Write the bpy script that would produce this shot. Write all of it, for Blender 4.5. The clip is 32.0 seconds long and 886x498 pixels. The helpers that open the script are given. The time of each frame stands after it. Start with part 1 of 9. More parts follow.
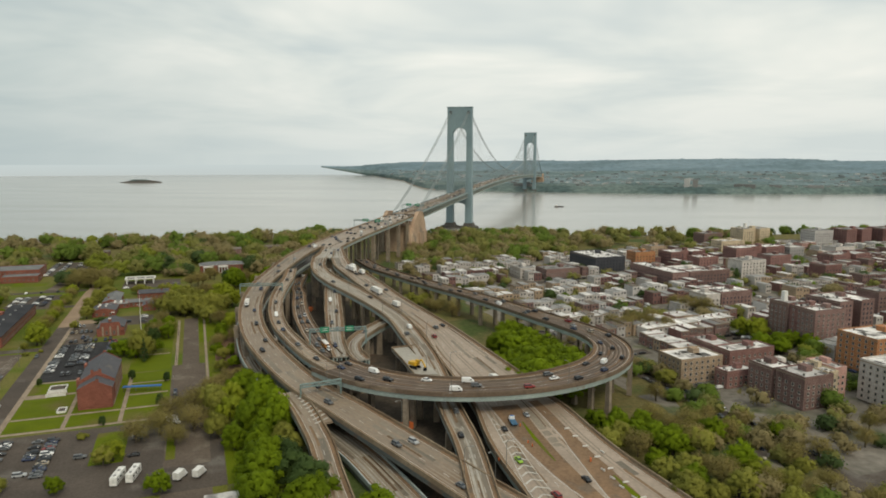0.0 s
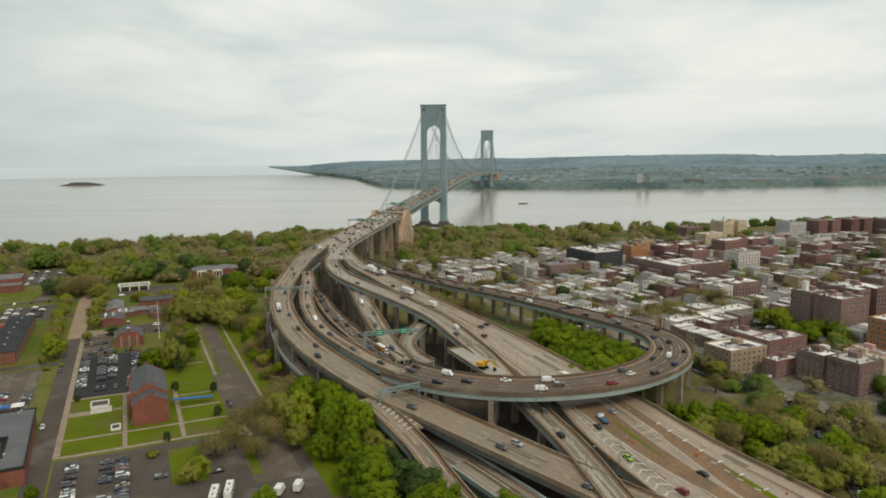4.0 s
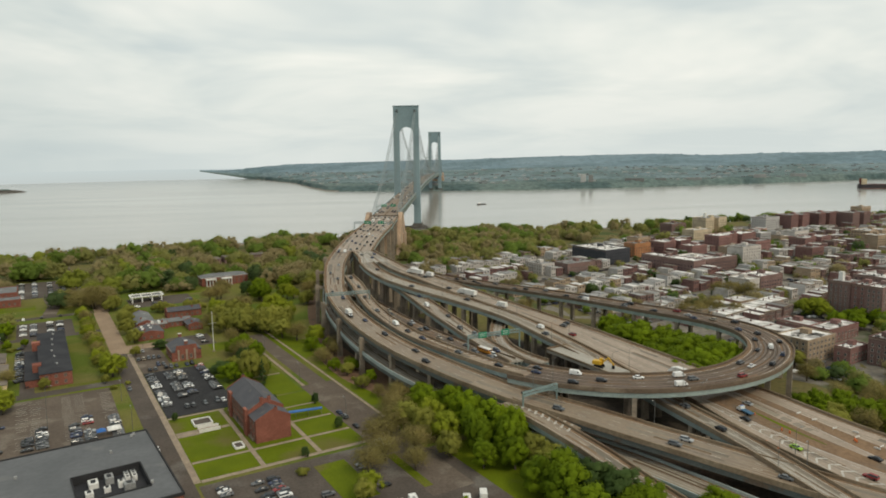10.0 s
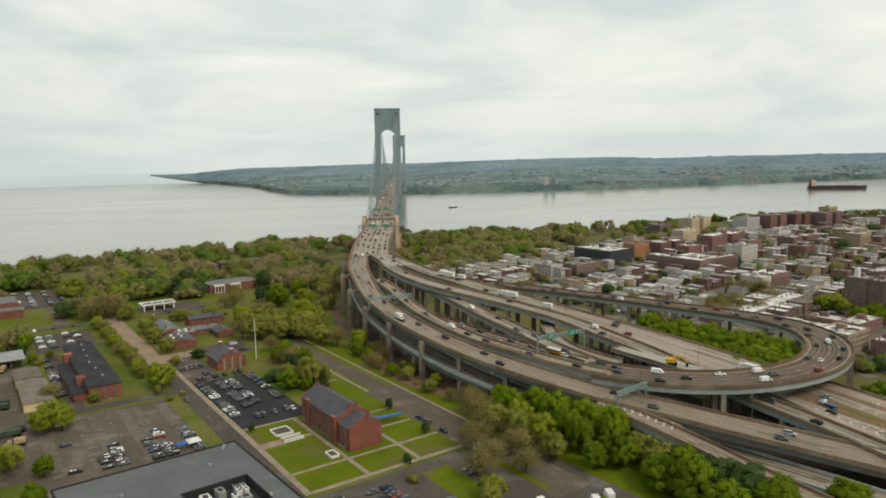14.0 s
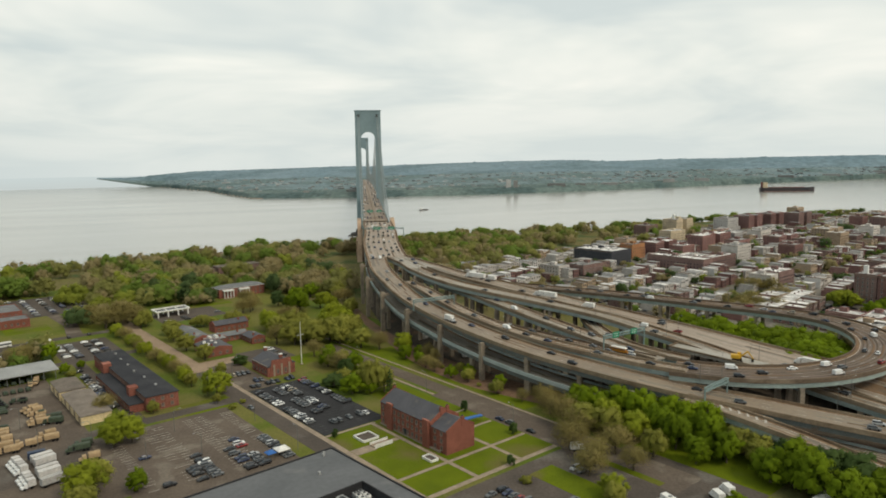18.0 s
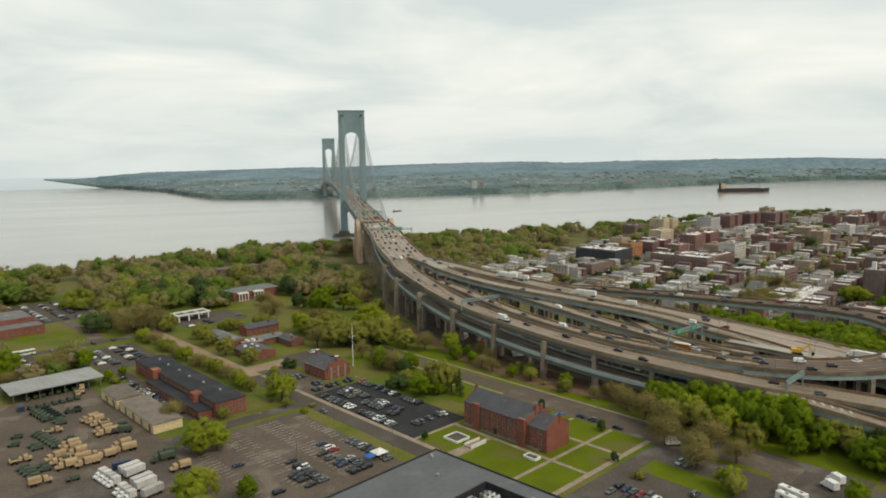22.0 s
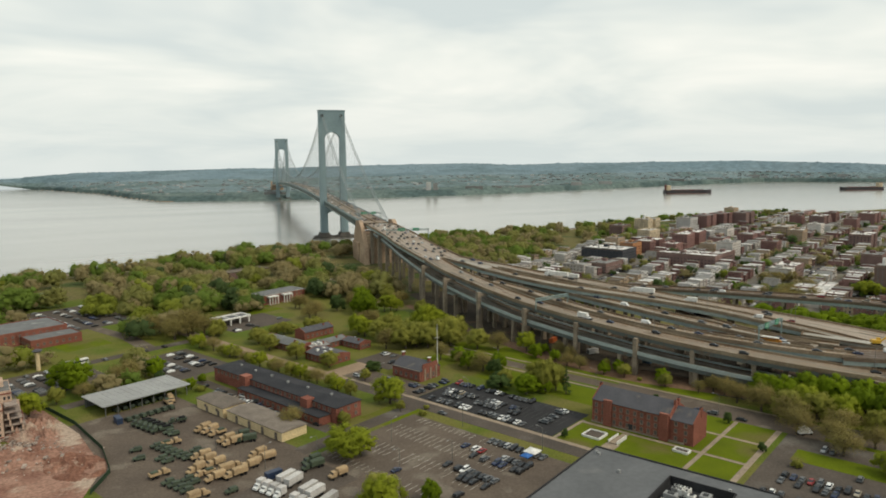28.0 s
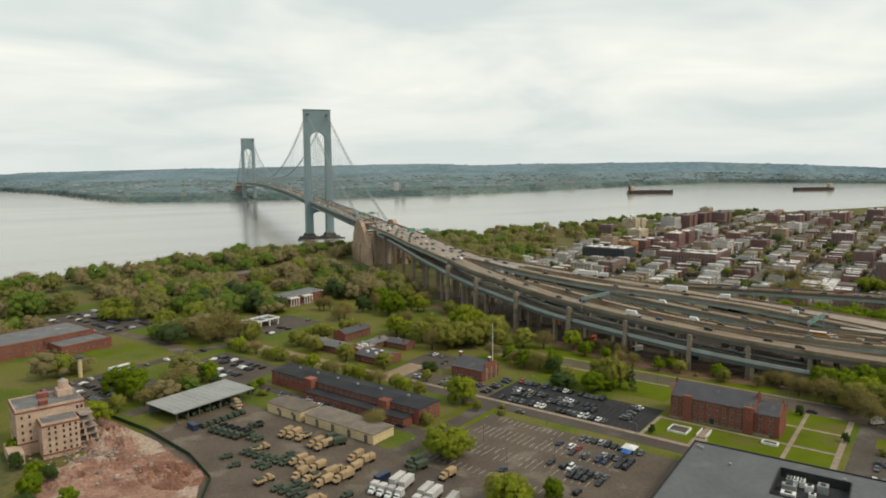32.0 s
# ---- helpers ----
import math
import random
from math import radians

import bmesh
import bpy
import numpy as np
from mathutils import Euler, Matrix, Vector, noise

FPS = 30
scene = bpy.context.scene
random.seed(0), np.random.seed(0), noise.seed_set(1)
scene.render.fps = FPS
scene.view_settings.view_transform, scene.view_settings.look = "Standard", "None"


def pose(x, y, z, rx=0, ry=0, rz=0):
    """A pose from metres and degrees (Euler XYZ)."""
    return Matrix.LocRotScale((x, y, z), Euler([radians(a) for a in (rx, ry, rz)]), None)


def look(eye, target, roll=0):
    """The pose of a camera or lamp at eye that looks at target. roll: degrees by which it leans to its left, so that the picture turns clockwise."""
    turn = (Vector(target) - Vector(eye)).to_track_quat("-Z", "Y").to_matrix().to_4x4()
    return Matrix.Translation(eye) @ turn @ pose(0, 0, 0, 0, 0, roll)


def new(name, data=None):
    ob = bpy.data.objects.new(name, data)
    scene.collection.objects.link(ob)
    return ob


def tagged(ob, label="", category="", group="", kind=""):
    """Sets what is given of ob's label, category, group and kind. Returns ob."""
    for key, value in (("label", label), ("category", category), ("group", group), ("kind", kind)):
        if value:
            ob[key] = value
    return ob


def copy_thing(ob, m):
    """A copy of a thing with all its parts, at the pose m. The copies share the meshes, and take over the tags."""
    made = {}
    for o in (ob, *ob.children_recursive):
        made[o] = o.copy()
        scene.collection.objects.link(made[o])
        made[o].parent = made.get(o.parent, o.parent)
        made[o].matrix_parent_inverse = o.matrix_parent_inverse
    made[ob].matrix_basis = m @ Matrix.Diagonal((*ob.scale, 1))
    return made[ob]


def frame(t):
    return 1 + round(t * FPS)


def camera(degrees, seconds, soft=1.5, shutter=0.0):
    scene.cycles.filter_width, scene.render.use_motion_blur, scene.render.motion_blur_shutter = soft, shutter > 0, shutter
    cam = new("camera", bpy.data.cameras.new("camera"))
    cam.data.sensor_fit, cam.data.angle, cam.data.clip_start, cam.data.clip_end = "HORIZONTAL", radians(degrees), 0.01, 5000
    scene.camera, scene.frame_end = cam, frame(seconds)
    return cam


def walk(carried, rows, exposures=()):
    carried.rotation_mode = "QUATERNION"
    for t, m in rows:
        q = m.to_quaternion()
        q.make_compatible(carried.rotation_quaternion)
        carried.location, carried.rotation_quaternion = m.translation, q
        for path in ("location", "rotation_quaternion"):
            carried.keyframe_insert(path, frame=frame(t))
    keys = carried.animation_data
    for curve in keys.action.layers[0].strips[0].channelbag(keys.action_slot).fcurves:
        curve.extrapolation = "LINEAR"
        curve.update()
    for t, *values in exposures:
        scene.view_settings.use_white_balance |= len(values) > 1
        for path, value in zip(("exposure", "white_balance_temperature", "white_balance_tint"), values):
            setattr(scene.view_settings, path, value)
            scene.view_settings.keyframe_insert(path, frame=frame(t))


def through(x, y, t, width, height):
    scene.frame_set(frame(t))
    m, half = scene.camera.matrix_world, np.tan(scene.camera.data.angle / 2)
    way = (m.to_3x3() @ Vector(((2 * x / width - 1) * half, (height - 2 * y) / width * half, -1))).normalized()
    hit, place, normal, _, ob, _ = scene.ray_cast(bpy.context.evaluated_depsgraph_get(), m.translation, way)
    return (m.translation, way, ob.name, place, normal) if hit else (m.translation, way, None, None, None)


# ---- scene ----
# The camera flies sideways past a suspension bridge, its approach viaducts and an army base.
cam = camera(66.0, 32.0, soft=1.8)
ROWS = [
    (0, 0.00, 0.00, 126.26, 0.001, -7.736, 0.241),
    (1, -14.03, 1.92, 126.02, -1.264, -7.820, 0.117),
    (2, -28.12, 3.97, 125.79, -2.487, -7.848, -0.032),
    (3, -42.24, 6.16, 125.60, -3.658, -7.854, -0.183),
    (4, -56.38, 8.50, 125.42, -4.781, -7.855, -0.323),
    (5, -70.53, 10.99, 125.26, -5.863, -7.854, -0.447),
    (6, -84.68, 13.65, 125.12, -6.915, -7.850, -0.552),
    (7, -98.81, 16.49, 124.99, -7.948, -7.839, -0.640),
    (8, -112.90, 19.50, 124.87, -8.973, -7.818, -0.712),
    (9, -126.96, 22.70, 124.75, -9.999, -7.786, -0.771),
    (10, -140.97, 26.10, 124.65, -11.032, -7.741, -0.819),
    (11, -154.92, 29.68, 124.54, -12.077, -7.685, -0.856),
    (12, -168.80, 33.47, 124.44, -13.136, -7.623, -0.886),
    (13, -182.60, 37.46, 124.34, -14.207, -7.557, -0.907),
    (14, -196.32, 41.66, 124.24, -15.288, -7.493, -0.920),
    (15, -209.95, 46.06, 124.14, -16.376, -7.434, -0.926),
    (16, -223.48, 50.68, 124.04, -17.465, -7.382, -0.925),
    (17, -236.90, 55.49, 123.94, -18.548, -7.341, -0.916),
    (18, -250.22, 60.52, 123.84, -19.619, -7.309, -0.900),
    (19, -263.42, 65.75, 123.73, -20.673, -7.286, -0.876),
    (20, -276.51, 71.18, 123.63, -21.704, -7.269, -0.846),
    (21, -289.48, 76.82, 123.53, -22.709, -7.257, -0.811),
    (22, -302.33, 82.65, 123.43, -23.688, -7.246, -0.771),
    (23, -315.06, 88.67, 123.34, -24.644, -7.234, -0.727),
    (24, -327.66, 94.88, 123.25, -25.584, -7.219, -0.682),
    (25, -340.14, 101.26, 123.16, -26.517, -7.202, -0.637),
    (26, -352.49, 107.82, 123.09, -27.454, -7.185, -0.594),
    (27, -364.73, 114.55, 123.03, -28.408, -7.170, -0.554),
    (28, -376.84, 121.44, 122.98, -29.388, -7.161, -0.518),
    (29, -388.84, 128.47, 122.94, -30.394, -7.158, -0.486),
    (30, -400.72, 135.64, 122.93, -31.412, -7.162, -0.455),
    (31, -412.49, 142.94, 122.94, -32.401, -7.164, -0.420),
    (32, -424.15, 150.36, 122.98, -33.280, -7.145, -0.370),
]


def flown(x, y, z, yaw, pitch, roll):
    a, b = radians(yaw), radians(pitch)
    eye = Vector((x, y, z))
    return look(eye, eye + Vector((-math.sin(a) * math.cos(b), math.cos(a) * math.cos(b), math.sin(b))), roll)


walk(cam, [(r[0], flown(*r[1:])) for r in ROWS], [(0, -0.05, 6900, 6), (32, 0.05, 6900, 6)])

# ---- sky and sun: a bright overcast with soft streaks of cloud ----
SUN_UP, SUN_TURN = 48.0, 150.0
world = bpy.data.worlds.new("overcast")
scene.world = world
world.use_nodes = True
wt = world.node_tree
wt.nodes.clear()


def wnode(kind, **values):
    n = wt.nodes.new(kind)
    for k, v in values.items():
        n.inputs[k].default_value = v
    return n


sky = wt.nodes.new("ShaderNodeTexSky")
sky.sky_type = "NISHITA"
sky.sun_disc = False
sky.sun_elevation, sky.sun_rotation = radians(SUN_UP), radians(SUN_TURN)
sky.air_density, sky.dust_density = 1.0, 3.0
sky_dim = wnode("ShaderNodeVectorMath")
sky_dim.operation = "SCALE"
sky_dim.inputs["Scale"].default_value = 0.11
coords = wt.nodes.new("ShaderNodeTexCoord")
# clouds lie on a flat layer overhead, so they run into streaks towards the horizon
split = wt.nodes.new("ShaderNodeSeparateXYZ")
rise = wnode("ShaderNodeMath")
rise.operation = "MAXIMUM"
rise.inputs[1].default_value = 0.0
lift = wnode("ShaderNodeMath")
lift.operation = "ADD"
lift.inputs[1].default_value = 0.16
inv = wnode("ShaderNodeMath")
inv.operation = "DIVIDE"
inv.inputs[0].default_value = 1.0
plane = wnode("ShaderNodeVectorMath")
plane.operation = "SCALE"
flat = wnode("ShaderNodeVectorMath")
flat.operation = "MULTIPLY"
flat.inputs[1].default_value = (1.0, 1.0, 0.25)
cloud = wnode("ShaderNodeTexNoise", Scale=0.75, Detail=4.0, Roughness=0.55, Distortion=0.4)
ramp = wt.nodes.new("ShaderNodeValToRGB")
ramp.color_ramp.elements[0].position, ramp.color_ramp.elements[0].color = 0.36, (0.67, 0.74, 0.775, 1)
ramp.color_ramp.elements[1].position, ramp.color_ramp.elements[1].color = 0.64, (1.0, 1.0, 0.98, 1)
mid = ramp.color_ramp.elements.new(0.50)
mid.color = (0.845, 0.882, 0.88, 1)
mix = wt.nodes.new("ShaderNodeMix")
mix.data_type = "RGBA"
mix.inputs["Factor"].default_value = 0.93
ground_haze = wt.nodes.new("ShaderNodeMix")
ground_haze.data_type = "RGBA"
near_level = wnode("ShaderNodeMapRange")
near_level.inputs["From Min"].default_value, near_level.inputs["From Max"].default_value = 0.0, 0.14
near_level.inputs["To Min"].default_value, near_level.inputs["To Max"].default_value = 0.75, 0.0
ground_haze.inputs["B"].default_value = (0.67, 0.735, 0.77, 1)
# the air thickens to a blue-grey haze out over the ocean side
seaward = wnode("ShaderNodeMapRange")
seaward.interpolation_type = "SMOOTHSTEP"
seaward.inputs["From Min"].default_value, seaward.inputs["From Max"].default_value = -0.62, -0.05
seaward.inputs["To Min"].default_value, seaward.inputs["To Max"].default_value = 1.0, 0.0
sea_haze = wt.nodes.new("ShaderNodeMix")
sea_haze.data_type, sea_haze.blend_type = "RGBA", "MULTIPLY"
sea_haze.inputs["B"].default_value = (0.70, 0.755, 0.785, 1)
bg = wnode("ShaderNodeBackground", Strength=1.0)
out = wt.nodes.new("ShaderNodeOutputWorld")
for a, b in (
    (coords.outputs["Generated"], split.inputs[0]), (split.outputs["Z"], rise.inputs[0]), (rise.outputs[0], lift.inputs[0]),
    (lift.outputs[0], inv.inputs[1]), (coords.outputs["Generated"], flat.inputs[0]), (flat.outputs[0], plane.inputs[0]),
    (inv.outputs[0], plane.inputs["Scale"]), (plane.outputs[0], cloud.inputs["Vector"]), (cloud.outputs["Fac"], ramp.inputs["Fac"]),
    (sky.outputs[0], sky_dim.inputs[0]), (sky_dim.outputs[0], mix.inputs["A"]), (ramp.outputs["Color"], mix.inputs["B"]),
    (rise.outputs[0], near_level.inputs["Value"]), (near_level.outputs[0], ground_haze.inputs["Factor"]), (mix.outputs["Result"], ground_haze.inputs["A"]),
    (split.outputs["X"], seaward.inputs["Value"]), (seaward.outputs[0], sea_haze.inputs["Factor"]), (ground_haze.outputs["Result"], sea_haze.inputs["A"]),
    (sea_haze.outputs["Result"], bg.inputs["Color"]), (bg.outputs[0], out.inputs["Surface"]),
):
    wt.links.new(a, b)
sun_lamp = bpy.data.lights.new("sun", "SUN")
sun_lamp.energy, sun_lamp.angle, sun_lamp.color = 1.42, radians(14), (1.0, 0.92, 0.78)
sun = new("sun", sun_lamp)
sun_from = Vector((math.sin(radians(SUN_TURN)) * math.cos(radians(SUN_UP)), math.cos(radians(SUN_TURN)) * math.cos(radians(SUN_UP)), math.sin(radians(SUN_UP))))
sun.matrix_world = look(sun_from * 300, (0, 0, 0))


# ---- materials ----
def material(name, color, other=None, rough=0.8, metal=0.0, grain=1.5, coarse=0.12, spread=0.18, bump=0.0, bump_scale=4.0, per_object=0.0, per_piece=0.0, stain=None, stain_scale=0.05, stain_at=0.58):
    """A surface: colour mottled at a fine and a coarse scale, an optional stain colour in patches, an optional shift per object or per loose piece."""
    m = bpy.data.materials.new(name)
    m.use_nodes = True
    t = m.node_tree
    b = t.nodes["Principled BSDF"]
    b.inputs["Roughness"].default_value, b.inputs["Metallic"].default_value = rough, metal
    b.inputs["Specular IOR Level"].default_value = 0.5 if rough < 0.8 else 0.12
    co = t.nodes.new("ShaderNodeNewGeometry")

    def noise(scale, detail=4.0):
        n = t.nodes.new("ShaderNodeTexNoise")
        n.inputs["Scale"].default_value, n.inputs["Detail"].default_value = scale, detail
        t.links.new(co.outputs["Position"], n.inputs["Vector"])
        return n.outputs["Fac"]

    def mixed(kind, fac, a, b2):
        n = t.nodes.new("ShaderNodeMix")
        n.data_type, n.blend_type = "RGBA", kind
        for sock, v in ((n.inputs["Factor"], fac), (n.inputs["A"], a), (n.inputs["B"], b2)):
            if isinstance(v, (int, float)):
                sock.default_value = v
            elif isinstance(v, tuple):
                sock.default_value = (*v[:3], 1)
            else:
                t.links.new(v, sock)
        return n.outputs["Result"]

    def span(v, lo, hi, a=0.0, z=1.0):
        n = t.nodes.new("ShaderNodeMapRange")
        for k, x in (("From Min", lo), ("From Max", hi), ("To Min", a), ("To Max", z)):
            n.inputs[k].default_value = x
        t.links.new(v, n.inputs["Value"])
        return n.outputs["Result"]

    other = other or tuple(c * 0.72 for c in color)
    col = mixed("MIX", span(noise(coarse), 0.35, 0.65), color, other)
    if stain:
        col = mixed("MIX", span(noise(stain_scale, 5.0), stain_at, stain_at + 0.10), col, stain)
    hsv = t.nodes.new("ShaderNodeHueSaturation")
    t.links.new(col, hsv.inputs["Color"])
    value = span(noise(grain, 6.0), 0.3, 0.7, 1 - spread, 1 + spread)
    if per_object or per_piece:
        info = t.nodes.new("ShaderNodeObjectInfo") if per_object else co
        r = span(info.outputs["Random"] if per_object else co.outputs["Random Per Island"], 0, 1, 1 - (per_object or per_piece), 1 + (per_object or per_piece))
        mul = t.nodes.new("ShaderNodeMath")
        mul.operation = "MULTIPLY"
        t.links.new(value, mul.inputs[0])
        t.links.new(r, mul.inputs[1])
        value = mul.outputs[0]
    t.links.new(value, hsv.inputs["Value"])
    t.links.new(hsv.outputs["Color"], b.inputs["Base Color"])
    if bump:
        bp = t.nodes.new("ShaderNodeBump")
        bp.inputs["Strength"].default_value, bp.inputs["Distance"].default_value = bump, 0.3
        t.links.new(noise(bump_scale, 5.0), bp.inputs["Height"])
        t.links.new(bp.outputs["Normal"], b.inputs["Normal"])
    return m


M = {}
M["steel_blue"] = material("tower_steel_grey_blue", (0.205, 0.285, 0.31), (0.17, 0.24, 0.265), 0.55, coarse=0.03, grain=0.4, spread=0.08)
M["girder"] = material("girder_grey_green", (0.29, 0.345, 0.325), (0.23, 0.28, 0.265), 0.6, coarse=0.15, stain=(0.19, 0.15, 0.11), stain_scale=0.2, stain_at=0.68)
# darker copy of the girder steel: the shade below the decks is in its colour
M["girder_shaded"] = material("girder_under_deck_shade", (0.105, 0.12, 0.115), (0.08, 0.092, 0.088), 0.7, coarse=0.15, stain=(0.12, 0.085, 0.06), stain_scale=0.2)
M["girder_pale"] = material("girder_pale_grey_blue", (0.38, 0.43, 0.42), (0.30, 0.345, 0.335), 0.6, coarse=0.15, stain=(0.22, 0.19, 0.155), stain_scale=0.15, stain_at=0.66)
M["concrete"] = material("pier_concrete", (0.29, 0.24, 0.185), (0.215, 0.175, 0.135), 0.9, coarse=0.2, grain=1.2, stain=(0.17, 0.145, 0.12), stain_scale=0.15, bump=0.2)
M["parapet"] = material("parapet_concrete", (0.267, 0.210, 0.148), (0.193, 0.141, 0.095), 0.9, coarse=0.06, grain=0.9, stain=(0.159, 0.111, 0.074), stain_scale=0.06)
M["anchor"] = material("anchorage_concrete", (0.46, 0.335, 0.235), (0.34, 0.235, 0.165), 0.9, coarse=0.05, grain=0.5, stain=(0.24, 0.19, 0.15), stain_scale=0.04, bump=0.2, bump_scale=0.6)
M["deck"] = material("deck_worn_concrete", (0.242, 0.183, 0.128), (0.188, 0.138, 0.097), 0.58, coarse=0.045, grain=0.7, spread=0.14, stain=(0.171, 0.111, 0.067), stain_scale=0.03, stain_at=0.55)
M["deck_grey"] = material("deck_grey_concrete", (0.342, 0.314, 0.268), (0.274, 0.251, 0.214), 0.58, coarse=0.05, grain=0.7, spread=0.14, stain=(0.245, 0.211, 0.173), stain_scale=0.035, stain_at=0.6)
M["deck_broad"] = material("deck_pinkish_concrete", (0.333, 0.262, 0.204), (0.263, 0.205, 0.157), 0.58, coarse=0.045, grain=0.7, spread=0.15, stain=(0.233, 0.164, 0.117), stain_scale=0.03, stain_at=0.57)
M["parapet_brown"] = material("weathered_brown_parapet", (0.165, 0.122, 0.090), (0.120, 0.088, 0.064), 0.9, coarse=0.06, grain=0.9, stain=(0.225, 0.175, 0.130), stain_scale=0.06)
M["deck_pale"] = material("deck_pale_concrete", (0.336, 0.255, 0.184), (0.258, 0.191, 0.136), 0.7, coarse=0.06, grain=0.7, spread=0.16, stain=(0.195, 0.128, 0.082), stain_scale=0.05, stain_at=0.56)
M["tyre_wear"] = material("tyre_darkened_lane", (0.230, 0.183, 0.133), (0.182, 0.143, 0.103), 0.55, coarse=0.05, grain=0.5, spread=0.14, stain=(0.240, 0.188, 0.133), stain_scale=0.03, stain_at=0.52)
M["tyre_wear_brown"] = material("tyre_darkened_brown_lane", (0.097, 0.071, 0.052), (0.080, 0.060, 0.045), 0.9, coarse=0.05, grain=0.5, spread=0.14, stain=(0.128, 0.094, 0.067), stain_scale=0.03, stain_at=0.52)
M["deck_brown"] = material("deck_brown_asphalt", (0.125, 0.084, 0.057), (0.095, 0.066, 0.048), 0.62, coarse=0.05, grain=0.7, spread=0.14, stain=(0.170, 0.110, 0.071), stain_scale=0.04, stain_at=0.6)
M["shoulder"] = material("dusty_shoulder", (0.230, 0.147, 0.090), (0.173, 0.114, 0.073), 0.95, coarse=0.07, grain=0.8, stain=(0.153, 0.116, 0.086), stain_scale=0.09)
M["deck_patch"] = material("resurfaced_deck", (0.190, 0.160, 0.122), (0.151, 0.125, 0.095), 0.7, coarse=0.08, grain=0.7, spread=0.16, per_piece=0.26)
M["deck_stain"] = material("rust_stained_deck", (0.171, 0.113, 0.068), (0.132, 0.087, 0.055), 0.8, coarse=0.1, grain=0.7, spread=0.18, per_piece=0.3)
M["deck_patch_brown"] = material("resurfaced_brown_deck", (0.120, 0.091, 0.067), (0.094, 0.072, 0.055), 0.8, coarse=0.08, grain=0.7, spread=0.16, per_piece=0.3)
M["deck_stain_brown"] = material("rust_stained_brown_deck", (0.183, 0.111, 0.065), (0.141, 0.087, 0.052), 0.9, coarse=0.1, grain=0.7, spread=0.18, per_piece=0.3)
M["paint"] = material("road_paint_white", (0.50, 0.475, 0.43), (0.37, 0.345, 0.305), 0.7, coarse=0.5)
M["asphalt"] = material("asphalt_street", (0.100, 0.082, 0.069), (0.076, 0.063, 0.054), 0.92, coarse=0.06, grain=1.2, stain=(0.135, 0.12, 0.105), stain_scale=0.05)
M["asphalt_new"] = material("asphalt_dark", (0.038, 0.037, 0.039), (0.029, 0.029, 0.031), 0.9, coarse=0.06, grain=1.5, stain=(0.055, 0.056, 0.06), stain_scale=0.05)
M["asphalt_old"] = material("asphalt_worn_grey", (0.128, 0.101, 0.080), (0.100, 0.079, 0.064), 0.92, coarse=0.07, grain=1.2, stain=(0.165, 0.138, 0.112), stain_scale=0.08, stain_at=0.56)
M["grass"] = material("lawn_grass", (0.108, 0.136, 0.005), (0.086, 0.112, 0.005), 0.95, coarse=0.08, grain=2.0, spread=0.2, stain=(0.120, 0.108, 0.030), stain_scale=0.03, stain_at=0.54)
M["rough_grass"] = material("rough_grass", (0.119, 0.125, 0.021), (0.142, 0.128, 0.041), 0.95, coarse=0.035, grain=1.2, spread=0.22, stain=(0.085, 0.114, 0.015), stain_scale=0.022, stain_at=0.47)
M["tan_paving"] = material("tan_paving", (0.32, 0.235, 0.165), (0.25, 0.18, 0.125), 0.95, coarse=0.05, grain=0.8, spread=0.14, stain=(0.20, 0.16, 0.115), stain_scale=0.05, stain_at=0.6)
M["path"] = material("concrete_path", (0.31, 0.245, 0.185), (0.24, 0.19, 0.145), 0.9, coarse=0.3)
M["soil"] = material("red_brown_soil", (0.185, 0.112, 0.072), (0.14, 0.09, 0.06), 0.95, coarse=0.05, grain=0.6, stain=(0.10, 0.085, 0.055), stain_scale=0.05)
# brown dirt with the viaducts' shade put into its colour
M["soil_shaded"] = material("dirt_with_painted_shade", (0.085, 0.068, 0.052), (0.06, 0.05, 0.04), 0.95, coarse=0.06, grain=0.6, spread=0.25, stain=(0.12, 0.08, 0.055), stain_scale=0.05)
M["land"] = material("rough_ground", (0.123, 0.114, 0.036), (0.143, 0.110, 0.054), 0.95, coarse=0.03, grain=0.5, spread=0.25, stain=(0.062, 0.084, 0.025), stain_scale=0.03, stain_at=0.5)
M["sand"] = material("shore_sand", (0.33, 0.25, 0.185), (0.25, 0.19, 0.14), 0.95, coarse=0.01, grain=0.1)
M["rock"] = material("shore_rock", (0.11, 0.10, 0.09), (0.07, 0.065, 0.06), 0.95, coarse=0.2, bump=0.4)


# ---- builders ----
def mesh_of(bm, name, mat):
    me = bpy.data.meshes.new(name)
    bm.to_mesh(me)
    bm.free()
    for x in mat if isinstance(mat, (list, tuple)) else [mat]:
        me.materials.append(x)
    return me


def part(name, bm, mat, parent, label="", kind=""):
    """Links a bmesh (or a mesh already made) as one mesh object under a thing or a part."""
    me = bm if isinstance(bm, bpy.types.Mesh) else mesh_of(bm, name, mat)
    ob = new(name, me)
    ob.parent = parent
    return tagged(ob, label, kind=kind)


def thing(name, label, category, m=None, group="", kind=""):
    ob = new(name)
    ob.empty_display_size = 0.5
    if m is not None:
        ob.matrix_world = m
    return tagged(ob, label, category, group, kind)


def solid(name, bm, mat, label, category, group="", kind="", m=None):
    ob = new(name, bm if isinstance(bm, bpy.types.Mesh) else mesh_of(bm, name, mat))
    if m is not None:
        ob.matrix_world = m
    return tagged(ob, label, category, group, kind)


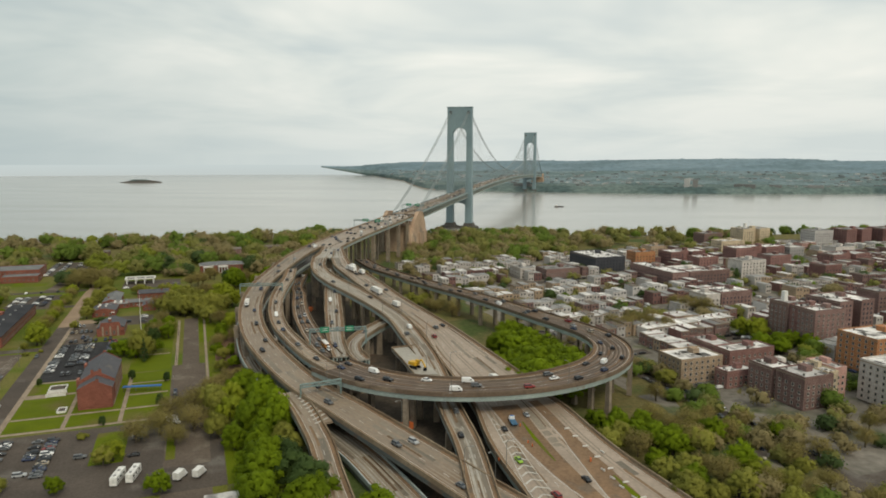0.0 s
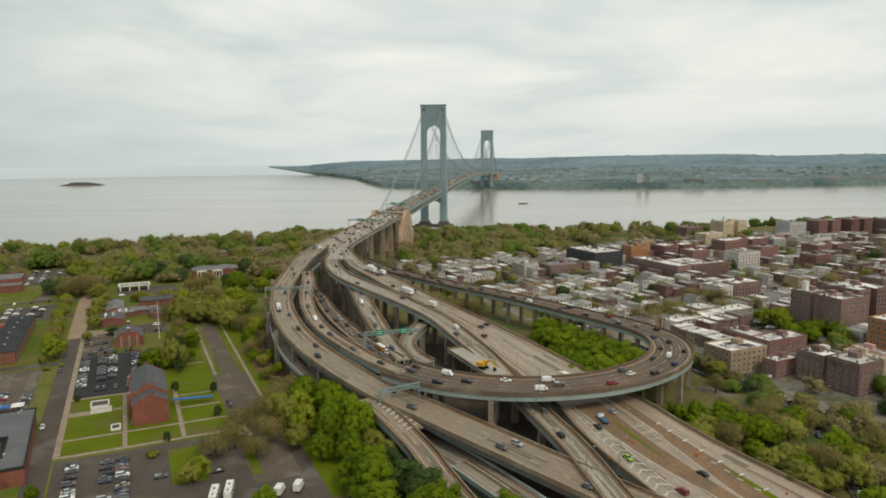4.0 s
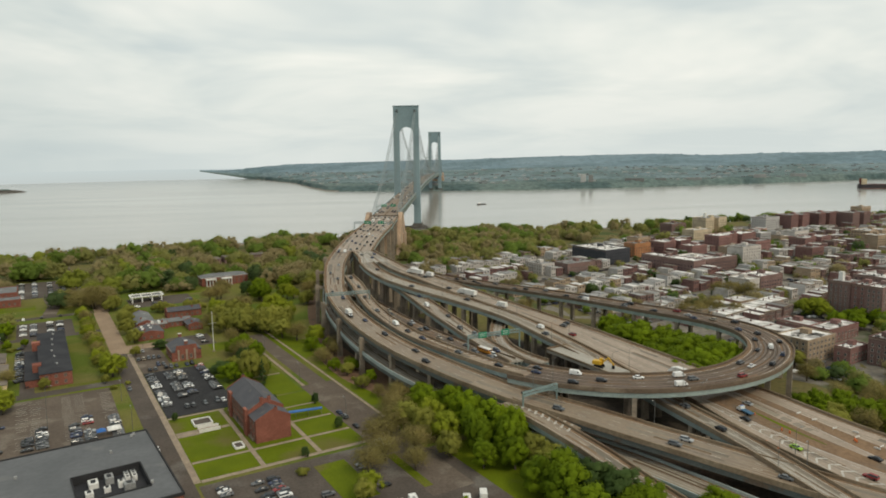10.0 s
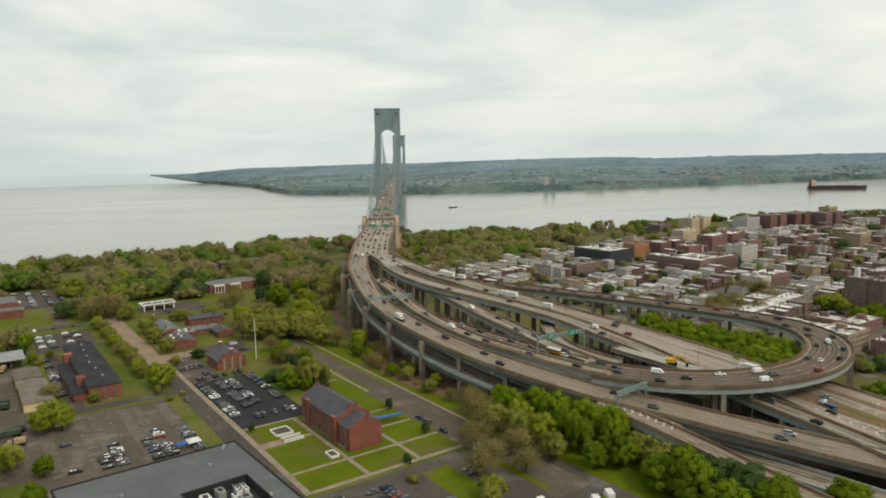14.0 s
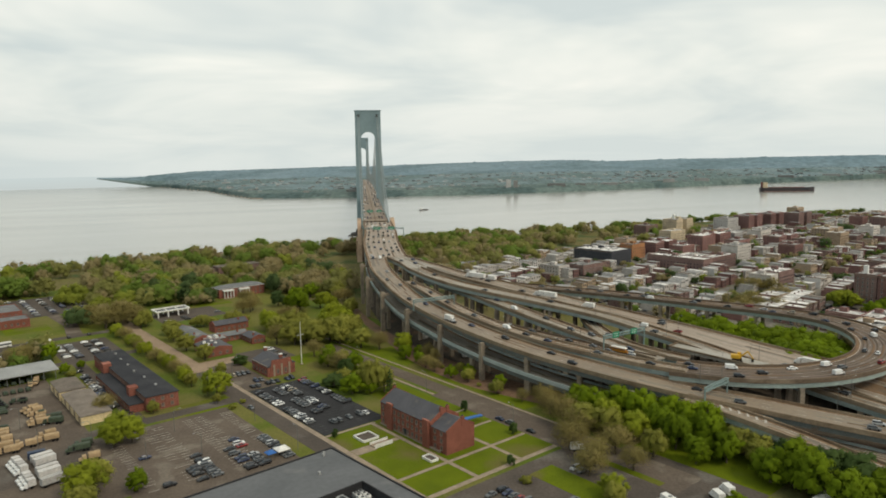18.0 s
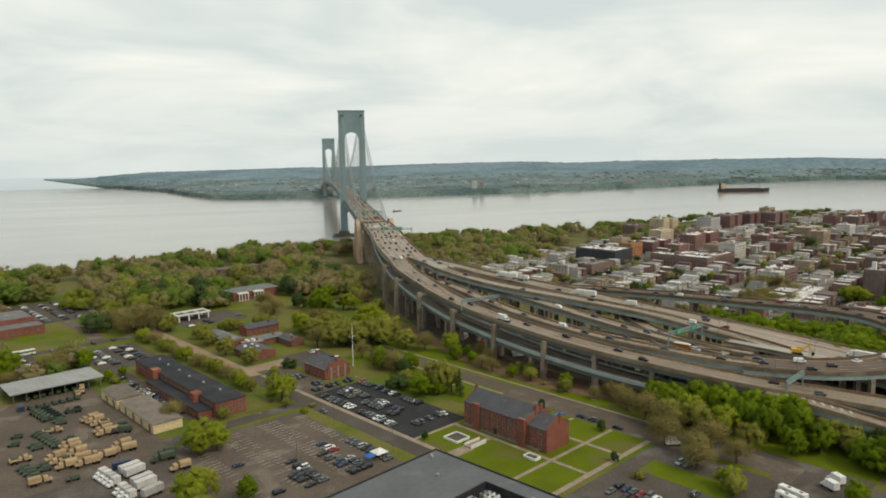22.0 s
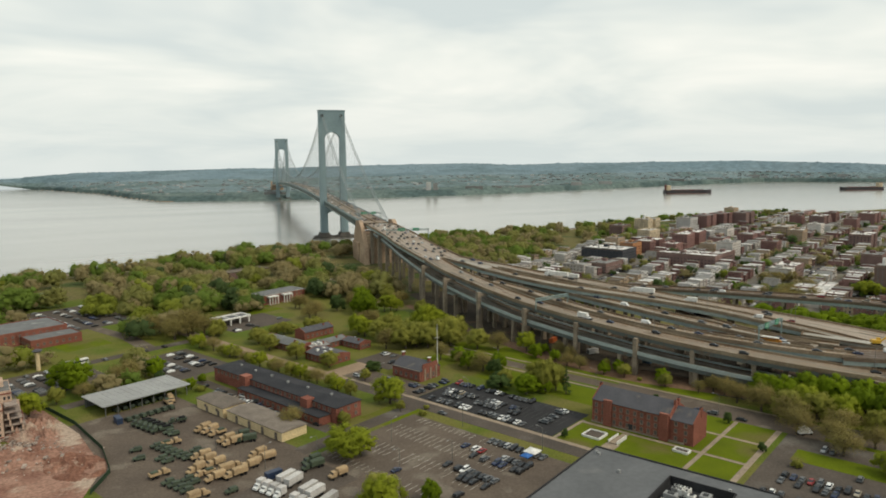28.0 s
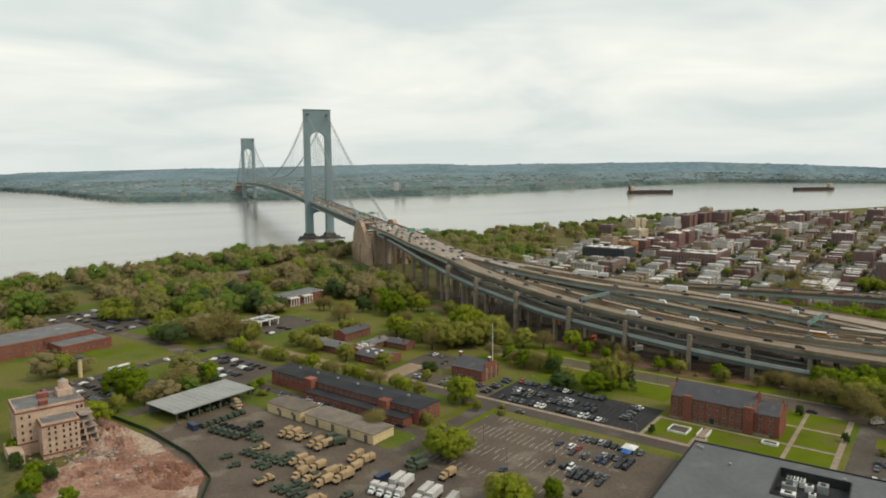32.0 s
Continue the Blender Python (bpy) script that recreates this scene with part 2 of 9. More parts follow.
def box(bm, x, y, z, sx, sy, sz, rz=0.0, top=1.0, mat=0):
    """A box with its foot's centre at x, y, z; top: how much its upper face is drawn in."""
    c, s = math.cos(radians(rz)), math.sin(radians(rz))
    vs = []
    for k, h in ((1.0, 0.0), (top, sz)):
        for a, b in ((-1, -1), (1, -1), (1, 1), (-1, 1)):
            px, py = a * sx / 2 * k, b * sy / 2 * k
            vs.append(bm.verts.new((x + px * c - py * s, y + px * s + py * c, z + h)))
    for q in ((3, 2, 1, 0), (4, 5, 6, 7), (0, 1, 5, 4), (1, 2, 6, 5), (2, 3, 7, 6), (3, 0, 4, 7)):
        bm.faces.new([vs[i] for i in q]).material_index = mat
    return vs


def new_box(*a, **k):
    bm = bmesh.new()
    box(bm, *a, **k)
    return bm


def beam(bm, p, q, w, h, mat=0):
    """A bar of section w by h from p to q, h measured towards the sky."""
    p, q = Vector(p), Vector(q)
    d = (q - p).normalized()
    side = d.cross(Vector((0, 0, 1)))
    side = side.normalized() if side.length > 1e-4 else Vector((1, 0, 0))
    up = side.cross(d)
    vs = [bm.verts.new(e + side * a * w / 2 + up * b * h / 2) for e in (p, q) for a, b in ((-1, -1), (1, -1), (1, 1), (-1, 1))]
    for f in ((0, 1, 2, 3), (7, 6, 5, 4), (1, 0, 4, 5), (2, 1, 5, 6), (3, 2, 6, 7), (0, 3, 7, 4)):
        bm.faces.new([vs[i] for i in f]).material_index = mat


def rod(bm, p, q, r, n=6, r2=None, mat=0):
    p, q = Vector(p), Vector(q)
    d = (q - p).normalized()
    a = d.orthogonal().normalized()
    b = d.cross(a)
    r2 = r if r2 is None else r2
    rings = [[bm.verts.new(e + (a * math.cos(2 * math.pi * i / n) + b * math.sin(2 * math.pi * i / n)) * k) for i in range(n)] for e, k in ((p, r), (q, r2))]
    for i in range(n):
        bm.faces.new((rings[0][i], rings[0][(i + 1) % n], rings[1][(i + 1) % n], rings[1][i])).material_index = mat
    bm.faces.new(rings[0][::-1]).material_index = mat
    bm.faces.new(rings[1]).material_index = mat


def sheet(bm, pts, z, thick=0.0, mat=0):
    """A flat polygon at height z, with sides going down by thick."""
    top = [bm.verts.new((x, y, z)) for x, y in pts]
    area = sum(a[0] * b[1] - b[0] * a[1] for a, b in zip(pts, pts[1:] + pts[:1]))
    if area < 0:
        top.reverse()
    bm.faces.new(top).material_index = mat
    if thick:
        low = [bm.verts.new((v.co.x, v.co.y, z - thick)) for v in top]
        for i in range(len(top)):
            j = (i + 1) % len(top)
            bm.faces.new((top[j], top[i], low[i], low[j])).material_index = mat


def spline(pts, step=4.0):
    """Points of a smooth curve through rows of numbers, about step apart in plan."""
    p = [np.array(q, float) for q in pts]
    p = [2 * p[0] - p[1], *p, 2 * p[-1] - p[-2]]
    res = []
    for i in range(1, len(p) - 2):
        n = max(2, int(np.hypot(*(p[i + 1] - p[i])[:2]) / step))
        for k in range(n):
            u = k / n
            res.append(0.5 * (2 * p[i] + (p[i + 1] - p[i - 1]) * u + (2 * p[i - 1] - 5 * p[i] + 4 * p[i + 1] - p[i + 2]) * u * u + (3 * p[i] - p[i - 1] - 3 * p[i + 1] + p[i + 2]) * u**3))
    res.append(p[-2])
    return np.array(res)


def sides(line):
    """For each row of a line, the unit vector to its right in plan."""
    d = np.gradient(line[:, :2], axis=0)
    d /= np.hypot(*d.T)[:, None] + 1e-9
    return np.stack([d[:, 1], -d[:, 0]], 1)


def strip(bm, line, right, a, b, z0, z1, mat=0, closed=True):
    """A bar along a line: from a to b metres across (arrays or numbers) and from z0 to z1 above it."""
    n = len(line)
    a, b = np.broadcast_to(a, n), np.broadcast_to(b, n)
    rows = []
    for i in range(n):
        x, y, z = line[i, :3]
        l, r = (x + right[i, 0] * a[i], y + right[i, 1] * a[i]), (x + right[i, 0] * b[i], y + right[i, 1] * b[i])
        rows.append([bm.verts.new((*l, z + z1)), bm.verts.new((*r, z + z1)), bm.verts.new((*r, z + z0)), bm.verts.new((*l, z + z0))])
    for i in range(n - 1):
        p, q = rows[i], rows[i + 1]
        for k in range(4 if closed else 1):
            j = (k + 1) % 4
            bm.faces.new((p[k], p[j], q[j], q[k])).material_index = mat
    if closed:
        bm.faces.new(rows[0][::-1]).material_index = mat
        bm.faces.new(rows[-1]).material_index = mat


GROUND = 11.0


# ---- land and water ----
def smooth(a, b, x):
    u = min(1.0, max(0.0, (x - a) / (b - a)))
    return u * u * (3 - 2 * u)


def shore(x):
    """How far north (y) the near shore lies at x."""
    return float(np.interp(x, (-4500, -1500, -700, -420, -390, -337, -284, -242, -207, -153, 0, 300, 600, 900, 1400, 4500), (300, 780, 940, 972, 977, 991, 1018, 1033, 1045, 1068, 1062, 1060, 1085, 1060, 1000, 700)))


def land_height(x, y):
    rise = 2.0 * smooth(70, 130, x) + 3.0 * smooth(250, 600, x)
    e, n = (x + 182) * 0.9397 + (y - 338) * 0.342, (y - 338) * 0.9397 - (x + 182) * 0.342
    dip = smooth(228, 276, e) * (1 - smooth(120, 220, n))
    rise += dip * (float(np.interp(e, (276, 320, 400, 460, 700), (7.2, 8.0, 11.5, 14.2, 15.5))) - GROUND - rise) if dip else 0.0
    return (GROUND + rise) * smooth(0, 90, shore(x) - y) + 3.2 * (1 - smooth(0, 90, shore(x) - y))


def land_sheet():
    xs = np.concatenate([np.linspace(-4500, -700, 12), np.linspace(-660, 900, 90), np.linspace(960, 4500, 14)])
    vs = np.concatenate([np.linspace(0, 0.72, 14), np.linspace(0.74, 0.985, 30), np.linspace(0.988, 1.0, 9)])
    verts, faces = [], []
    for x in xs:
        top = shore(x)
        for v in vs:
            y = -2600 + v * (top + 2600)
            verts.append((x, y, land_height(x, y)))
        verts.append((x, top + 5, -3.0))
    n = len(vs) + 1
    for i in range(len(xs) - 1):
        for j in range(n - 1):
            a = i * n + j
            faces.append((a, a + n, a + n + 1, a + 1))
    me = bpy.data.meshes.new("ground")
    me.from_pydata(verts, [], faces)
    me.materials.append(M["land"])
    return tagged(new("ground", me), "flat coastal ground of soil, weeds and rough grass", "ground", kind="structure")


land_sheet()

prom = np.array([(x, shore(x) - 5.0, 4.4) for x in np.arange(-900.0, 700.0, 20.0)])
bm = bmesh.new()
strip(bm, prom, sides(prom), -5.0, 7.0, -6.0, 0.0)
solid("promenade", bm, M["path"], "pale concrete shore promenade on a sea wall", "promenade", kind="structure")
bm = bmesh.new()
strip(bm, prom, sides(prom), -5.6, -5.0, -7.0, 0.9)
solid("sea_wall", bm, M["rock"], "dark stone parapet of the sea wall", "sea wall", kind="structure")

water = material("harbour_water", (0.295, 0.288, 0.262), (0.27, 0.264, 0.24), 0.20, coarse=0.002, grain=0.01, spread=0.04)
wb = water.node_tree
wave = wb.nodes.new("ShaderNodeTexNoise")
wave.inputs["Scale"].default_value, wave.inputs["Detail"].default_value = 0.22, 6.0
wgeo = wb.nodes.new("ShaderNodeNewGeometry")
wbump = wb.nodes.new("ShaderNodeBump")
wbump.inputs["Strength"].default_value, wbump.inputs["Distance"].default_value = 0.05, 0.25
wb.links.new(wgeo.outputs["Position"], wave.inputs["Vector"])
wb.links.new(wave.outputs["Fac"], wbump.inputs["Height"])
wb.links.new(wbump.outputs["Normal"], wb.nodes["Principled BSDF"].inputs["Normal"])
# wind streaks make the gloss uneven
streak = wb.nodes.new("ShaderNodeTexNoise")
streak.inputs["Scale"].default_value, streak.inputs["Detail"].default_value = 1.0, 3.0
smap = wb.nodes.new("ShaderNodeMapping")
smap.inputs["Scale"].default_value = (0.0012, 0.008, 1.0)
wb.links.new(wgeo.outputs["Position"], smap.inputs["Vector"])
wb.links.new(smap.outputs["Vector"], streak.inputs["Vector"])
srange = wb.nodes.new("ShaderNodeMapRange")
for k, v in (("From Min", 0.35), ("From Max", 0.65), ("To Min", 0.155), ("To Max", 0.185)):
    srange.inputs[k].default_value = v
wb.links.new(streak.outputs["Fac"], srange.inputs["Value"])
wb.links.new(srange.outputs["Result"], wb.nodes["Principled BSDF"].inputs["Roughness"])
CX, CY, FAR = -210.0, 75.0, 4550.0
bm = bmesh.new()
sheet(bm, [(CX + FAR * math.sin(k * math.pi / 48), CY + FAR * math.cos(k * math.pi / 48)) for k in range(96)], 0.0)
solid("water", bm, water, "calm grey harbour water under an overcast sky", "water", kind="structure")


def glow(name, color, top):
    """A far, plain backdrop that emits its own light, with the open distance painted on, paler towards its top."""
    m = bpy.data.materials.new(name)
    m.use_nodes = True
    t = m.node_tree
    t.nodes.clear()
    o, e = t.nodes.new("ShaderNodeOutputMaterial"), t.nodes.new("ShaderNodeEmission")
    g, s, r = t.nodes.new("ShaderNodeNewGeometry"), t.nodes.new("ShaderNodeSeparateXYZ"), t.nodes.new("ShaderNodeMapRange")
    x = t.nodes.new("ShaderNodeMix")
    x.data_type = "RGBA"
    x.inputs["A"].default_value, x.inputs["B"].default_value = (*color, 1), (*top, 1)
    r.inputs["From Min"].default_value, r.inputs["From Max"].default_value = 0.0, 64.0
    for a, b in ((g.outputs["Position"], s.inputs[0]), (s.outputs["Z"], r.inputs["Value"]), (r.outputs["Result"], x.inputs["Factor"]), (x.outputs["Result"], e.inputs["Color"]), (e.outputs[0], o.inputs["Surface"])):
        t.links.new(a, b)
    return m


# self-lit ring behind the water's rim, coloured as far sea and haze
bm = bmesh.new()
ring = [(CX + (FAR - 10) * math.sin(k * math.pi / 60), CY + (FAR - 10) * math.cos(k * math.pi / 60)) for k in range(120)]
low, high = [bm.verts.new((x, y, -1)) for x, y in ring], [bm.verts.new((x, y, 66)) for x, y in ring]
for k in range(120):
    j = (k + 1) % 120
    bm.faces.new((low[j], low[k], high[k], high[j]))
solid("backdrop", bm, glow("open_sea_haze_glow", (0.555, 0.615, 0.645), (0.58, 0.655, 0.695)), "glowing ring painted as open sea fading into haze", "backdrop", kind="structure")

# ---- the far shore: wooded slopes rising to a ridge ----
# aerial haze is mixed into these base colours, bluer and paler towards the ridge
M["far_wood"] = material("far_woodland_haze_tint", (0.105, 0.148, 0.140), (0.130, 0.165, 0.155), 0.95, coarse=0.012, grain=0.06, spread=0.35, stain=(0.070, 0.104, 0.104), stain_scale=0.006, stain_at=0.5)
M["far_slope"] = material("far_settled_slopes_haze_tint", (0.132, 0.186, 0.204), (0.165, 0.212, 0.222), 0.95, coarse=0.008, grain=0.05, spread=0.3, stain=(0.108, 0.152, 0.152), stain_scale=0.0035, stain_at=0.47)
M["ridge"] = material("far_ridge_woods_haze_tint", (0.142, 0.205, 0.240), (0.176, 0.236, 0.268), 0.95, coarse=0.004, grain=0.03, spread=0.2, stain=(0.122, 0.176, 0.200), stain_scale=0.003, stain_at=0.5)


def far_shore_y(x):
    return float(np.interp(x, (-1400, -900, -622, -480, -335, -203, -132, -70, -20, 235, 620, 1000, 1500, 2290, 3390, 4300), (4600, 4580, 4560, 4518, 3981, 3536, 3022, 2670, 2610, 2480, 2395, 2375, 2430, 2560, 2680, 2720)))


def ridge_height(az):
    return float(np.interp(az, (-7.6, -7.4, -5.9, -4.15, -2.6, -1.15, 2.6, 6.6, 9.7, 13.7, 20, 25, 29, 33, 36, 45, 52, 60, 66, 75, 95), (53, 55, 58.5, 67, 74, 81, 89, 94, 98, 99, 111, 116, 120, 106, 112, 118, 122, 98, 72, 60, 56)))


def far_radius(az):
    """Distance from the middle of the harbour view to the far shore in a direction."""
    a, b = 1500.0, FAR - 30
    for _ in range(26):
        m = (a + b) / 2
        x, y = CX + m * math.sin(radians(az)), CY + m * math.cos(radians(az))
        if y > far_shore_y(x):
            b = m
        else:
            a = m
    return min(b, float(np.interp(az, (-4.2, -3.0), (4440, 4260))))


def spit_base(az):
    """Beyond the sea's rim the far spit is part of the distance: its waterline stands at the height where it shows."""
    return float(np.interp(az, (-7.6, -7.4, -5.9, -4.15, -3.4), (54, 52, 31, 7, 0)))


AZ = np.arange(-7.6, 88.0, 0.14)
FAR_R = [far_radius(a) for a in AZ]


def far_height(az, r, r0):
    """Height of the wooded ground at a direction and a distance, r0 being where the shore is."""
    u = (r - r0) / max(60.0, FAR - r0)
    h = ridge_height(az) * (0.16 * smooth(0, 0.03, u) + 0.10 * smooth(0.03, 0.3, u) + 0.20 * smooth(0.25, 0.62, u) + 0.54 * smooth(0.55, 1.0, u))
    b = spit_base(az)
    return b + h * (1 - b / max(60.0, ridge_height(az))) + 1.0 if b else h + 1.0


def far_land(name, lo, hi, n, mat, label, rough):
    verts, faces = [], []
    for a, r0 in zip(AZ, FAR_R):
        for k in range(n):
            u = (lo + (hi - lo) * (k / (n - 1)) ** 1.25)
            r = r0 + u * (FAR - 16 - r0)
            x, y = CX + r * math.sin(radians(a)), CY + r * math.cos(radians(a))
            h = far_height(a, r, r0)
            tree = rough * smooth(-8.6, -3.5, a) * (noise.noise((x * 0.045, y * 0.045, 3.0)) + 0.6 * noise.noise((x * 0.13, y * 0.13, 7.0)))
            clear = smooth(-0.1, 0.25, noise.noise((x * 0.004, y * 0.004, 11.0)))
            z = h + (max(-0.6, tree) + 0.35 * rough * smooth(-8.6, -3.5, a)) * (0.45 + 0.55 * clear) if k else spit_base(a) - 1.5
            verts.append((x, y, z))
    for i in range(len(AZ) - 1):
        for k in range(n - 1):
            p = i * n + k
            faces.append((p, p + 1, p + n + 1, p + n))
    me = bpy.data.meshes.new(name)
    me.from_pydata(verts, [], faces)
    me.materials.append(mat)
    return tagged(new(name, me), label, "hillside", kind="structure")


far_land("far_shore", 0.0, 0.13, 18, M["far_wood"], "wooded far shore, dark green trees tinted with haze", 6.0)
far_land("far_shore", 0.12, 0.62, 34, M["far_slope"], "settled slopes behind the far shore with haze in their colour", 5.5)
far_land("backdrop", 0.60, 1.0, 16, M["ridge"], "wooded ridge on the skyline, coloured blue-green with haze", 7.0)
bm = bmesh.new()
for az, r0 in zip(AZ[::2], FAR_R[::2]):
    if -3.4 < az < 4:
        x, y = CX + (r0 + 4) * math.sin(radians(az)), CY + (r0 + 4) * math.cos(radians(az))
        box(bm, x, y, -0.5, 14, 16, 2.2, -az)
solid("beach", bm, M["sand"], "narrow pale sandy beach along the far shore", "beach", kind="structure")


# ---- the suspension bridge ----
T1, T2 = Vector((29.3, 1217.9, 0)), Vector((312.6, 2484.6, 0))
AX = (T2 - T1).normalized()
NX = Vector((AX.y, -AX.x, 0))
SPAN = (T2 - T1).length
BRIDGE_TURN = math.degrees(math.atan2(NX.y, NX.x))


def on_bridge(s, n, z):
    """s metres from the near tower towards the far one, n to the right, z up."""
    return T1 + AX * s + NX * n + Vector((0, 0, z))


def deck_z(s):
    if s < 0:
        return 62.5 + s * 0.0245
    if s > SPAN:
        return 62.5 - (s - SPAN) * 0.0245
    return 62.5 + 9.0 * (1 - (2 * s / SPAN - 1) ** 2)


def cable_z(s):
    if s < 0:
        u = -s / 352.0
        return 207.0 + (56.5 - 207.0) * u - 22.0 * u * (1 - u) * 1.6
    if s > SPAN:
        return cable_z(SPAN - s)
    return 90.0 + 117.0 * (2 * s / SPAN - 1) ** 2


def tower(base, far):
    t = thing("bridge_tower", "tall grey-blue steel bridge tower with an arched portal", "bridge tower", pose(base.x, base.y, 0, 0, 0, BRIDGE_TURN), "suspension bridge towers")
    for sx in (-1, 1):
        bm = bmesh.new()
        rows = []
        for z, w, d, c in ((5, 12.2, 16.5, 17.0), (46, 11.4, 15.2, 17.0), (110, 10.2, 13.2, 17.1), (176, 9.3, 11.4, 17.2)):
            rows.append([bm.verts.new((sx * c + a * w / 2, b * d / 2, z)) for a, b in ((-1, -1), (-0.2, -1.06), (0.2, -1.06), (1, -1), (1, 1), (0.2, 1.06), (-0.2, 1.06), (-1, 1))])
        for p, q in zip(rows, rows[1:]):
            for i in range(8):
                bm.faces.new((p[i], p[(i + 1) % 8], q[(i + 1) % 8], q[i]))
        part("leg", bm, M["steel_blue"], t)
    # portal: a slab with a round arch cut into its underside
    bm = bmesh.new()
    R, zc, half, top = 12.5, 163.5, 21.8, 211.0
    arc = [(-R * math.cos(math.pi * i / 20), zc + R * math.sin(math.pi * i / 20)) for i in range(21)]
    front, back = [], []
    for y, row in ((-5.8, front), (5.8, back)):
        row += [[bm.verts.new((x, y, z)) for x, z in arc], [bm.verts.new((x, y, top)) for x, _ in arc]]
    for i in range(20):
        bm.faces.new((front[0][i], front[0][i + 1], front[1][i + 1], front[1][i]))
        bm.faces.new((back[0][i + 1], back[0][i], back[1][i], back[1][i + 1]))
        bm.faces.new((front[0][i + 1], front[0][i], back[0][i], back[0][i + 1]))
        bm.faces.new((front[1][i], front[1][i + 1], back[1][i + 1], back[1][i]))
    for sx in (-1, 1):
        box(bm, sx * (R + half) / 2, 0, zc - 1.0, half - R, 11.6, top - zc + 1.0)
    part("portal", bm, M["steel_blue"], t)
    part("cornice", new_box(0, 0, 210.6, 45.0, 13.0, 1.6), M["steel_blue"], t)
    for sx in (-1, 1):
        # no hole is cut: a near-black block stands for the opening's shade
        part("saddle_opening", new_box(sx * 15.7, -5.9, 200.5, 4.4, 0.5, 4.6), M["dark"], t, "dark block painted as a shaded cable opening")
    bm = bmesh.new()
    arch = [(-11.4 * math.cos(math.pi * i / 12), 38.5 + 6.0 * math.sin(math.pi * i / 12)) for i in range(13)]
    f = [[bm.verts.new((x, y, z)) for x, z in arch] for y in (-5, 5)]
    g = [[bm.verts.new((x, y, 50.0)) for x, _ in arch] for y in (-5, 5)]
    for i in range(12):
        bm.faces.new((f[0][i], f[0][i + 1], g[0][i + 1], g[0][i]))
        bm.faces.new((f[1][i + 1], f[1][i], g[1][i], g[1][i + 1]))
        bm.faces.new((f[0][i + 1], f[0][i], f[1][i], f[1][i + 1]))
        bm.faces.new((g[0][i], g[0][i + 1], g[1][i + 1], g[1][i]))
    part("strut", bm, M["steel_blue"], t)
    for sx in (-1, 1):
        bm = bmesh.new()
        rod(bm, (sx * 17.5, 0, -2), (sx * 17.5, 0, 3), 17.2, 24)
        box(bm, sx * 17, 0, 3, 20, 25, 6.0, top=0.74)
        part("pier", bm, M["rock"], t, "dark stone-faced round pier standing in the water")
    part("fender", new_box(0, 0, -2, 34, 14, 4.2), M["rock"], t)
    part("fender", new_box(0, -15, -2, 78, 5, 3.6), M["rock"], t)
    return t


# near-black: painted shade of openings, also black doors, fans and stripes
M["dark"] = material("recess_shade_and_black_parts", (0.02, 0.022, 0.025), rough=0.7)
M["cable"] = material("cable_grey", (0.22, 0.26, 0.265), rough=0.6)
tower(T1, False)
tower(T2, True)

bridge = thing("suspension_bridge", "double-deck suspension bridge with grey steel trusses and cables", "bridge")
END = 360.0
S = np.concatenate([np.arange(-END, 0, 15.0), np.arange(0, SPAN, 15.0), np.arange(SPAN, SPAN + END + 1, 15.0)])
line = np.array([[*on_bridge(s, 0, deck_z(s))] for s in S])
rt = np.tile((NX.x, NX.y), (len(S), 1))
for nm, dz, w in (("upper_deck", 0.0, 31.0), ("lower_deck", -7.0, 29.0)):
    bm = bmesh.new()
    strip(bm, line, rt, -w / 2, w / 2, dz - 0.9, dz)
    part(nm, bm, M["deck"], bridge)
for sd in (-1, 1):
    bm = bmesh.new()
    for i in range(len(S) - 1):
        a, b = S[i], S[i + 1]
        za, zb = deck_z(a), deck_z(b)
        beam(bm, on_bridge(a, sd * 15.7, za - 0.3), on_bridge(b, sd * 15.7, zb - 0.3), 0.9, 1.3)
        beam(bm, on_bridge(a, sd * 15.7, za - 7.8), on_bridge(b, sd * 15.7, zb - 7.8), 0.9, 1.3)
        beam(bm, on_bridge(a, sd * 15.7, za - 7.8), on_bridge(a, sd * 15.7, za - 0.3), 0.6, 0.6)
        m2 = (a + b) / 2
        beam(bm, on_bridge(a, sd * 15.7, za - 7.8), on_bridge(m2, sd * 15.7, deck_z(m2) - 0.3), 0.5, 0.5)
        beam(bm, on_bridge(m2, sd * 15.7, deck_z(m2) - 0.3), on_bridge(b, sd * 15.7, zb - 7.8), 0.5, 0.5)
    part("side_truss", bm, M["girder"], bridge, kind="stuff")
    bm = bmesh.new()
    strip(bm, line, rt, sd * 15.2 - 0.15, sd * 15.2 + 0.15, 0.0, 1.2)
    part("railing", bm, M["steel_blue"], bridge)
bm = bmesh.new()
strip(bm, line, rt, -0.5, 0.5, 0.0, 0.9)
part("median_barrier", bm, M["parapet"], bridge)
CS = np.concatenate([np.linspace(-352, 0, 24), np.linspace(0, SPAN, 66)[1:], np.linspace(SPAN, SPAN + 352, 24)[1:]])
for off in (-16.9, -14.5, 14.5, 16.9):
    bm = bmesh.new()
    for a, b in zip(CS, CS[1:]):
        rod(bm, on_bridge(a, off, cable_z(a)), on_bridge(b, off, cable_z(b)), 0.5, 5)
    part("main_cable", bm, M["cable"], bridge)
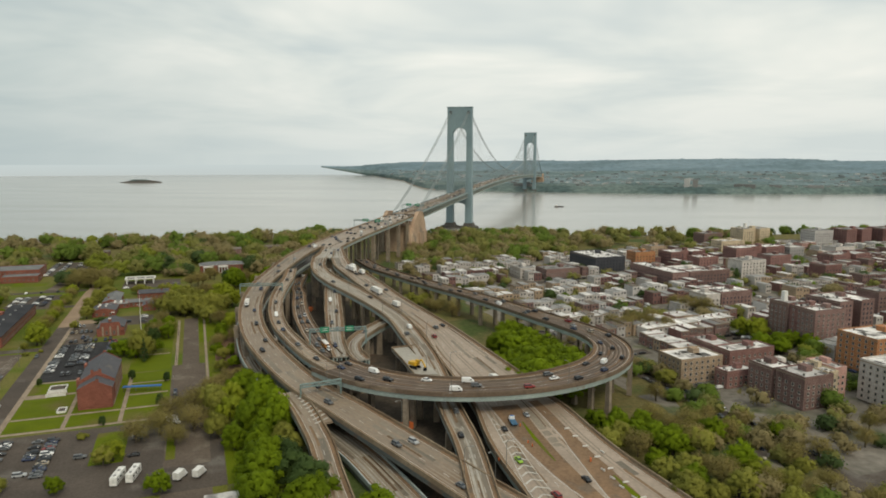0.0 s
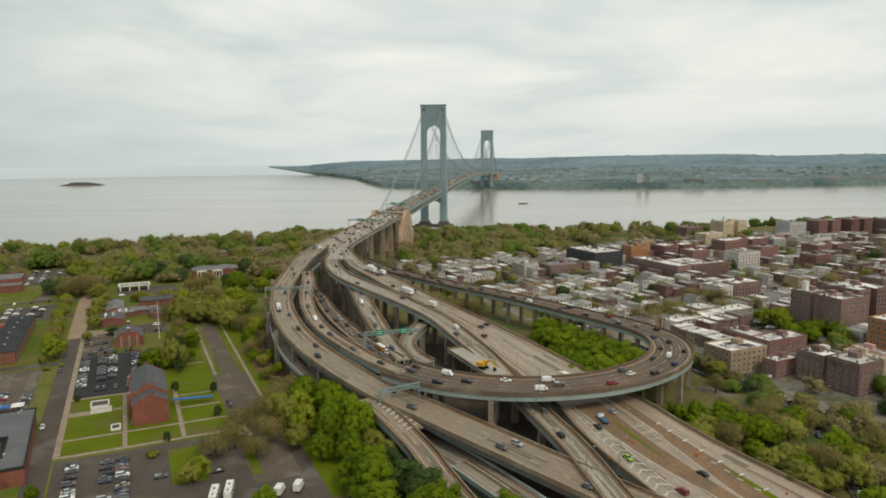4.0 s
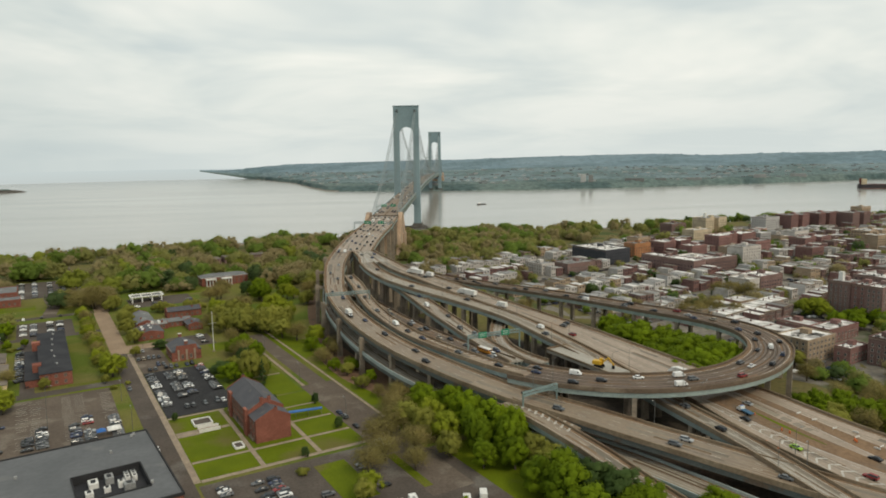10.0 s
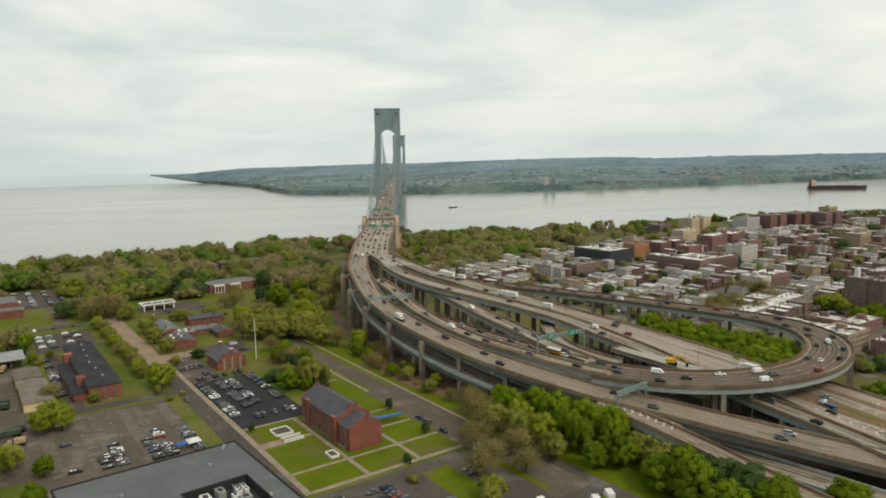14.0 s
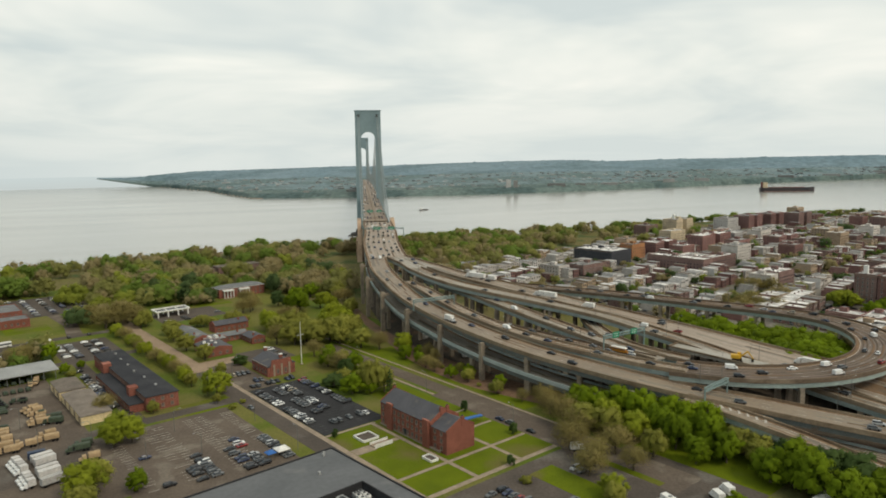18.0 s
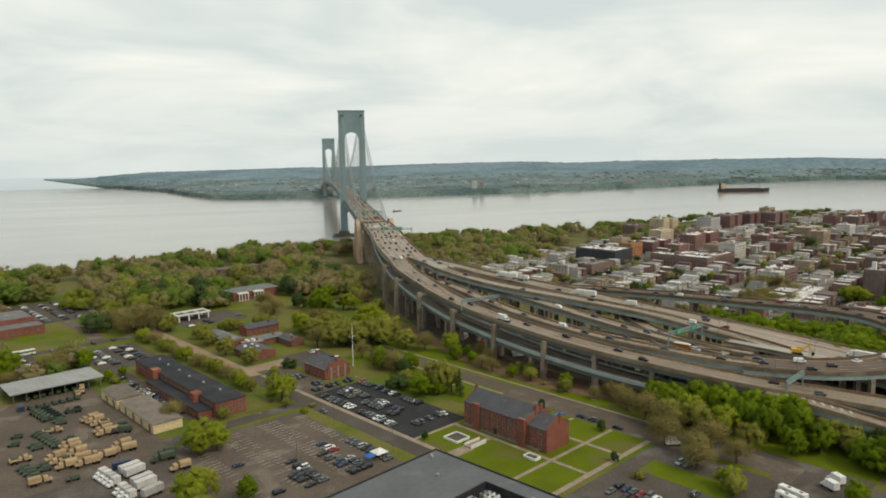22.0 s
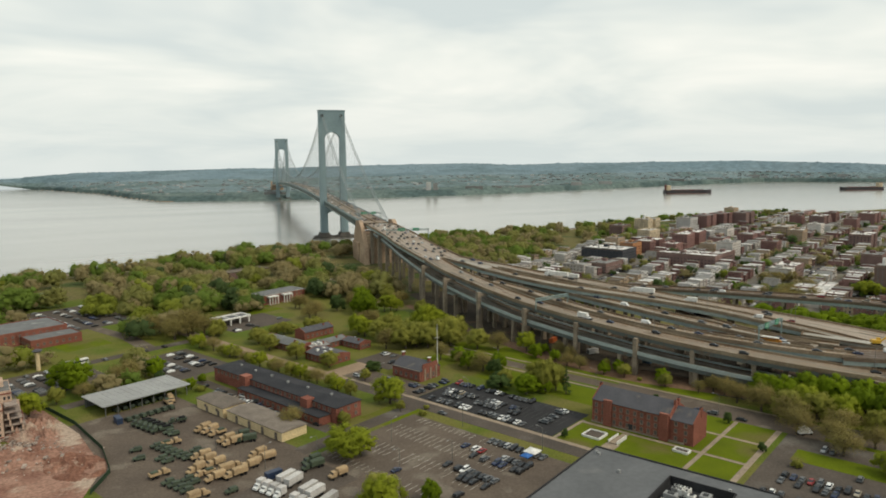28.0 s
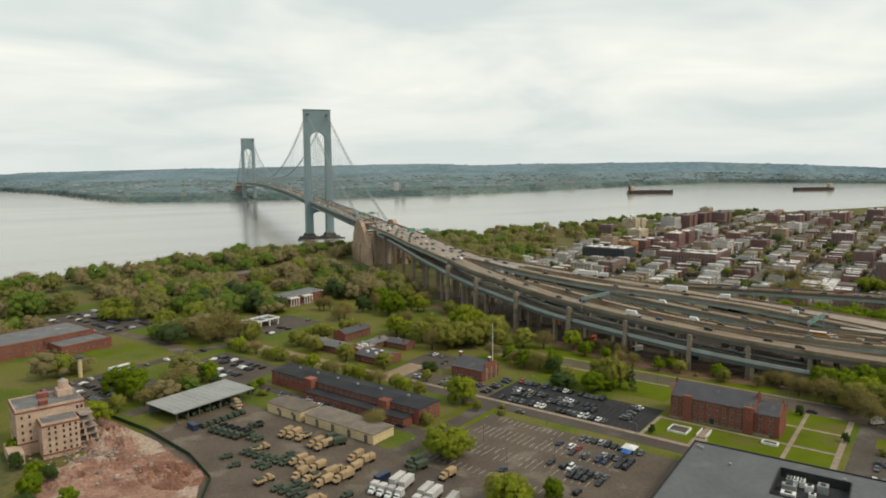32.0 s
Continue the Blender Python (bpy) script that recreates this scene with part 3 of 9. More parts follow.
for sd in (-1, 1):
    for s in np.concatenate([np.arange(-330, -8, 15.0), np.arange(15, SPAN - 8, 15.0), np.arange(SPAN + 15, SPAN + 335, 15.0)]):
        if cable_z(s) - deck_z(s) > 3:
            bm = bmesh.new()
            for o in (14.5, 16.9):
                rod(bm, on_bridge(s, sd * o, deck_z(s)), on_bridge(s, sd * o, cable_z(s)), 0.11, 4)
            part("suspender", bm, M["cable"], bridge)


def anchorage(s0, turn):
    """A concrete block with two raised side walls whose faces slope; the roadway passes between them."""
    p = on_bridge(s0, 0, 0)
    t = thing("anchorage", "massive tan concrete cable anchorage with plain sloping side walls", "bridge anchorage", pose(p.x, p.y, 0, 0, 0, BRIDGE_TURN + turn))
    part("body", new_box(0, 0, 0, 36, 66, 43, top=0.96), M["anchor"], t)
    for sx in (-1, 1):
        bm = bmesh.new()
        prof = ((-44, 2), (34, 2), (34, 40), (20, 56.5), (2, 58.0), (-14, 50), (-34, 30))
        near = [bm.verts.new((sx * 17.6, y, z)) for y, z in prof]
        away = [bm.verts.new((sx * (24.0 if z < 5 else 22.0), y, z)) for y, z in prof]
        bm.faces.new(near if sx > 0 else near[::-1])
        bm.faces.new(away[::-1] if sx > 0 else away)
        for i in range(len(prof)):
            j = (i + 1) % len(prof)
            bm.faces.new((near[i], near[j], away[j], away[i]) if sx < 0 else (near[j], near[i], away[i], away[j]))
        bmesh.ops.recalc_face_normals(bm, faces=bm.faces)
        part("side_wall", bm, M["anchor"], t)
        part("wall_step", new_box(sx * 23.0, 14, 2, 2.4, 38, 30, top=0.96), M["anchor"], t)
    return t


anchorage(-372.0, 0.0)
anchorage(SPAN + 372.0, 180.0)

# ---- the approach roads: rows of x, y, height, width ----
ROADS = {
    "road_approach": [(-51.5, 849, 53.4, 33), (-55.5, 832, 53.0, 33), (-71, 759, 51, 33), (-86.5, 698, 49, 33), (-98, 645.5, 47.5, 33), (-106.5, 602, 46, 33)],
    "road_outer": [(-115.4, 602, 46, 15), (-122.5, 560, 43.3, 15), (-125.5, 515, 40.5, 14), (-126.3, 470, 37.8, 13), (-121.5, 428, 35.5, 13), (-112.5, 390, 33.2, 13.5), (-99, 354, 30.6, 14), (-80, 320, 28, 15),
                   (-60, 290, 25.8, 15), (-42, 271, 24, 16), (-27, 254, 22.5, 16.5), (-13, 238, 21.3, 16.5), (0, 222, 20.4, 16.5), (13, 206, 19.6, 16.5), (30, 186, 18.6, 16.5), (60, 150, 17.5, 16.5)],
    "road_inner": [(-115.5, 515, 40.6, 7), (-111.3, 484, 38.9, 8), (-109.3, 455, 37.3, 8), (-105.8, 426, 35.6, 8), (-99.4, 397, 33.9, 8), (-90, 369, 32.4, 8), (-77, 343, 31.2, 8), (-62, 317, 30.4, 8), (-50, 301, 30.0, 8)],
    "road_east": [(-98.2, 602, 46, 17), (-94, 570, 45, 21), (-92, 547, 44.4, 27)],
    "road_main": [(-99.8, 547, 44.4, 11), (-96, 517, 43, 11), (-87, 490, 40.9, 12), (-72.5, 466, 38.7, 13.5), (-56, 442.5, 36.5, 13.5), (-40.6, 418.5, 34.1, 12), (-27, 393.5, 31.7, 11.5), (-18, 366.5, 29.2, 11.5),
                  (-9.5, 339, 26.8, 11), (-3, 312, 24.2, 10), (1, 287, 22.8, 9.5), (5, 264, 22, 9.5), (9, 243, 21.3, 9.5), (11.5, 222, 20.8, 9.5), (13.5, 201, 20, 9.5), (18, 165, 18.5, 9.5)],
    "road_broad": [(-84.5, 547, 44.4, 12), (-77, 520, 42.6, 14), (-62, 490, 40, 16.5), (-47, 460, 37.3, 17), (-32, 430, 34.6, 16.5), (-16, 403, 31.4, 17.5), (-2, 375, 28.6, 21), (9, 345, 25.8, 28), (20.5, 316, 23, 33),
                   (30, 286, 21.5, 36), (34.5, 270, 20.5, 40), (38.2, 253, 19.5, 43), (42.6, 237, 18.6, 45), (48, 221, 17.8, 47), (54, 205, 17, 50), (66, 170, 16, 54), (80, 135, 15.5, 56)],
    "road_loop": [(-52, 308, 29.9, 21), (-43, 298.5, 29.9, 21), (-28, 287, 29.9, 21), (-7, 279, 29.9, 20.5), (15, 277.5, 30, 20), (37, 282, 30, 20), (56, 292, 30, 20.5), (72, 306, 30, 20.5), (82.5, 323, 30, 20), (87, 343, 30, 18.5), (84, 364, 29.8, 17.5),
                  (74, 386, 29.5, 17), (62, 408, 29, 16), (50, 430, 28.6, 15), (36, 456, 28, 14.5), (19, 487, 27, 14.5), (0, 518, 26, 14), (-20, 550, 25.3, 13.5), (-42, 585, 25, 13), (-62, 618, 25, 13), (-80, 660, 26, 12.5)],
    "road_bus": [(-119, 570, 27, 8.5), (-112, 515, 27, 8.5), (-104, 485, 27.4, 9), (-96.5, 450, 27.8, 9.5), (-87, 412, 28.3, 10), (-76, 377, 28.8, 10.5), (-64.5, 345, 29.3, 11), (-54, 322, 29.7, 11)],
    "road_centre": [(-93, 535, 37.8, 8.5), (-81, 487, 36, 9), (-74.5, 452, 34.4, 10), (-68.2, 416, 32.8, 10.5), (-62, 382, 31.5, 10), (-56.3, 350, 30.4, 9), (-49, 321, 29.9, 8.5)],
    "road_ramp": [(-24, 428, 26.5, 8), (-34, 405, 27.0, 8), (-41, 384, 27.6, 8), (-45.5, 363, 28.4, 8), (-46.5, 345, 29.2, 8), (-43.5, 328, 29.7, 8), (-38.5, 316, 29.9, 8)],
    "road_lower": [(-64, 825, 45.5, 13), (-80, 755, 43, 13), (-97, 693, 40.5, 13), (-109, 640, 37.5, 13), (-120, 585, 34.5, 13), (-126, 530, 31.3, 13), (-127.5, 472, 28, 13), (-122.5, 428, 25.8, 13), (-113.5, 388, 23.4, 13), (-100, 350, 21, 13),
                   (-82, 317, 18.5, 13), (-62, 288, 16.5, 13), (-45, 264, 15.3, 13), (-30, 243, 14.5, 13), (-18, 222, 14, 13), (-6, 200, 13.5, 13), (12, 170, 13, 13)],
    "road_slip": [(-66, 283, 25.2, 9), (-57.5, 268, 23.8, 9), (-50.6, 254, 22, 9), (-44.5, 240, 20.2, 9), (-39, 223.5, 18.4, 9), (-33.2, 207, 17, 9), (-24, 180, 15.5, 9), (-10, 150, 14.5, 9)],
}
LOOK = {
    "road_approach": ("deck_broad", 6, "wide worn concrete bridge approach with steel girders"), "road_outer": ("deck", 3, "curved elevated highway of worn grey-brown concrete"),
    "road_inner": ("deck_pale", 2, "narrow curved elevated carriageway full of traffic"), "road_east": ("deck_grey", 4, "splitting grey concrete highway deck"),
    "road_main": ("deck_grey", 3, "grey concrete elevated highway between parapets"), "road_broad": ("deck_broad", 4, "broad sloping highway with construction areas and worn paint"),
    "road_loop": ("deck_brown", 4, "brown elevated ramp that loops round on concrete piers"), "road_bus": ("deck_brown", 2, "brown lower carriageway joining the loop"),
    "road_centre": ("deck_grey", 2, "grey concrete ramp descending to the loop"), "road_ramp": ("deck_grey", 2, "curved grey concrete ramp"),
    "road_lower": ("deck_grey", 3, "lower highway level under green-grey girders"), "road_slip": ("deck", 2, "slip road with hatched paint beside the highway"),
}
LINES = {k: spline(v, 5.0) for k, v in ROADS.items()}
RIGHT = {k: sides(v) for k, v in LINES.items()}
ROAD_OB = {}


def roadway(name):
    mat, lanes, label = LOOK[name]
    ln, rt = LINES[name], RIGHT[name]
    w = ln[:, 3]
    t = thing(name, label, "highway", kind="structure")
    ROAD_OB[name] = t
    bm = bmesh.new()
    strip(bm, ln, rt, -w / 2, w / 2, -0.7, 0.0)
    part("deck", bm, M[mat], t)
    for sd in (-1, 1):
        bm = bmesh.new()
        strip(bm, ln, rt, sd * w / 2 - 0.25, sd * w / 2 + 0.25, -0.85, 1.05)
        part("parapet", bm, M["girder_pale" if name == "road_lower" else "parapet_brown" if mat == "deck_brown" else "parapet"], t)
        bm = bmesh.new()
        strip(bm, ln, rt, sd * (w / 2 - 0.3) - (1.9 if sd > 0 else 0.0), sd * (w / 2 - 0.3) + (0.0 if sd > 0 else 1.9), 0.012, 0.02)
        part("shoulder", bm, M["shoulder"], t)
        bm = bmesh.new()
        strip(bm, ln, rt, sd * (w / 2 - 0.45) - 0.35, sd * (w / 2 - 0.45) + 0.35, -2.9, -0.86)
        # outer and lower roads take the girder with shade painted in
        part("girder", bm, M["girder_shaded"] if name in ("road_lower", "road_outer") else M["girder"], t)
    bm = bmesh.new()
    for k in (-0.25, 0.0, 0.25):
        strip(bm, ln, rt, k * w - 0.25, k * w + 0.25, -2.3, -0.7)
    part("inner_girders", bm, M["girder"], t)
    # lanes darkened by tyres
    bm = bmesh.new()
    for l in range(lanes):
        o = -(w / 2 - 1.9) + (w - 3.8) * (l + 0.5) / lanes
        for side_ in (-0.85, 0.85):
            strip(bm, ln, rt, o + side_ - 0.38, o + side_ + 0.38, 0.0, 0.008, closed=False)
    part("tyre_wear", bm, M["tyre_wear_brown"] if mat == "deck_brown" else M["tyre_wear"], t, kind="stuff")
    # resurfaced lengths and stained strips along the lanes
    pr = random.Random(len(name) * 17 + len(ln))
    for pm, share in (("deck_patch", 0.5), ("deck_stain", 0.5)):
        bm = bmesh.new()
        i = 0
        while i < len(ln) - 4:
            k = pr.randrange(2, 7)
            seg = slice(i, min(len(ln), i + k + 1))
            for l in range(lanes):
                if pr.random() < share * 0.55:
                    o = -(w[seg] / 2 - 1.9) + (w[seg] - 3.8) * (l + pr.uniform(0.2, 0.8)) / lanes
                    hw = pr.uniform(0.3, 1.5) if pm == "deck_patch" else pr.uniform(0.15, 0.6)
                    strip(bm, ln[seg], rt[seg], o - hw, o + hw, 0.0, 0.010 if pm == "deck_patch" else 0.014, closed=False)
            i += k
        part(pm, bm, M[pm + ("_brown" if mat == "deck_brown" else "")], t, kind="stuff")
    # paint: edge lines and broken lane lines
    bm = bmesh.new()
    for sd in (-1, 1):
        strip(bm, ln, rt, sd * (w / 2 - 1.9) - 0.12, sd * (w / 2 - 1.9) + 0.12, 0.022, 0.03, closed=False)
    fine = spline(ROADS[name], 3.0)
    fr = sides(fine)
    for l in range(1, lanes):
        o = -(fine[:, 3] / 2 - 1.9) + (fine[:, 3] - 3.8) * l / lanes
        for i in range(0, len(fine) - 2, 4):
            strip(bm, fine[i:i + 2], fr[i:i + 2], o[i:i + 2] - 0.11, o[i:i + 2] + 0.11, 0.022, 0.03, closed=False)
    part("lane_lines", bm, M["paint"], t, kind="stuff")
    return t


def under(x, y, z):
    """Whether another roadway runs below this height at x, y."""
    for k, ln in LINES.items():
        d = np.hypot(ln[:, 0] - x, ln[:, 1] - y)
        i = int(d.argmin())
        if d[i] < ln[i, 3] / 2 + 1.6 and ln[i, 2] < z - 3.5:
            return True
    return False


def piers(name, gap, start=12.0, thick=2.2, wide=3.0, ends=(0.0, 1.0)):
    ln, rt = LINES[name], RIGHT[name]
    d = np.concatenate([[0], np.cumsum(np.hypot(*np.diff(ln[:, :2], axis=0).T))])
    s = start
    while s < d[-1]:
        i = int(np.searchsorted(d, s)) - 1
        s += gap
        if not ends[0] <= d[i] / d[-1] <= ends[1]:
            continue
        x, y, z, w = ln[i]
        turn = math.degrees(math.atan2(rt[i, 1], rt[i, 0]))
        foot = land_height(x, y) - 0.3
        if z - 3 - foot < 2.5:
            continue
        half = w / 2 - 1.2
        tall = []
        for o in ((-half, half) if w < 18 else (-half, 0.0, half)):
            px, py = x + rt[i, 0] * o, y + rt[i, 1] * o
            if not under(px, py, z):
                tall.append((px, py))
        if not tall:
            continue
        p = part("pier", new_box(x, y, z - 4.1, w - 0.6, thick, 1.5, turn), M["concrete"], ROAD_OB[name])
        for px, py in tall:
            part("column", new_box(px, py, foot, wide, thick, z - 4.0 - foot, turn, top=0.86), M["concrete"], p)


for nm in ROADS:
    roadway(nm)
piers("road_approach", 42, 30, 2.6, 4.0)
piers("road_outer", 38, 14, 2.6, 3.4, (0, 0.75))
piers("road_inner", 36, 20)
piers("road_east", 30, 20)
piers("road_main", 30, 16, 2.2, 2.6)
piers("road_broad", 30, 16, 2.2, 2.6, (0, 0.6))
piers("road_loop", 30, 22, 2.2, 2.4)
piers("road_bus", 36, 18)
piers("road_centre", 32, 30)
piers("road_ramp", 24, 20)
piers("road_lower", 38, 30, 2.2, 2.4)

# straddle bents: outer columns that stand clear of both levels and carry the upper one
for px_, py_ in ((-89, 327), (-104, 351), (-117, 377), (-127, 413), (-135, 451), (-138, 498), (-137, 545), (-130, 592)):
    ln = LINES["road_outer"]
    i = int(np.hypot(ln[:, 0] - px_, ln[:, 1] - py_).argmin())
    x, y, z, w = ln[i]
    bent = part("pier", new_box((x + px_) / 2, (y + py_) / 2, z - 4.6, math.hypot(x - px_, y - py_) + 3.0, 2.4, 1.7, math.degrees(math.atan2(y - py_, x - px_))), M["concrete"], ROAD_OB["road_outer"], "tan concrete straddle bent")
    part("column", new_box(px_, py_, GROUND - 0.3, 2.5, 2.2, z - GROUND - 1.4, math.degrees(math.atan2(y - py_, x - px_)), top=0.94), M["concrete"], bent)

# the unfinished stub beside the main road, where the digger works
stub = thing("deck_stub", "bare concrete stub of an unfinished ramp deck", "ramp stub", kind="structure")
bm = bmesh.new()
sheet(bm, [(-26.5, 344), (-14.5, 349), (-8.5, 322), (-2.0, 302), (-13, 301.5), (-18, 318)], 27.4, 1.4)
part("deck", bm, M["deck_grey"], stub)
for a, b in (((-26.5, 344), (-14.5, 349)), ((-26.5, 344), (-18, 318)), ((-18, 318), (-13, 301.5))):
    bm = bmesh.new()
    beam(bm, (*a, 27.7), (*b, 27.7), 0.4, 1.0)
    part("parapet", bm, M["parapet"], stub)
for x, y in ((-23, 342), (-15, 345), (-16, 322), (-11, 322)):
    part("column", new_box(x, y, GROUND - 0.2, 2.0, 2.0, 15.3, 20), M["concrete"], stub)

# ---- surface materials of buildings and vehicles ----
def brickwork(name, color, mortar, per_object=0.0):
    """Brick courses: real-size bricks with mortar joints, soot and repairs over them."""
    m = material(name, color, tuple(c * 0.8 for c in color), 0.9, coarse=0.15, grain=1.2, spread=0.16, per_object=per_object, stain=tuple(c * 0.6 for c in color), stain_scale=0.12, stain_at=0.62)
    t = m.node_tree
    hsv = next(n for n in t.nodes if n.type == "HUE_SAT")
    src = hsv.inputs["Color"].links[0].from_socket
    uv, br, mx = t.nodes.new("ShaderNodeTexCoord"), t.nodes.new("ShaderNodeTexBrick"), t.nodes.new("ShaderNodeMix")
    br.inputs["Scale"].default_value = 1.0
    br.inputs["Brick Width"].default_value, br.inputs["Row Height"].default_value, br.inputs["Mortar Size"].default_value = 0.42, 0.15, 0.018
    br.inputs["Color1"].default_value, br.inputs["Color2"].default_value, br.inputs["Mortar"].default_value = (1, 1, 1, 1), (0.72, 0.72, 0.72, 1), (*[min(1.6, b / max(a, 0.01)) for a, b in zip(color, mortar)], 1)
    swap = t.nodes.new("ShaderNodeVectorMath")
    swap.operation = "DOT_PRODUCT"
    swap.inputs[1].default_value = (0.8, 0.6, 0.0)
    sp, cb = t.nodes.new("ShaderNodeSeparateXYZ"), t.nodes.new("ShaderNodeCombineXYZ")
    mx.data_type, mx.blend_type = "RGBA", "MULTIPLY"
    mx.inputs["Factor"].default_value = 1.0
    for a, b in ((uv.outputs["Object"], swap.inputs[0]), (uv.outputs["Object"], sp.inputs[0]), (swap.outputs["Value"], cb.inputs["X"]), (sp.outputs["Z"], cb.inputs["Y"]),
                 (cb.outputs[0], br.inputs["Vector"]), (src, mx.inputs["A"]), (br.outputs["Color"], mx.inputs["B"]), (mx.outputs["Result"], hsv.inputs["Color"])):
        t.links.new(a, b)
    return m


M["brick"] = brickwork("red_brick", (0.235, 0.085, 0.062), (0.33, 0.25, 0.21))
M["brick_dark"] = brickwork("dark_brown_brick", (0.205, 0.126, 0.114), (0.29, 0.235, 0.21), 0.2)
M["brick_red"] = brickwork("town_red_brick", (0.236, 0.124, 0.112), (0.33, 0.26, 0.235), 0.25)
M["brick_tan"] = brickwork("tan_brick", (0.43, 0.305, 0.20), (0.45, 0.38, 0.30), 0.12)
M["brick_orange"] = brickwork("orange_brick", (0.46, 0.185, 0.092), (0.45, 0.30, 0.21))
M["stucco"] = material("pale_stucco", (0.57, 0.525, 0.485), (0.46, 0.425, 0.395), 0.9, coarse=0.3, per_object=0.2, stain=(0.36, 0.33, 0.29), stain_scale=0.15, stain_at=0.62)
M["siding"] = material("painted_siding", (0.50, 0.48, 0.46), (0.42, 0.40, 0.39), 0.8, coarse=0.3, per_object=0.3)
M["pink"] = material("pink_stucco", (0.52, 0.31, 0.265), (0.43, 0.26, 0.225), 0.9, coarse=0.3)
M["cream"] = material("cream_wall", (0.58, 0.475, 0.335), (0.48, 0.39, 0.275), 0.9, coarse=0.2, stain=(0.36, 0.30, 0.23), stain_scale=0.12)
M["slate"] = material("slate_roof", (0.070, 0.068, 0.078), (0.052, 0.052, 0.062), 0.75, coarse=0.2, grain=2.5, spread=0.2, stain=(0.10, 0.09, 0.085), stain_scale=0.2)
M["tar"] = material("dark_flat_roof", (0.138, 0.141, 0.148), (0.112, 0.116, 0.122), 0.85, coarse=0.05, grain=0.5, spread=0.08, stain=(0.15, 0.15, 0.152), stain_scale=0.08)
M["black_roof"] = material("black_roofing", (0.030, 0.031, 0.036), (0.045, 0.045, 0.05), 0.85, coarse=0.1)
M["roof_white"] = material("silver_coated_roof", (0.68, 0.655, 0.63), (0.46, 0.44, 0.42), 0.7, coarse=0.16, per_object=0.28, stain=(0.22, 0.205, 0.195), stain_scale=0.16, stain_at=0.54)
M["roof_grey"] = material("grey_roofing", (0.25, 0.245, 0.24), (0.18, 0.175, 0.17), 0.85, coarse=0.12, per_object=0.3, stain=(0.36, 0.35, 0.33), stain_scale=0.14, stain_at=0.6)
M["roof_brown"] = material("brown_shingle_roof", (0.185, 0.155, 0.13), (0.14, 0.118, 0.10), 0.9, coarse=0.2, per_object=0.15)
M["roof_mix"] = material("vents_and_roof_patches", (0.30, 0.285, 0.27), (0.20, 0.188, 0.178), 0.85, coarse=0.2, per_piece=0.65)
M["metal_roof"] = material("ribbed_metal_roof", (0.31, 0.31, 0.305), (0.25, 0.25, 0.245), 0.6, metal=0.1, coarse=0.1, stain=(0.30, 0.28, 0.25), stain_scale=0.1, stain_at=0.64)
M["white_trim"] = material("white_paint", (0.72, 0.71, 0.68), (0.62, 0.60, 0.57), 0.6, coarse=0.6)
M["paint_worn"] = material("road_paint_worn", (0.11, 0.108, 0.105), (0.075, 0.074, 0.073), 0.8, coarse=0.4)
M["frame_pale"] = material("weathered_window_frame", (0.40, 0.35, 0.30), (0.32, 0.28, 0.24), 0.7, coarse=0.5)
M["frame_dull"] = material("dull_brown_window_frame", (0.25, 0.19, 0.15), (0.19, 0.145, 0.12), 0.8, coarse=0.5)
M["pane_dull"] = material("dusty_window_pane", (0.15, 0.115, 0.10), (0.10, 0.085, 0.08), 0.25, coarse=0.6)
M["awning_blue"] = material("blue_awning", (0.02, 0.13, 0.42), rough=0.6)
M["glass"] = material("window_glass", (0.045, 0.055, 0.065), (0.03, 0.036, 0.045), 0.12, coarse=0.4)
M["rubble"] = material("pink_rubble", (0.32, 0.19, 0.143), (0.205, 0.105, 0.077), 0.95, coarse=0.12, grain=0.8, spread=0.3, stain=(0.39, 0.30, 0.235), stain_scale=0.07, stain_at=0.5, bump=0.5, bump_scale=0.8)
M["soil_red"] = material("red_brown_earth", (0.235, 0.115, 0.078), (0.175, 0.085, 0.060), 0.95, coarse=0.15, grain=0.8, spread=0.3, stain=(0.30, 0.18, 0.135), stain_scale=0.1, stain_at=0.52)
M["debris"] = material("broken_concrete", (0.40, 0.33, 0.28), (0.25, 0.20, 0.175), 0.95, coarse=0.4, per_piece=0.35)
M["rubber"] = material("tyre_rubber", (0.015, 0.015, 0.016), rough=0.8)
M["machine_yellow"] = material("machine_yellow", (0.62, 0.36, 0.025), (0.50, 0.29, 0.02), 0.5, coarse=1.0)
M["bus_orange"] = material("school_bus_orange", (0.66, 0.26, 0.02), rough=0.45)
M["sand_paint"] = material("army_sand_paint", (0.40, 0.285, 0.165), (0.33, 0.235, 0.14), 0.8, coarse=0.8, per_object=0.12)
M["army_green"] = material("army_green_paint", (0.045, 0.062, 0.036), (0.034, 0.048, 0.03), 0.75, coarse=0.8, per_object=0.2)
M["tarp_blue"] = material("blue_container_paint", (0.05, 0.14, 0.24), rough=0.6, coarse=0.6)
M["sign_green"] = material("highway_sign_green", (0.01, 0.24, 0.13), rough=0.5)
M["lamp_steel"] = material("lamp_post_steel", (0.20, 0.20, 0.19), rough=0.5, metal=0.5)
PAINTS = {
    "white": (0.72, 0.72, 0.71), "black": (0.012, 0.012, 0.014), "silver": (0.36, 0.37, 0.38), "grey": (0.10, 0.105, 0.11),
    "dark_blue": (0.018, 0.03, 0.075), "red": (0.24, 0.018, 0.018), "beige": (0.34, 0.29, 0.22), "green": (0.24, 0.42, 0.03),
}
for k, c in PAINTS.items():
    M["car_" + k] = material("car_paint_" + k, c, tuple(x * 0.9 for x in c), 0.42, coarse=2.0, spread=0.05)


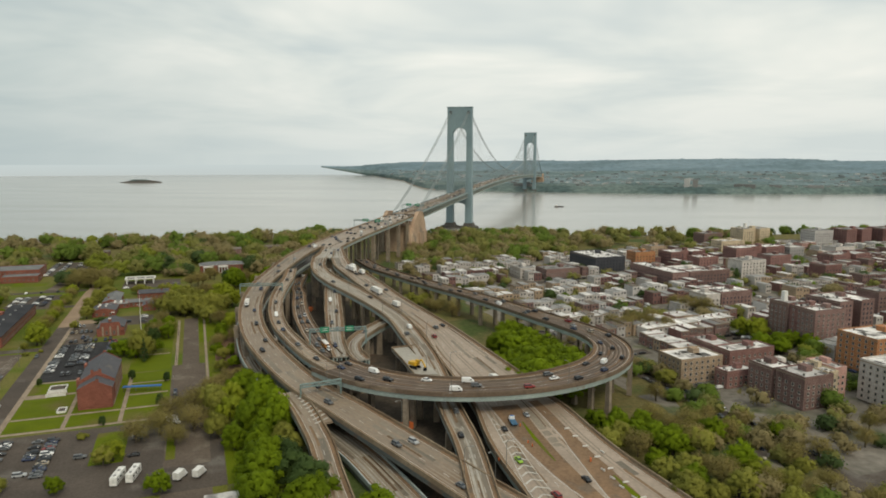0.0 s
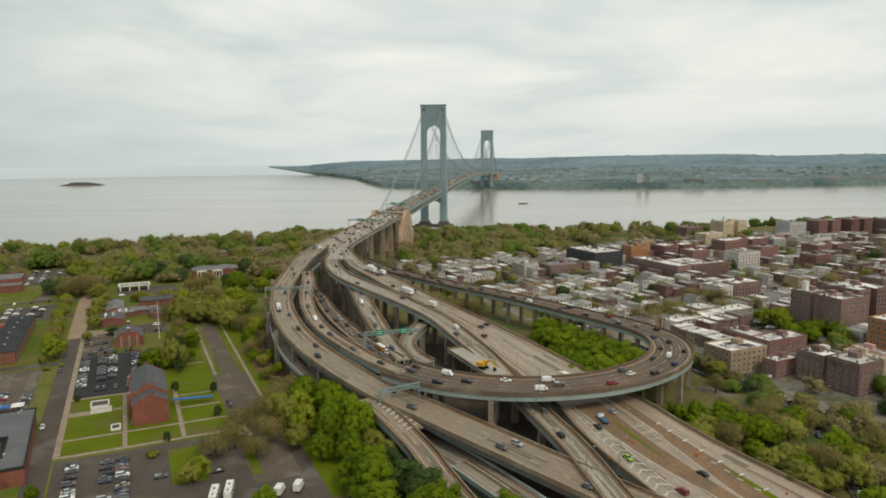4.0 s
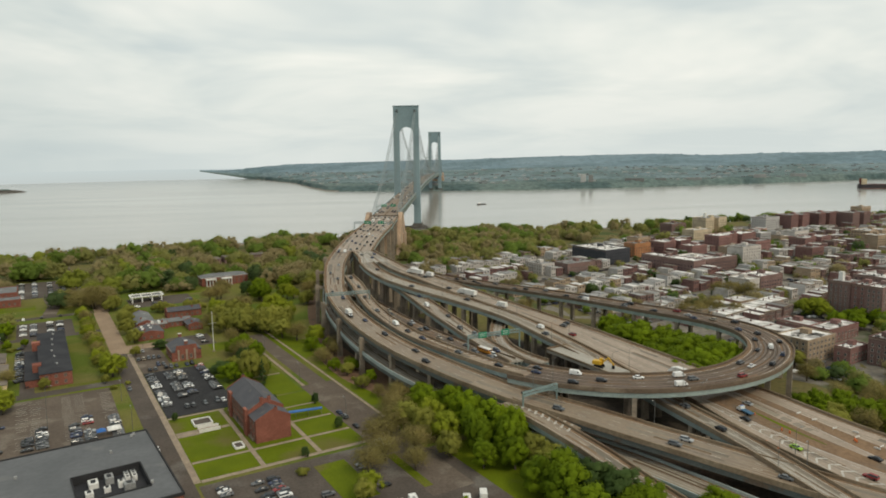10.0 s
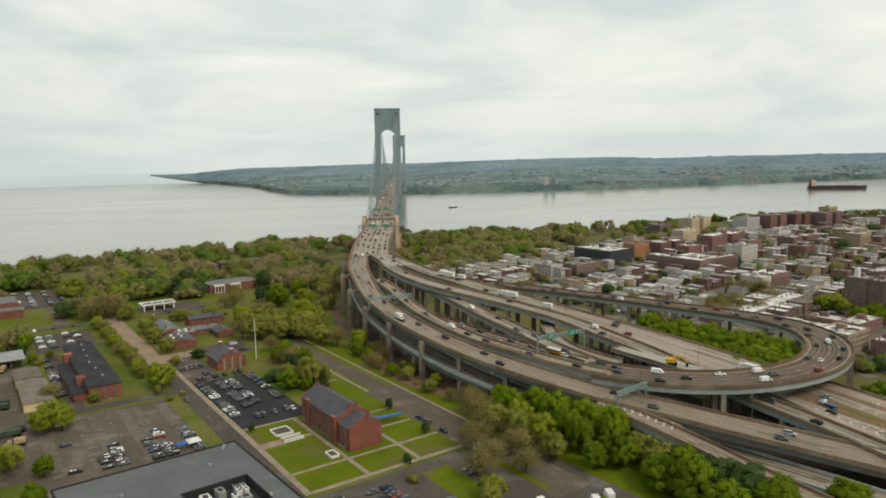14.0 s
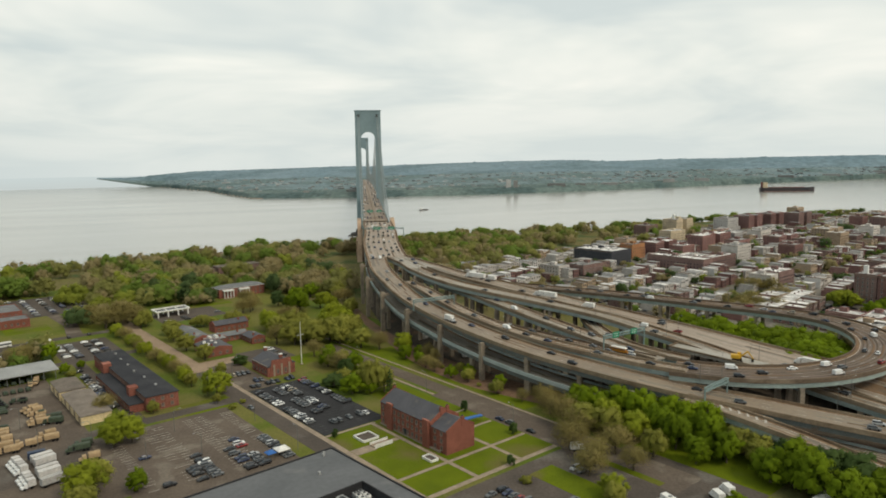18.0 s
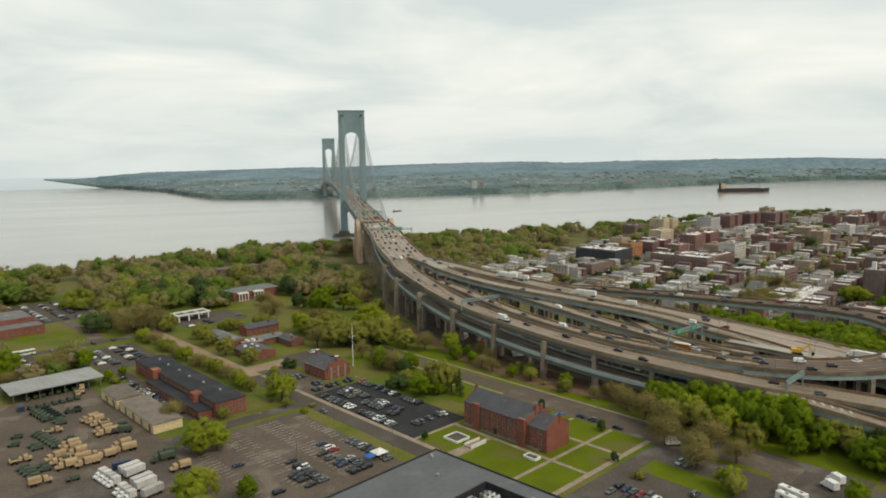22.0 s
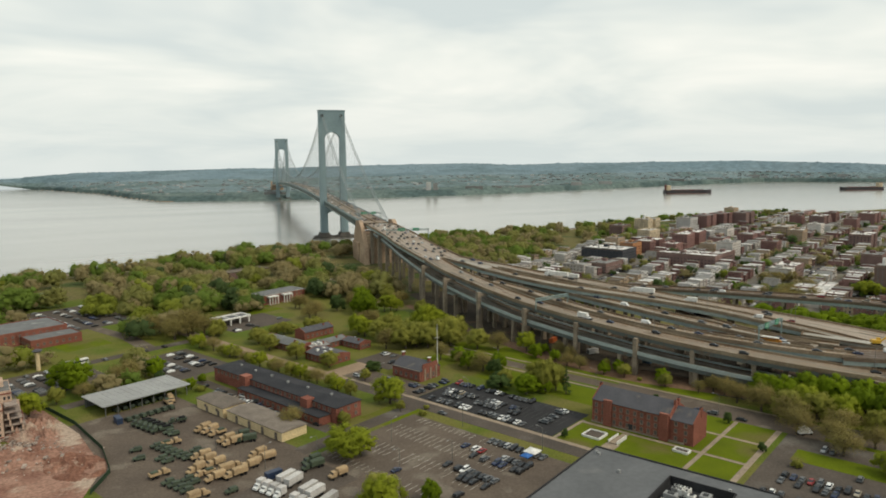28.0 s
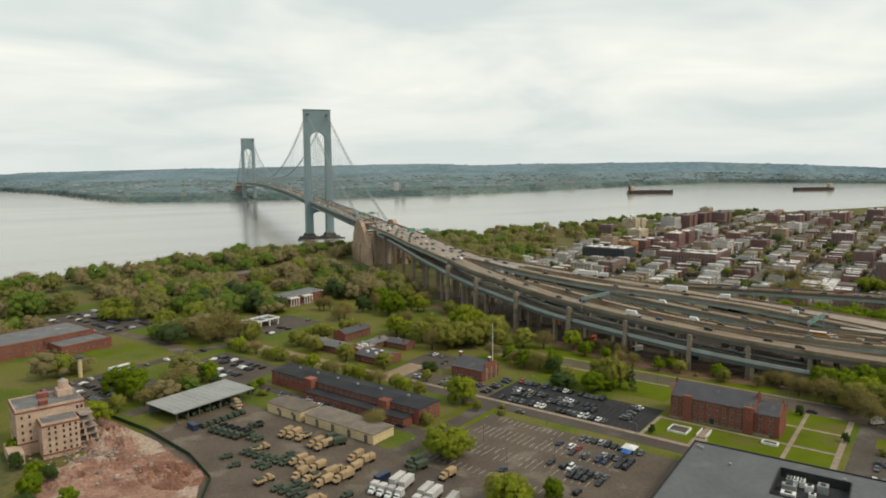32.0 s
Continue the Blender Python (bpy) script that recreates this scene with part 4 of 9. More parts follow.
# ---- vehicles ----
def loft(bm, rows, mat=0):
    """Joins cross-sections of equal count into one closed skin."""
    vs = [[bm.verts.new(p) for p in r] for r in rows]
    n = len(rows[0])
    for a, b in zip(vs, vs[1:]):
        for i in range(n):
            bm.faces.new((a[i], a[(i + 1) % n], b[(i + 1) % n], b[i])).material_index = mat
    bm.faces.new(vs[0][::-1]).material_index = mat
    bm.faces.new(vs[-1]).material_index = mat


def section(x, w, z0, z1, shoulder=0.86):
    return [(x, -w / 2, z0), (x, w / 2, z0), (x, w / 2, z0 + (z1 - z0) * 0.6), (x, w / 2 * shoulder, z1), (x, -w / 2 * shoulder, z1), (x, -w / 2, z0 + (z1 - z0) * 0.6)]


CARS = {
    # body stations x, width, bottom, top; glass stations x, width, bottom, top
    "sedan": ([(-2.3, 1.6, 0.4, 0.82), (-2.15, 1.78, 0.28, 0.95), (-1.3, 1.82, 0.25, 0.98), (1.0, 1.82, 0.25, 0.95), (2.0, 1.74, 0.28, 0.80), (2.32, 1.5, 0.38, 0.66)], [(-1.75, 1.5, 0.93, 0.97), (-1.0, 1.5, 0.93, 1.42), (0.25, 1.5, 0.93, 1.44), (1.1, 1.5, 0.90, 0.94)], 0.33, 1.38),
    "suv": ([(-2.35, 1.75, 0.5, 1.1), (-2.2, 1.9, 0.36, 1.18), (1.1, 1.92, 0.34, 1.12), (2.1, 1.86, 0.36, 1.0), (2.4, 1.65, 0.45, 0.86)], [(-2.22, 1.66, 1.14, 1.5), (-1.95, 1.66, 1.14, 1.76), (0.35, 1.62, 1.1, 1.76), (1.15, 1.6, 1.08, 1.12)], 0.38, 1.42),
    "van": ([(-2.7, 1.9, 0.5, 1.2), (-2.6, 2.0, 0.4, 2.2), (1.2, 2.0, 0.4, 2.2), (2.0, 1.95, 0.4, 1.25), (2.6, 1.8, 0.45, 1.0)], [(0.9, 2.04, 1.3, 1.9), (1.2, 2.02, 1.25, 2.0), (1.75, 1.9, 1.2, 1.5)], 0.36, 1.7),
}


def car_template(kind, colour):
    body, glass, wr, wx = CARS[kind]
    t = thing("car", {"sedan": "%s saloon car parked or driving on asphalt", "suv": "%s sport utility car with a tall cabin", "van": "%s delivery van with a plain box body"}[kind] % colour.replace("_", " "), "van" if kind == "van" else "car")
    bm = bmesh.new()
    loft(bm, [section(*s) for s in body])
    if kind != "van":
        g0, g1 = glass[1], glass[2]
        box(bm, (g0[0] + g1[0]) / 2, 0, max(g0[3], g1[3]) - 0.03, g1[0] - g0[0] + 0.3, 1.24, 0.06)
    part("body", bm, M["car_" + colour], t)
    bm = bmesh.new()
    loft(bm, [section(*s, shoulder=0.8) for s in glass])
    part("cabin_glass", bm, M["glass"], t, "dark tinted glass")
    for x in (-wx, wx):
        for y in (-1, 1):
            bm = bmesh.new()
            rod(bm, (x, y * (body[2][1] / 2 - 0.2), wr), (x, y * (body[2][1] / 2 + 0.02), wr), wr, 8)
            part("wheel", bm, M["rubber"], t)
    return t


TEMPLATES = {}
rng = random.Random(7)
COLOURS = ["white"] * 3 + ["black"] * 11 + ["silver"] * 2 + ["grey"] * 9 + ["dark_blue"] * 3 + ["red"] + ["beige"]
CAR_COUNT = 0


def car(x, y, z, turn, kind=None, colour=None, group=""):
    """A parked or driving car whose nose points at turn degrees from +x."""
    global CAR_COUNT
    kind = kind or rng.choice(["sedan"] * 9 + ["suv"] * 8 + ["van"])
    colour = colour or ("white" if kind == "van" else rng.choice(COLOURS))
    m = pose(x, y, z, 0, 0, turn)
    CAR_COUNT += 1
    key = (kind, colour)
    if key in TEMPLATES:
        return tagged(copy_thing(TEMPLATES[key], m), group=group)
    TEMPLATES[key] = t = car_template(kind, colour)
    t.matrix_world = m
    return tagged(t, group=group)


FAR_CARS = {}


def far_car(x, y, z, turn, colour=None):
    """A distant car, kept in one mesh with the others of its colour."""
    bm = FAR_CARS.setdefault(colour or rng.choice(COLOURS[:28]), bmesh.new())
    c, s = math.cos(radians(turn)), math.sin(radians(turn))
    for x0, ln, z0, h, w, tp in ((0, 4.5, 0.25, 0.75, 1.8, 0.97), (-0.2, 2.6, 0.95, 0.5, 1.6, 0.72)):
        box(bm, x + x0 * c, y + x0 * s, z + z0, ln, w, h, turn, top=tp)


# ---- the army base: a grid turned a little from the axes ----
BASE, TURN = Vector((-182, 338, 0)), 20.0
EX, NY = Vector((math.cos(radians(TURN)), math.sin(radians(TURN)), 0)), Vector((-math.sin(radians(TURN)), math.cos(radians(TURN)), 0))


def at(e, n, z=GROUND):
    return BASE + EX * e + NY * n + Vector((0, 0, z))


def flat_at(e0, n0, e1, n1):
    return [tuple(at(*p)[:2]) for p in ((e0, n0), (e1, n0), (e1, n1), (e0, n1))]


def slab(name, quads, z, mat, label, category, kind="structure"):
    bm = bmesh.new()
    for q in quads:
        sheet(bm, q, GROUND + z, z + 0.25)
    return solid(name, bm, M[mat], label, category, kind=kind)


slab("lawn", [flat_at(58.8, -30, 72, 60), flat_at(54.3, 60, 84, 100), flat_at(54.3, 100, 70, 128), flat_at(-25, -66, 40, 6), flat_at(-60, 66, -36, 82), flat_at(18, 8, 39, 122), flat_at(-60, 196, -50, 205), flat_at(28, 300, 60, 322), flat_at(-100, 300, -72, 322)], 0.035, "grass", "bright mown lawns round the brick buildings", "lawn")
slab("lawn", [flat_at(-175, -190, 62, 200), flat_at(-260, 200, 62, 470), flat_at(62, -60, 84, 60), flat_at(62, 60, 112, 330), flat_at(62, 330, 132, 446)], 0.02, "rough_grass", "wide rough lawns between the buildings of the base", "lawn")
slab("road_base", [flat_at(-35, -140, -27, 128), flat_at(-100, 69, -35, 77), flat_at(-81, 77, -74.5, 195), flat_at(-165, 38, -100, 62), flat_at(-140, 195, -35, 203)], 0.06, "asphalt", "straight grey asphalt streets of the base", "street")
slab("road_brown", [flat_at(-35, 128, -25, 262), flat_at(-25, 134, -2, 146), flat_at(-34, 262, -24, 330)], 0.065, "tan_paving", "pale brown paved street between trees", "street")
slab("road_edge", [flat_at(40, -150, 57, 14), flat_at(45, 14, 54, 128)], 0.06, "asphalt_old", "dark asphalt road with cars parked along it", "street")
slab("pavement", [flat_at(-27, -66, -24.6, 126), flat_at(-2.6, -64.4, -0.8, 2.6), flat_at(19.6, -64.4, 21.4, 4), flat_at(41, 14, 42.6, 124), flat_at(57.2, -60, 58.6, 150)], 0.09, "path", "pale concrete footpaths crossing the lawns", "footpath")
slab("pavement", [flat_at(-24.4, -66.6, 40, -64.4), flat_at(-24.4, -49.4, 39.5, -47.7), flat_at(-24.4, 2.6, 0, 4.2), flat_at(-24.4, -21, -15, -15.4), flat_at(-8, -19, -2.8, -16.4), flat_at(20.5, -30, 39, -28.4), flat_at(20.5, -12, 39, -10.8), flat_at(22, 40, 38, 41.4)], 0.096, "path", "pale concrete cross paths between the lawns", "footpath")
slab("car_park", [flat_at(-24.4, 4.6, 7, 80)], 0.07, "asphalt_new", "fresh dark asphalt car park", "car park")
slab("car_park", [flat_at(-24.4, 80.3, -8.5, 134)], 0.074, "asphalt_old", "worn brown-grey car park beside a brick house", "car park")
slab("car_park", [flat_at(-101, -21, -42, 66)], 0.075, "asphalt_old", "worn grey asphalt car park with faded bays", "car park")
slab("car_park", [flat_at(-26, -119, 40, -69), flat_at(57, -119, 62, -84), flat_at(-35, -140, 62, -119)], 0.072, "asphalt", "asphalt car park beside a grass verge", "car park")
slab("car_park", [flat_at(-84, 203, -50, 250), flat_at(-87, 352, -30, 440), flat_at(-8, 262, 40, 300), flat_at(-2, 122, 24, 150)], 0.07, "asphalt", "asphalt car park under trees", "car park")
slab("car_park", [flat_at(-150, 224, -104, 262), flat_at(-150, 262, -35, 270)], 0.068, "asphalt", "asphalt car park and drive beside lawns", "car park")
slab("yard", [flat_at(-166, 62, -98, 172), flat_at(-166, 4, -101, 38)], 0.05, "asphalt_old", "worn asphalt yard for army vehicles", "vehicle yard")
slab("lawn", [flat_at(62.3, -140, 86, -86)], 0.045, "grass", "bright grass under the grove", "lawn")
slab("grass_island", [flat_at(13.5, -108, 25.5, -76), flat_at(40.6, -112, 44, -82)], 0.14, "grass", "bright grass island between rows of parked cars", "grass island")
slab("road_base", [[tuple(at(*p)[:2]) for p in ((-70, 262), (-60, 262), (-55, 305), (-59, 362), (-67, 362), (-64, 305))]], 0.055, "asphalt_old", "grey drive between the car parks", "street")
bays = bmesh.new()
for e0, n0, n1, ln in ((-48, 0, 60, 5.0), (-59, 2, 62, 5.0), (-64.2, 2, 62, 5.0), (-77, 2, 62, 5.0), (-82.2, 2, 62, 5.0), (-96, 2, 62, 5.0)):
    n = n0
    while n < n1:
        if rng.random() < 0.86:
            c = at(e0 + ln / 2, n, GROUND + 0.085)
            box(bays, c.x, c.y, c.z, ln * rng.uniform(0.75, 1.0), 0.16, 0.012, TURN)
        n += 2.7
solid("bay_lines", bays, M["paint"], "faded white parking bay lines on grey asphalt", "bay lines", kind="stuff")
bays = bmesh.new()
for e0 in (-24, -12.6, -7.3, 1.5):
    for k in range(30):
        c = at(e0 + 2.5, 9 + k * 2.75, GROUND + 0.085)
        box(bays, c.x, c.y, c.z, 5.0, 0.12, 0.012, TURN)
solid("bay_lines", bays, M["paint_worn"], "worn grey parking bay lines on dark asphalt", "bay lines", kind="stuff")
# bare soil along the foot of the viaduct
bm = bmesh.new()
soil_line = spline([(-140, 600, GROUND, 6), (-142, 540, GROUND, 7), (-138, 470, GROUND, 10), (-132, 425, GROUND, 18), (-119, 380, GROUND, 22), (-102, 345, GROUND, 18), (-84, 315, GROUND, 14)], 8)
strip(bm, soil_line, sides(soil_line), -soil_line[:, 3] / 2, soil_line[:, 3] / 2, -0.3, 0.05)
solid("soil", bm, M["soil"], "strip of bare red-brown soil beside the viaduct", "bare soil", kind="structure")
# sheet of dirt under the viaducts, coloured darker to stand for their shade
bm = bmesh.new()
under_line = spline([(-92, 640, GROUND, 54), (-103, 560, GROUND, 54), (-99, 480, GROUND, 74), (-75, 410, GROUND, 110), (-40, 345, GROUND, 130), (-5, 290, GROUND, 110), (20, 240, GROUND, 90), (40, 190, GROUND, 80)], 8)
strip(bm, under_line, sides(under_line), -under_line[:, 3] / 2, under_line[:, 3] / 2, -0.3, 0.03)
solid("soil", bm, M["soil_shaded"], "brown dirt under the viaducts, darkened to stand for shade", "bare soil", kind="structure")


def window_bm(w, h, sill=True, glazed=False):
    """A window frame as one closed ring with a deeper sill, glazed or open."""
    bm = bmesh.new()
    a, b, d = w / 2 + 0.14, w / 2 - 0.02, 0.13
    low = -0.16 if sill else -0.12
    loops = [[(-a, 0.02, low), (a, 0.02, low), (a, 0.02, h + 0.12), (-a, 0.02, h + 0.12)],
             [(-a, -d - (0.12 if sill else 0), low), (a, -d - (0.12 if sill else 0), low), (a, -d, h + 0.12), (-a, -d, h + 0.12)],
             [(-b, -d, 0.06), (b, -d, 0.06), (b, -d, h), (-b, -d, h)], [(-b, 0.0, 0.06), (b, 0.0, 0.06), (b, 0.0, h), (-b, 0.0, h)]]
    vs = [[bm.verts.new(p) for p in l] for l in loops]
    for p, q in zip(vs, vs[1:]):
        for i in range(4):
            bm.faces.new((p[i], p[(i + 1) % 4], q[(i + 1) % 4], q[i]))
    if glazed:
        lo, hi = [bm.verts.new((x, 0.0, h * 0.5)) for x in (-b, b)], None
        bm.faces.new((vs[3][0], vs[3][1], lo[1], lo[0])).material_index = 1
        bm.faces.new((lo[0], lo[1], vs[3][2], vs[3][3])).material_index = 1
    return bm


def window_grid(parent, face, cols, rows, w, h, zs, mat="pane_dull", frame="frame_dull", sill=True):
    """Windows on a wall: face is (origin, along, outward); cols are metres along it, zs the sills' heights."""
    o, along, outward = face
    turn = math.degrees(math.atan2(along.y, along.x))
    key = (round(w, 2), round(h, 2), mat, frame, sill)
    if key not in WINDOWS:
        pane = new_box(0, 0.01, 0.1, w, 0.05, h - 0.1)
        WINDOWS[key] = mesh_of(window_bm(w, h, sill), "window_frame", [M[frame], M[mat]]), mesh_of(pane, "pane", M[mat])
    fm, pm = WINDOWS[key]
    for c in cols:
        for z in zs:
            ob = part("window", fm, None, parent)
            p = o + along * c + Vector((0, 0, z)) + outward * 0.03
            ob.matrix_basis = pose(p.x, p.y, p.z, 0, 0, turn)
            part("pane", pm, None, ob)


WINDOWS = {}
S_, E_, N_, W_ = Vector((0, -1, 0)), Vector((1, 0, 0)), Vector((0, 1, 0)), Vector((-1, 0, 0))


def wall_face(w, d, side):
    """Origin, direction along and outward normal of a side of a w by d block whose centre is the origin."""
    return {"s": (Vector((-w / 2, -d / 2, 0)), E_, S_), "n": (Vector((w / 2, d / 2, 0)), W_, N_), "e": (Vector((w / 2, -d / 2, 0)), N_, E_), "w": (Vector((-w / 2, d / 2, 0)), S_, W_)}[side]


def hip_roof(w, d, h, z, over=0.5, ridge=None):
    """A hipped roof; the ridge runs along the longer side."""
    bm = bmesh.new()
    w, d = w + 2 * over, d + 2 * over
    lo = [bm.verts.new((a * w / 2, b * d / 2, z)) for a, b in ((-1, -1), (1, -1), (1, 1), (-1, 1))]
    un = [bm.verts.new((v.co.x, v.co.y, z - 0.25)) for v in lo]
    r = min(w, d) / 2 if ridge is None else ridge
    if d >= w:
        a, b = bm.verts.new((0, -d / 2 + r, z + h)), bm.verts.new((0, d / 2 - r, z + h))
        faces = ((lo[0], lo[1], a), (lo[1], lo[2], b, a), (lo[2], lo[3], b), (lo[3], lo[0], a, b))
    else:
        a, b = bm.verts.new((-w / 2 + r, 0, z + h)), bm.verts.new((w / 2 - r, 0, z + h))
        faces = ((lo[0], lo[1], b, a), (lo[1], lo[2], b), (lo[2], lo[3], a, b), (lo[3], lo[0], a))
    for f in faces:
        bm.faces.new(f)
    for i in range(4):
        bm.faces.new((lo[(i + 1) % 4], lo[i], un[i], un[(i + 1) % 4]))
    bm.faces.new(un)
    return bm


def spaced(length, n, margin=2.0):
    return [margin + (length - 2 * margin) * (i + 0.5) / n for i in range(n)]


def gabled(parent, cx, cy, w, d, h, rise, wall, roof, over=0.35, names=("wall", "roof")):
    """Brick walls with pointed ends and two roof slopes; the ridge runs along y."""
    bm = bmesh.new()
    ends = []
    for y in (cy - d / 2, cy + d / 2):
        ends.append([bm.verts.new(p) for p in ((cx - w / 2, y, 0), (cx + w / 2, y, 0), (cx + w / 2, y, h), (cx, y, h + rise), (cx - w / 2, y, h))])
    bm.faces.new(ends[0])
    bm.faces.new(ends[1][::-1])
    for i in range(5):
        j = (i + 1) % 5
        bm.faces.new((ends[0][j], ends[0][i], ends[1][i], ends[1][j]))
    part(names[0], bm, M[wall], parent)
    k = rise / (w / 2)
    for sd in (-1, 1):
        bm = bmesh.new()
        x1 = cx + sd * (w / 2 + over)
        q = [(cx, h + rise + 0.06), (x1, h - k * over + 0.06), (x1, h - k * over + 0.3), (cx, h + rise + 0.3)]
        rows = [[bm.verts.new((x, y, z)) for x, z in q] for y in (cy - d / 2 + 0.3, cy + d / 2 - 0.3)]
        bm.faces.new(rows[0])
        bm.faces.new(rows[1][::-1])
        for i in range(4):
            j = (i + 1) % 4
            bm.faces.new((rows[0][j], rows[0][i], rows[1][i], rows[1][j]))
        bmesh.ops.recalc_face_normals(bm, faces=bm.faces)
        part(names[1], bm, M[roof], parent)
    for y in (cy - d / 2 + 0.15, cy + d / 2 - 0.15):
        bm = bmesh.new()
        for sd in (-1, 1):
            beam(bm, (cx, y, h + rise + 0.2), (cx + sd * (w / 2 + 0.1), y, h + 0.2), 0.42, 0.5)
        part("coping", bm, M[wall], parent)


# three-storey red brick barracks
c = at(8.5, -19.0)
bar = thing("barracks", "three-storey red brick barracks with a dark slate roof", "barracks", pose(c.x, c.y, GROUND, 0, 0, TURN))
gabled(bar, 0, 1.8, 15, 34.4, 10.2, 4.4, "brick", "slate")
gabled(bar, 0.2, -20.1, 14.4, 9.6, 9.2, 3.6, "brick", "slate", names=("wing", "wing_roof"))
for y in (11.5, -13.2):
    part("pilaster", new_box(-7.9, y, 0, 1.2, 3.6, 11.4), M["brick"], bar)
part("plinth", new_box(0, -1.0, 0, 15.3, 40.6, 0.8), M["concrete"], bar)
for z in (1.4, 4.4, 7.3):
    window_grid(bar, (Vector((-7.5, 19, 0)), S_, W_), [2.0, 5.2, 10.4, 13.4, 16.4, 19.6, 22.6, 25.6, 28.6], 1, 1.1, 1.7, [z])
    window_grid(bar, (Vector((7.5, -15.4, 0)), N_, E_), spaced(34, 9), 1, 1.1, 1.7, [z])
    window_grid(bar, (Vector((-7.0, -15.4, 0)), S_, W_), [2.4, 6.4], 1, 1.1, 1.6, [z - 0.2])
for x, y, z, h in ((1.6, -15.2, 11.0, 4.6), (-1.6, -15.2, 11.0, 4.6), (1.4, -24.6, 10.0, 3.8), (0, 18.8, 11.5, 4.2)):
    ch = part("chimney", new_box(x, y, z, 1.3, 1.0, h), M["brick"], bar)
    part("chimney_pot", new_box(x, y, z + h, 0.7, 0.5, 0.35), M["dark"], ch)
for y in (3.0, 12.0):
    part("roof_vent", new_box(0.0, y, 13.6, 0.9, 0.9, 1.0), M["tar"], bar)
part("door", new_box(-7.62, 1.2, 0.8, 0.2, 1.8, 2.4), M["dark"], bar)
part("ramp", new_box(-19.9, 0.9, 0, 8.6, 3.6, 0.6), M["path"], bar, "pale concrete entrance ramp")
for y in (-0.9, 2.7):
    part("ramp_wall", new_box(-19.9, y, 0, 8.6, 0.3, 1.5), M["white_trim"], bar, "white painted ramp side wall")
c = at(27.2, -25.0)
aw = thing("awning", "long bright blue entrance awning on posts", "awning", pose(c.x, c.y, GROUND, 0, 0, TURN - 10))
part("cover", new_box(0, 0, 2.4, 18, 2.2, 0.35), M["awning_blue"], aw)
for x in (-8.5, -2.8, 2.8, 8.5):
    for y in (-1, 1):
        part("post", new_box(x, y, 0, 0.1, 0.1, 2.45), M["lamp_steel"], aw)
for e, n in ((-12.2, -8.3), (-5.2, -42.0)):
    c = at(e, n)
    g = thing("garden_wall", "low white walled plant bed on the lawn", "planter", pose(c.x, c.y, GROUND, 0, 0, TURN))
    sx, sy = (7.4, 7.6) if n > -10 else (3.4, 5.6)
    for x, y, a, b in ((0, sy / 2, sx, 0.5), (0, -sy / 2, sx, 0.5), (sx / 2, 0, 0.5, sy - 0.5), (-sx / 2, 0, 0.5, sy - 0.5)):
        part("wall", new_box(x, y, 0, a, b, 0.9), M["white_trim"], g)
    part("soil", new_box(0, 0, 0, sx - 0.6, sy - 0.6, 0.5), M["asphalt"], g)

# wide flat-roofed hall with a sunken plant deck
c = at(-65.9, -54.6)
hall = thing("hall", "large low brick hall with a flat dark grey roof", "hall", pose(c.x, c.y, GROUND, 0, 0, TURN + 2.5))
RZ = 6.8
part("floor", new_box(0, 0, 0, 61.4, 62.4, RZ - 3.2), M["brick"], hall)
for x, y, sx, sy in ((0, 31.2, 62, 0.6), (0, -31.2, 62, 0.6), (30.7, 0, 0.6, 61.8), (-30.7, 0, 0.6, 61.8)):
    part("wall", new_box(x, y, 0, sx, sy, RZ - 0.6), M["brick"], hall)
for x0, x1, y0, y1 in ((-31, 31, 1, 31.5), (-31, 1.5, -31.5, 1), (23.5, 31, -31.5, 1), (1.5, 23.5, -31.5, -20)):
    part("roof", new_box((x0 + x1) / 2, (y0 + y1) / 2, RZ - 0.6, x1 - x0, y1 - y0, 0.6), M["tar"], hall)
part("plant_deck", new_box(12.5, -9.5, RZ - 3.0, 22, 21, 0.3), M["black_roof"], hall)
for x, y, sx, sy, low in ((0, 31.5, 62.6, 0.5, 0), (0, -31.5, 62.6, 0.5, 0), (31, 0, 0.5, 62.5, 0), (-31, 0, 0.5, 62.5, 0), (12.5, 1.05, 22, 0.4, 2.2), (1.55, -9.5, 0.4, 20.6, 2.2), (23.45, -9.5, 0.4, 20.6, 2.2), (12.5, -20.05, 22, 0.4, 2.2)):
    part("parapet", new_box(x, y, RZ - 0.6 - low, sx, sy, 1.05 + low), M["asphalt_new"], hall)
for k, (x, y, sx, sy, h) in enumerate(((24.6, -5.2, 1.5, 1.5, 2.0), (24.6, -7.2, 1.5, 1.5, 2.0), (24.6, -9.2, 1.5, 1.5, 2.0), (22.4, -5.2, 1.5, 1.5, 2.0), (22.4, -7.2, 1.5, 1.5, 2.0), (22.4, -9.2, 1.5, 1.5, 2.0), (17.0, -6.0, 2.6, 4.2, 2.4), (12.0, -6.4, 3.0, 4.4, 1.8), (20.0, -11.6, 2.0, 2.4, 2.2), (22.0, -15.4, 3.4, 3.2, 2.6), (15.5, -13.0, 2.0, 2.0, 1.6), (10.0, -13.5, 2.4, 3.0, 1.6))):
    x, y = x - 4.2, y + 3.0
    u = part("air_unit", new_box(x, y, RZ - 2.7, sx, sy, h), M["white_trim"] if k % 3 else M["metal_roof"], hall, "pale rooftop air handling unit")
    part("fan", new_box(x, y, RZ - 2.7 + h, sx * 0.5, sy * 0.5, 0.25), M["dark"], u)
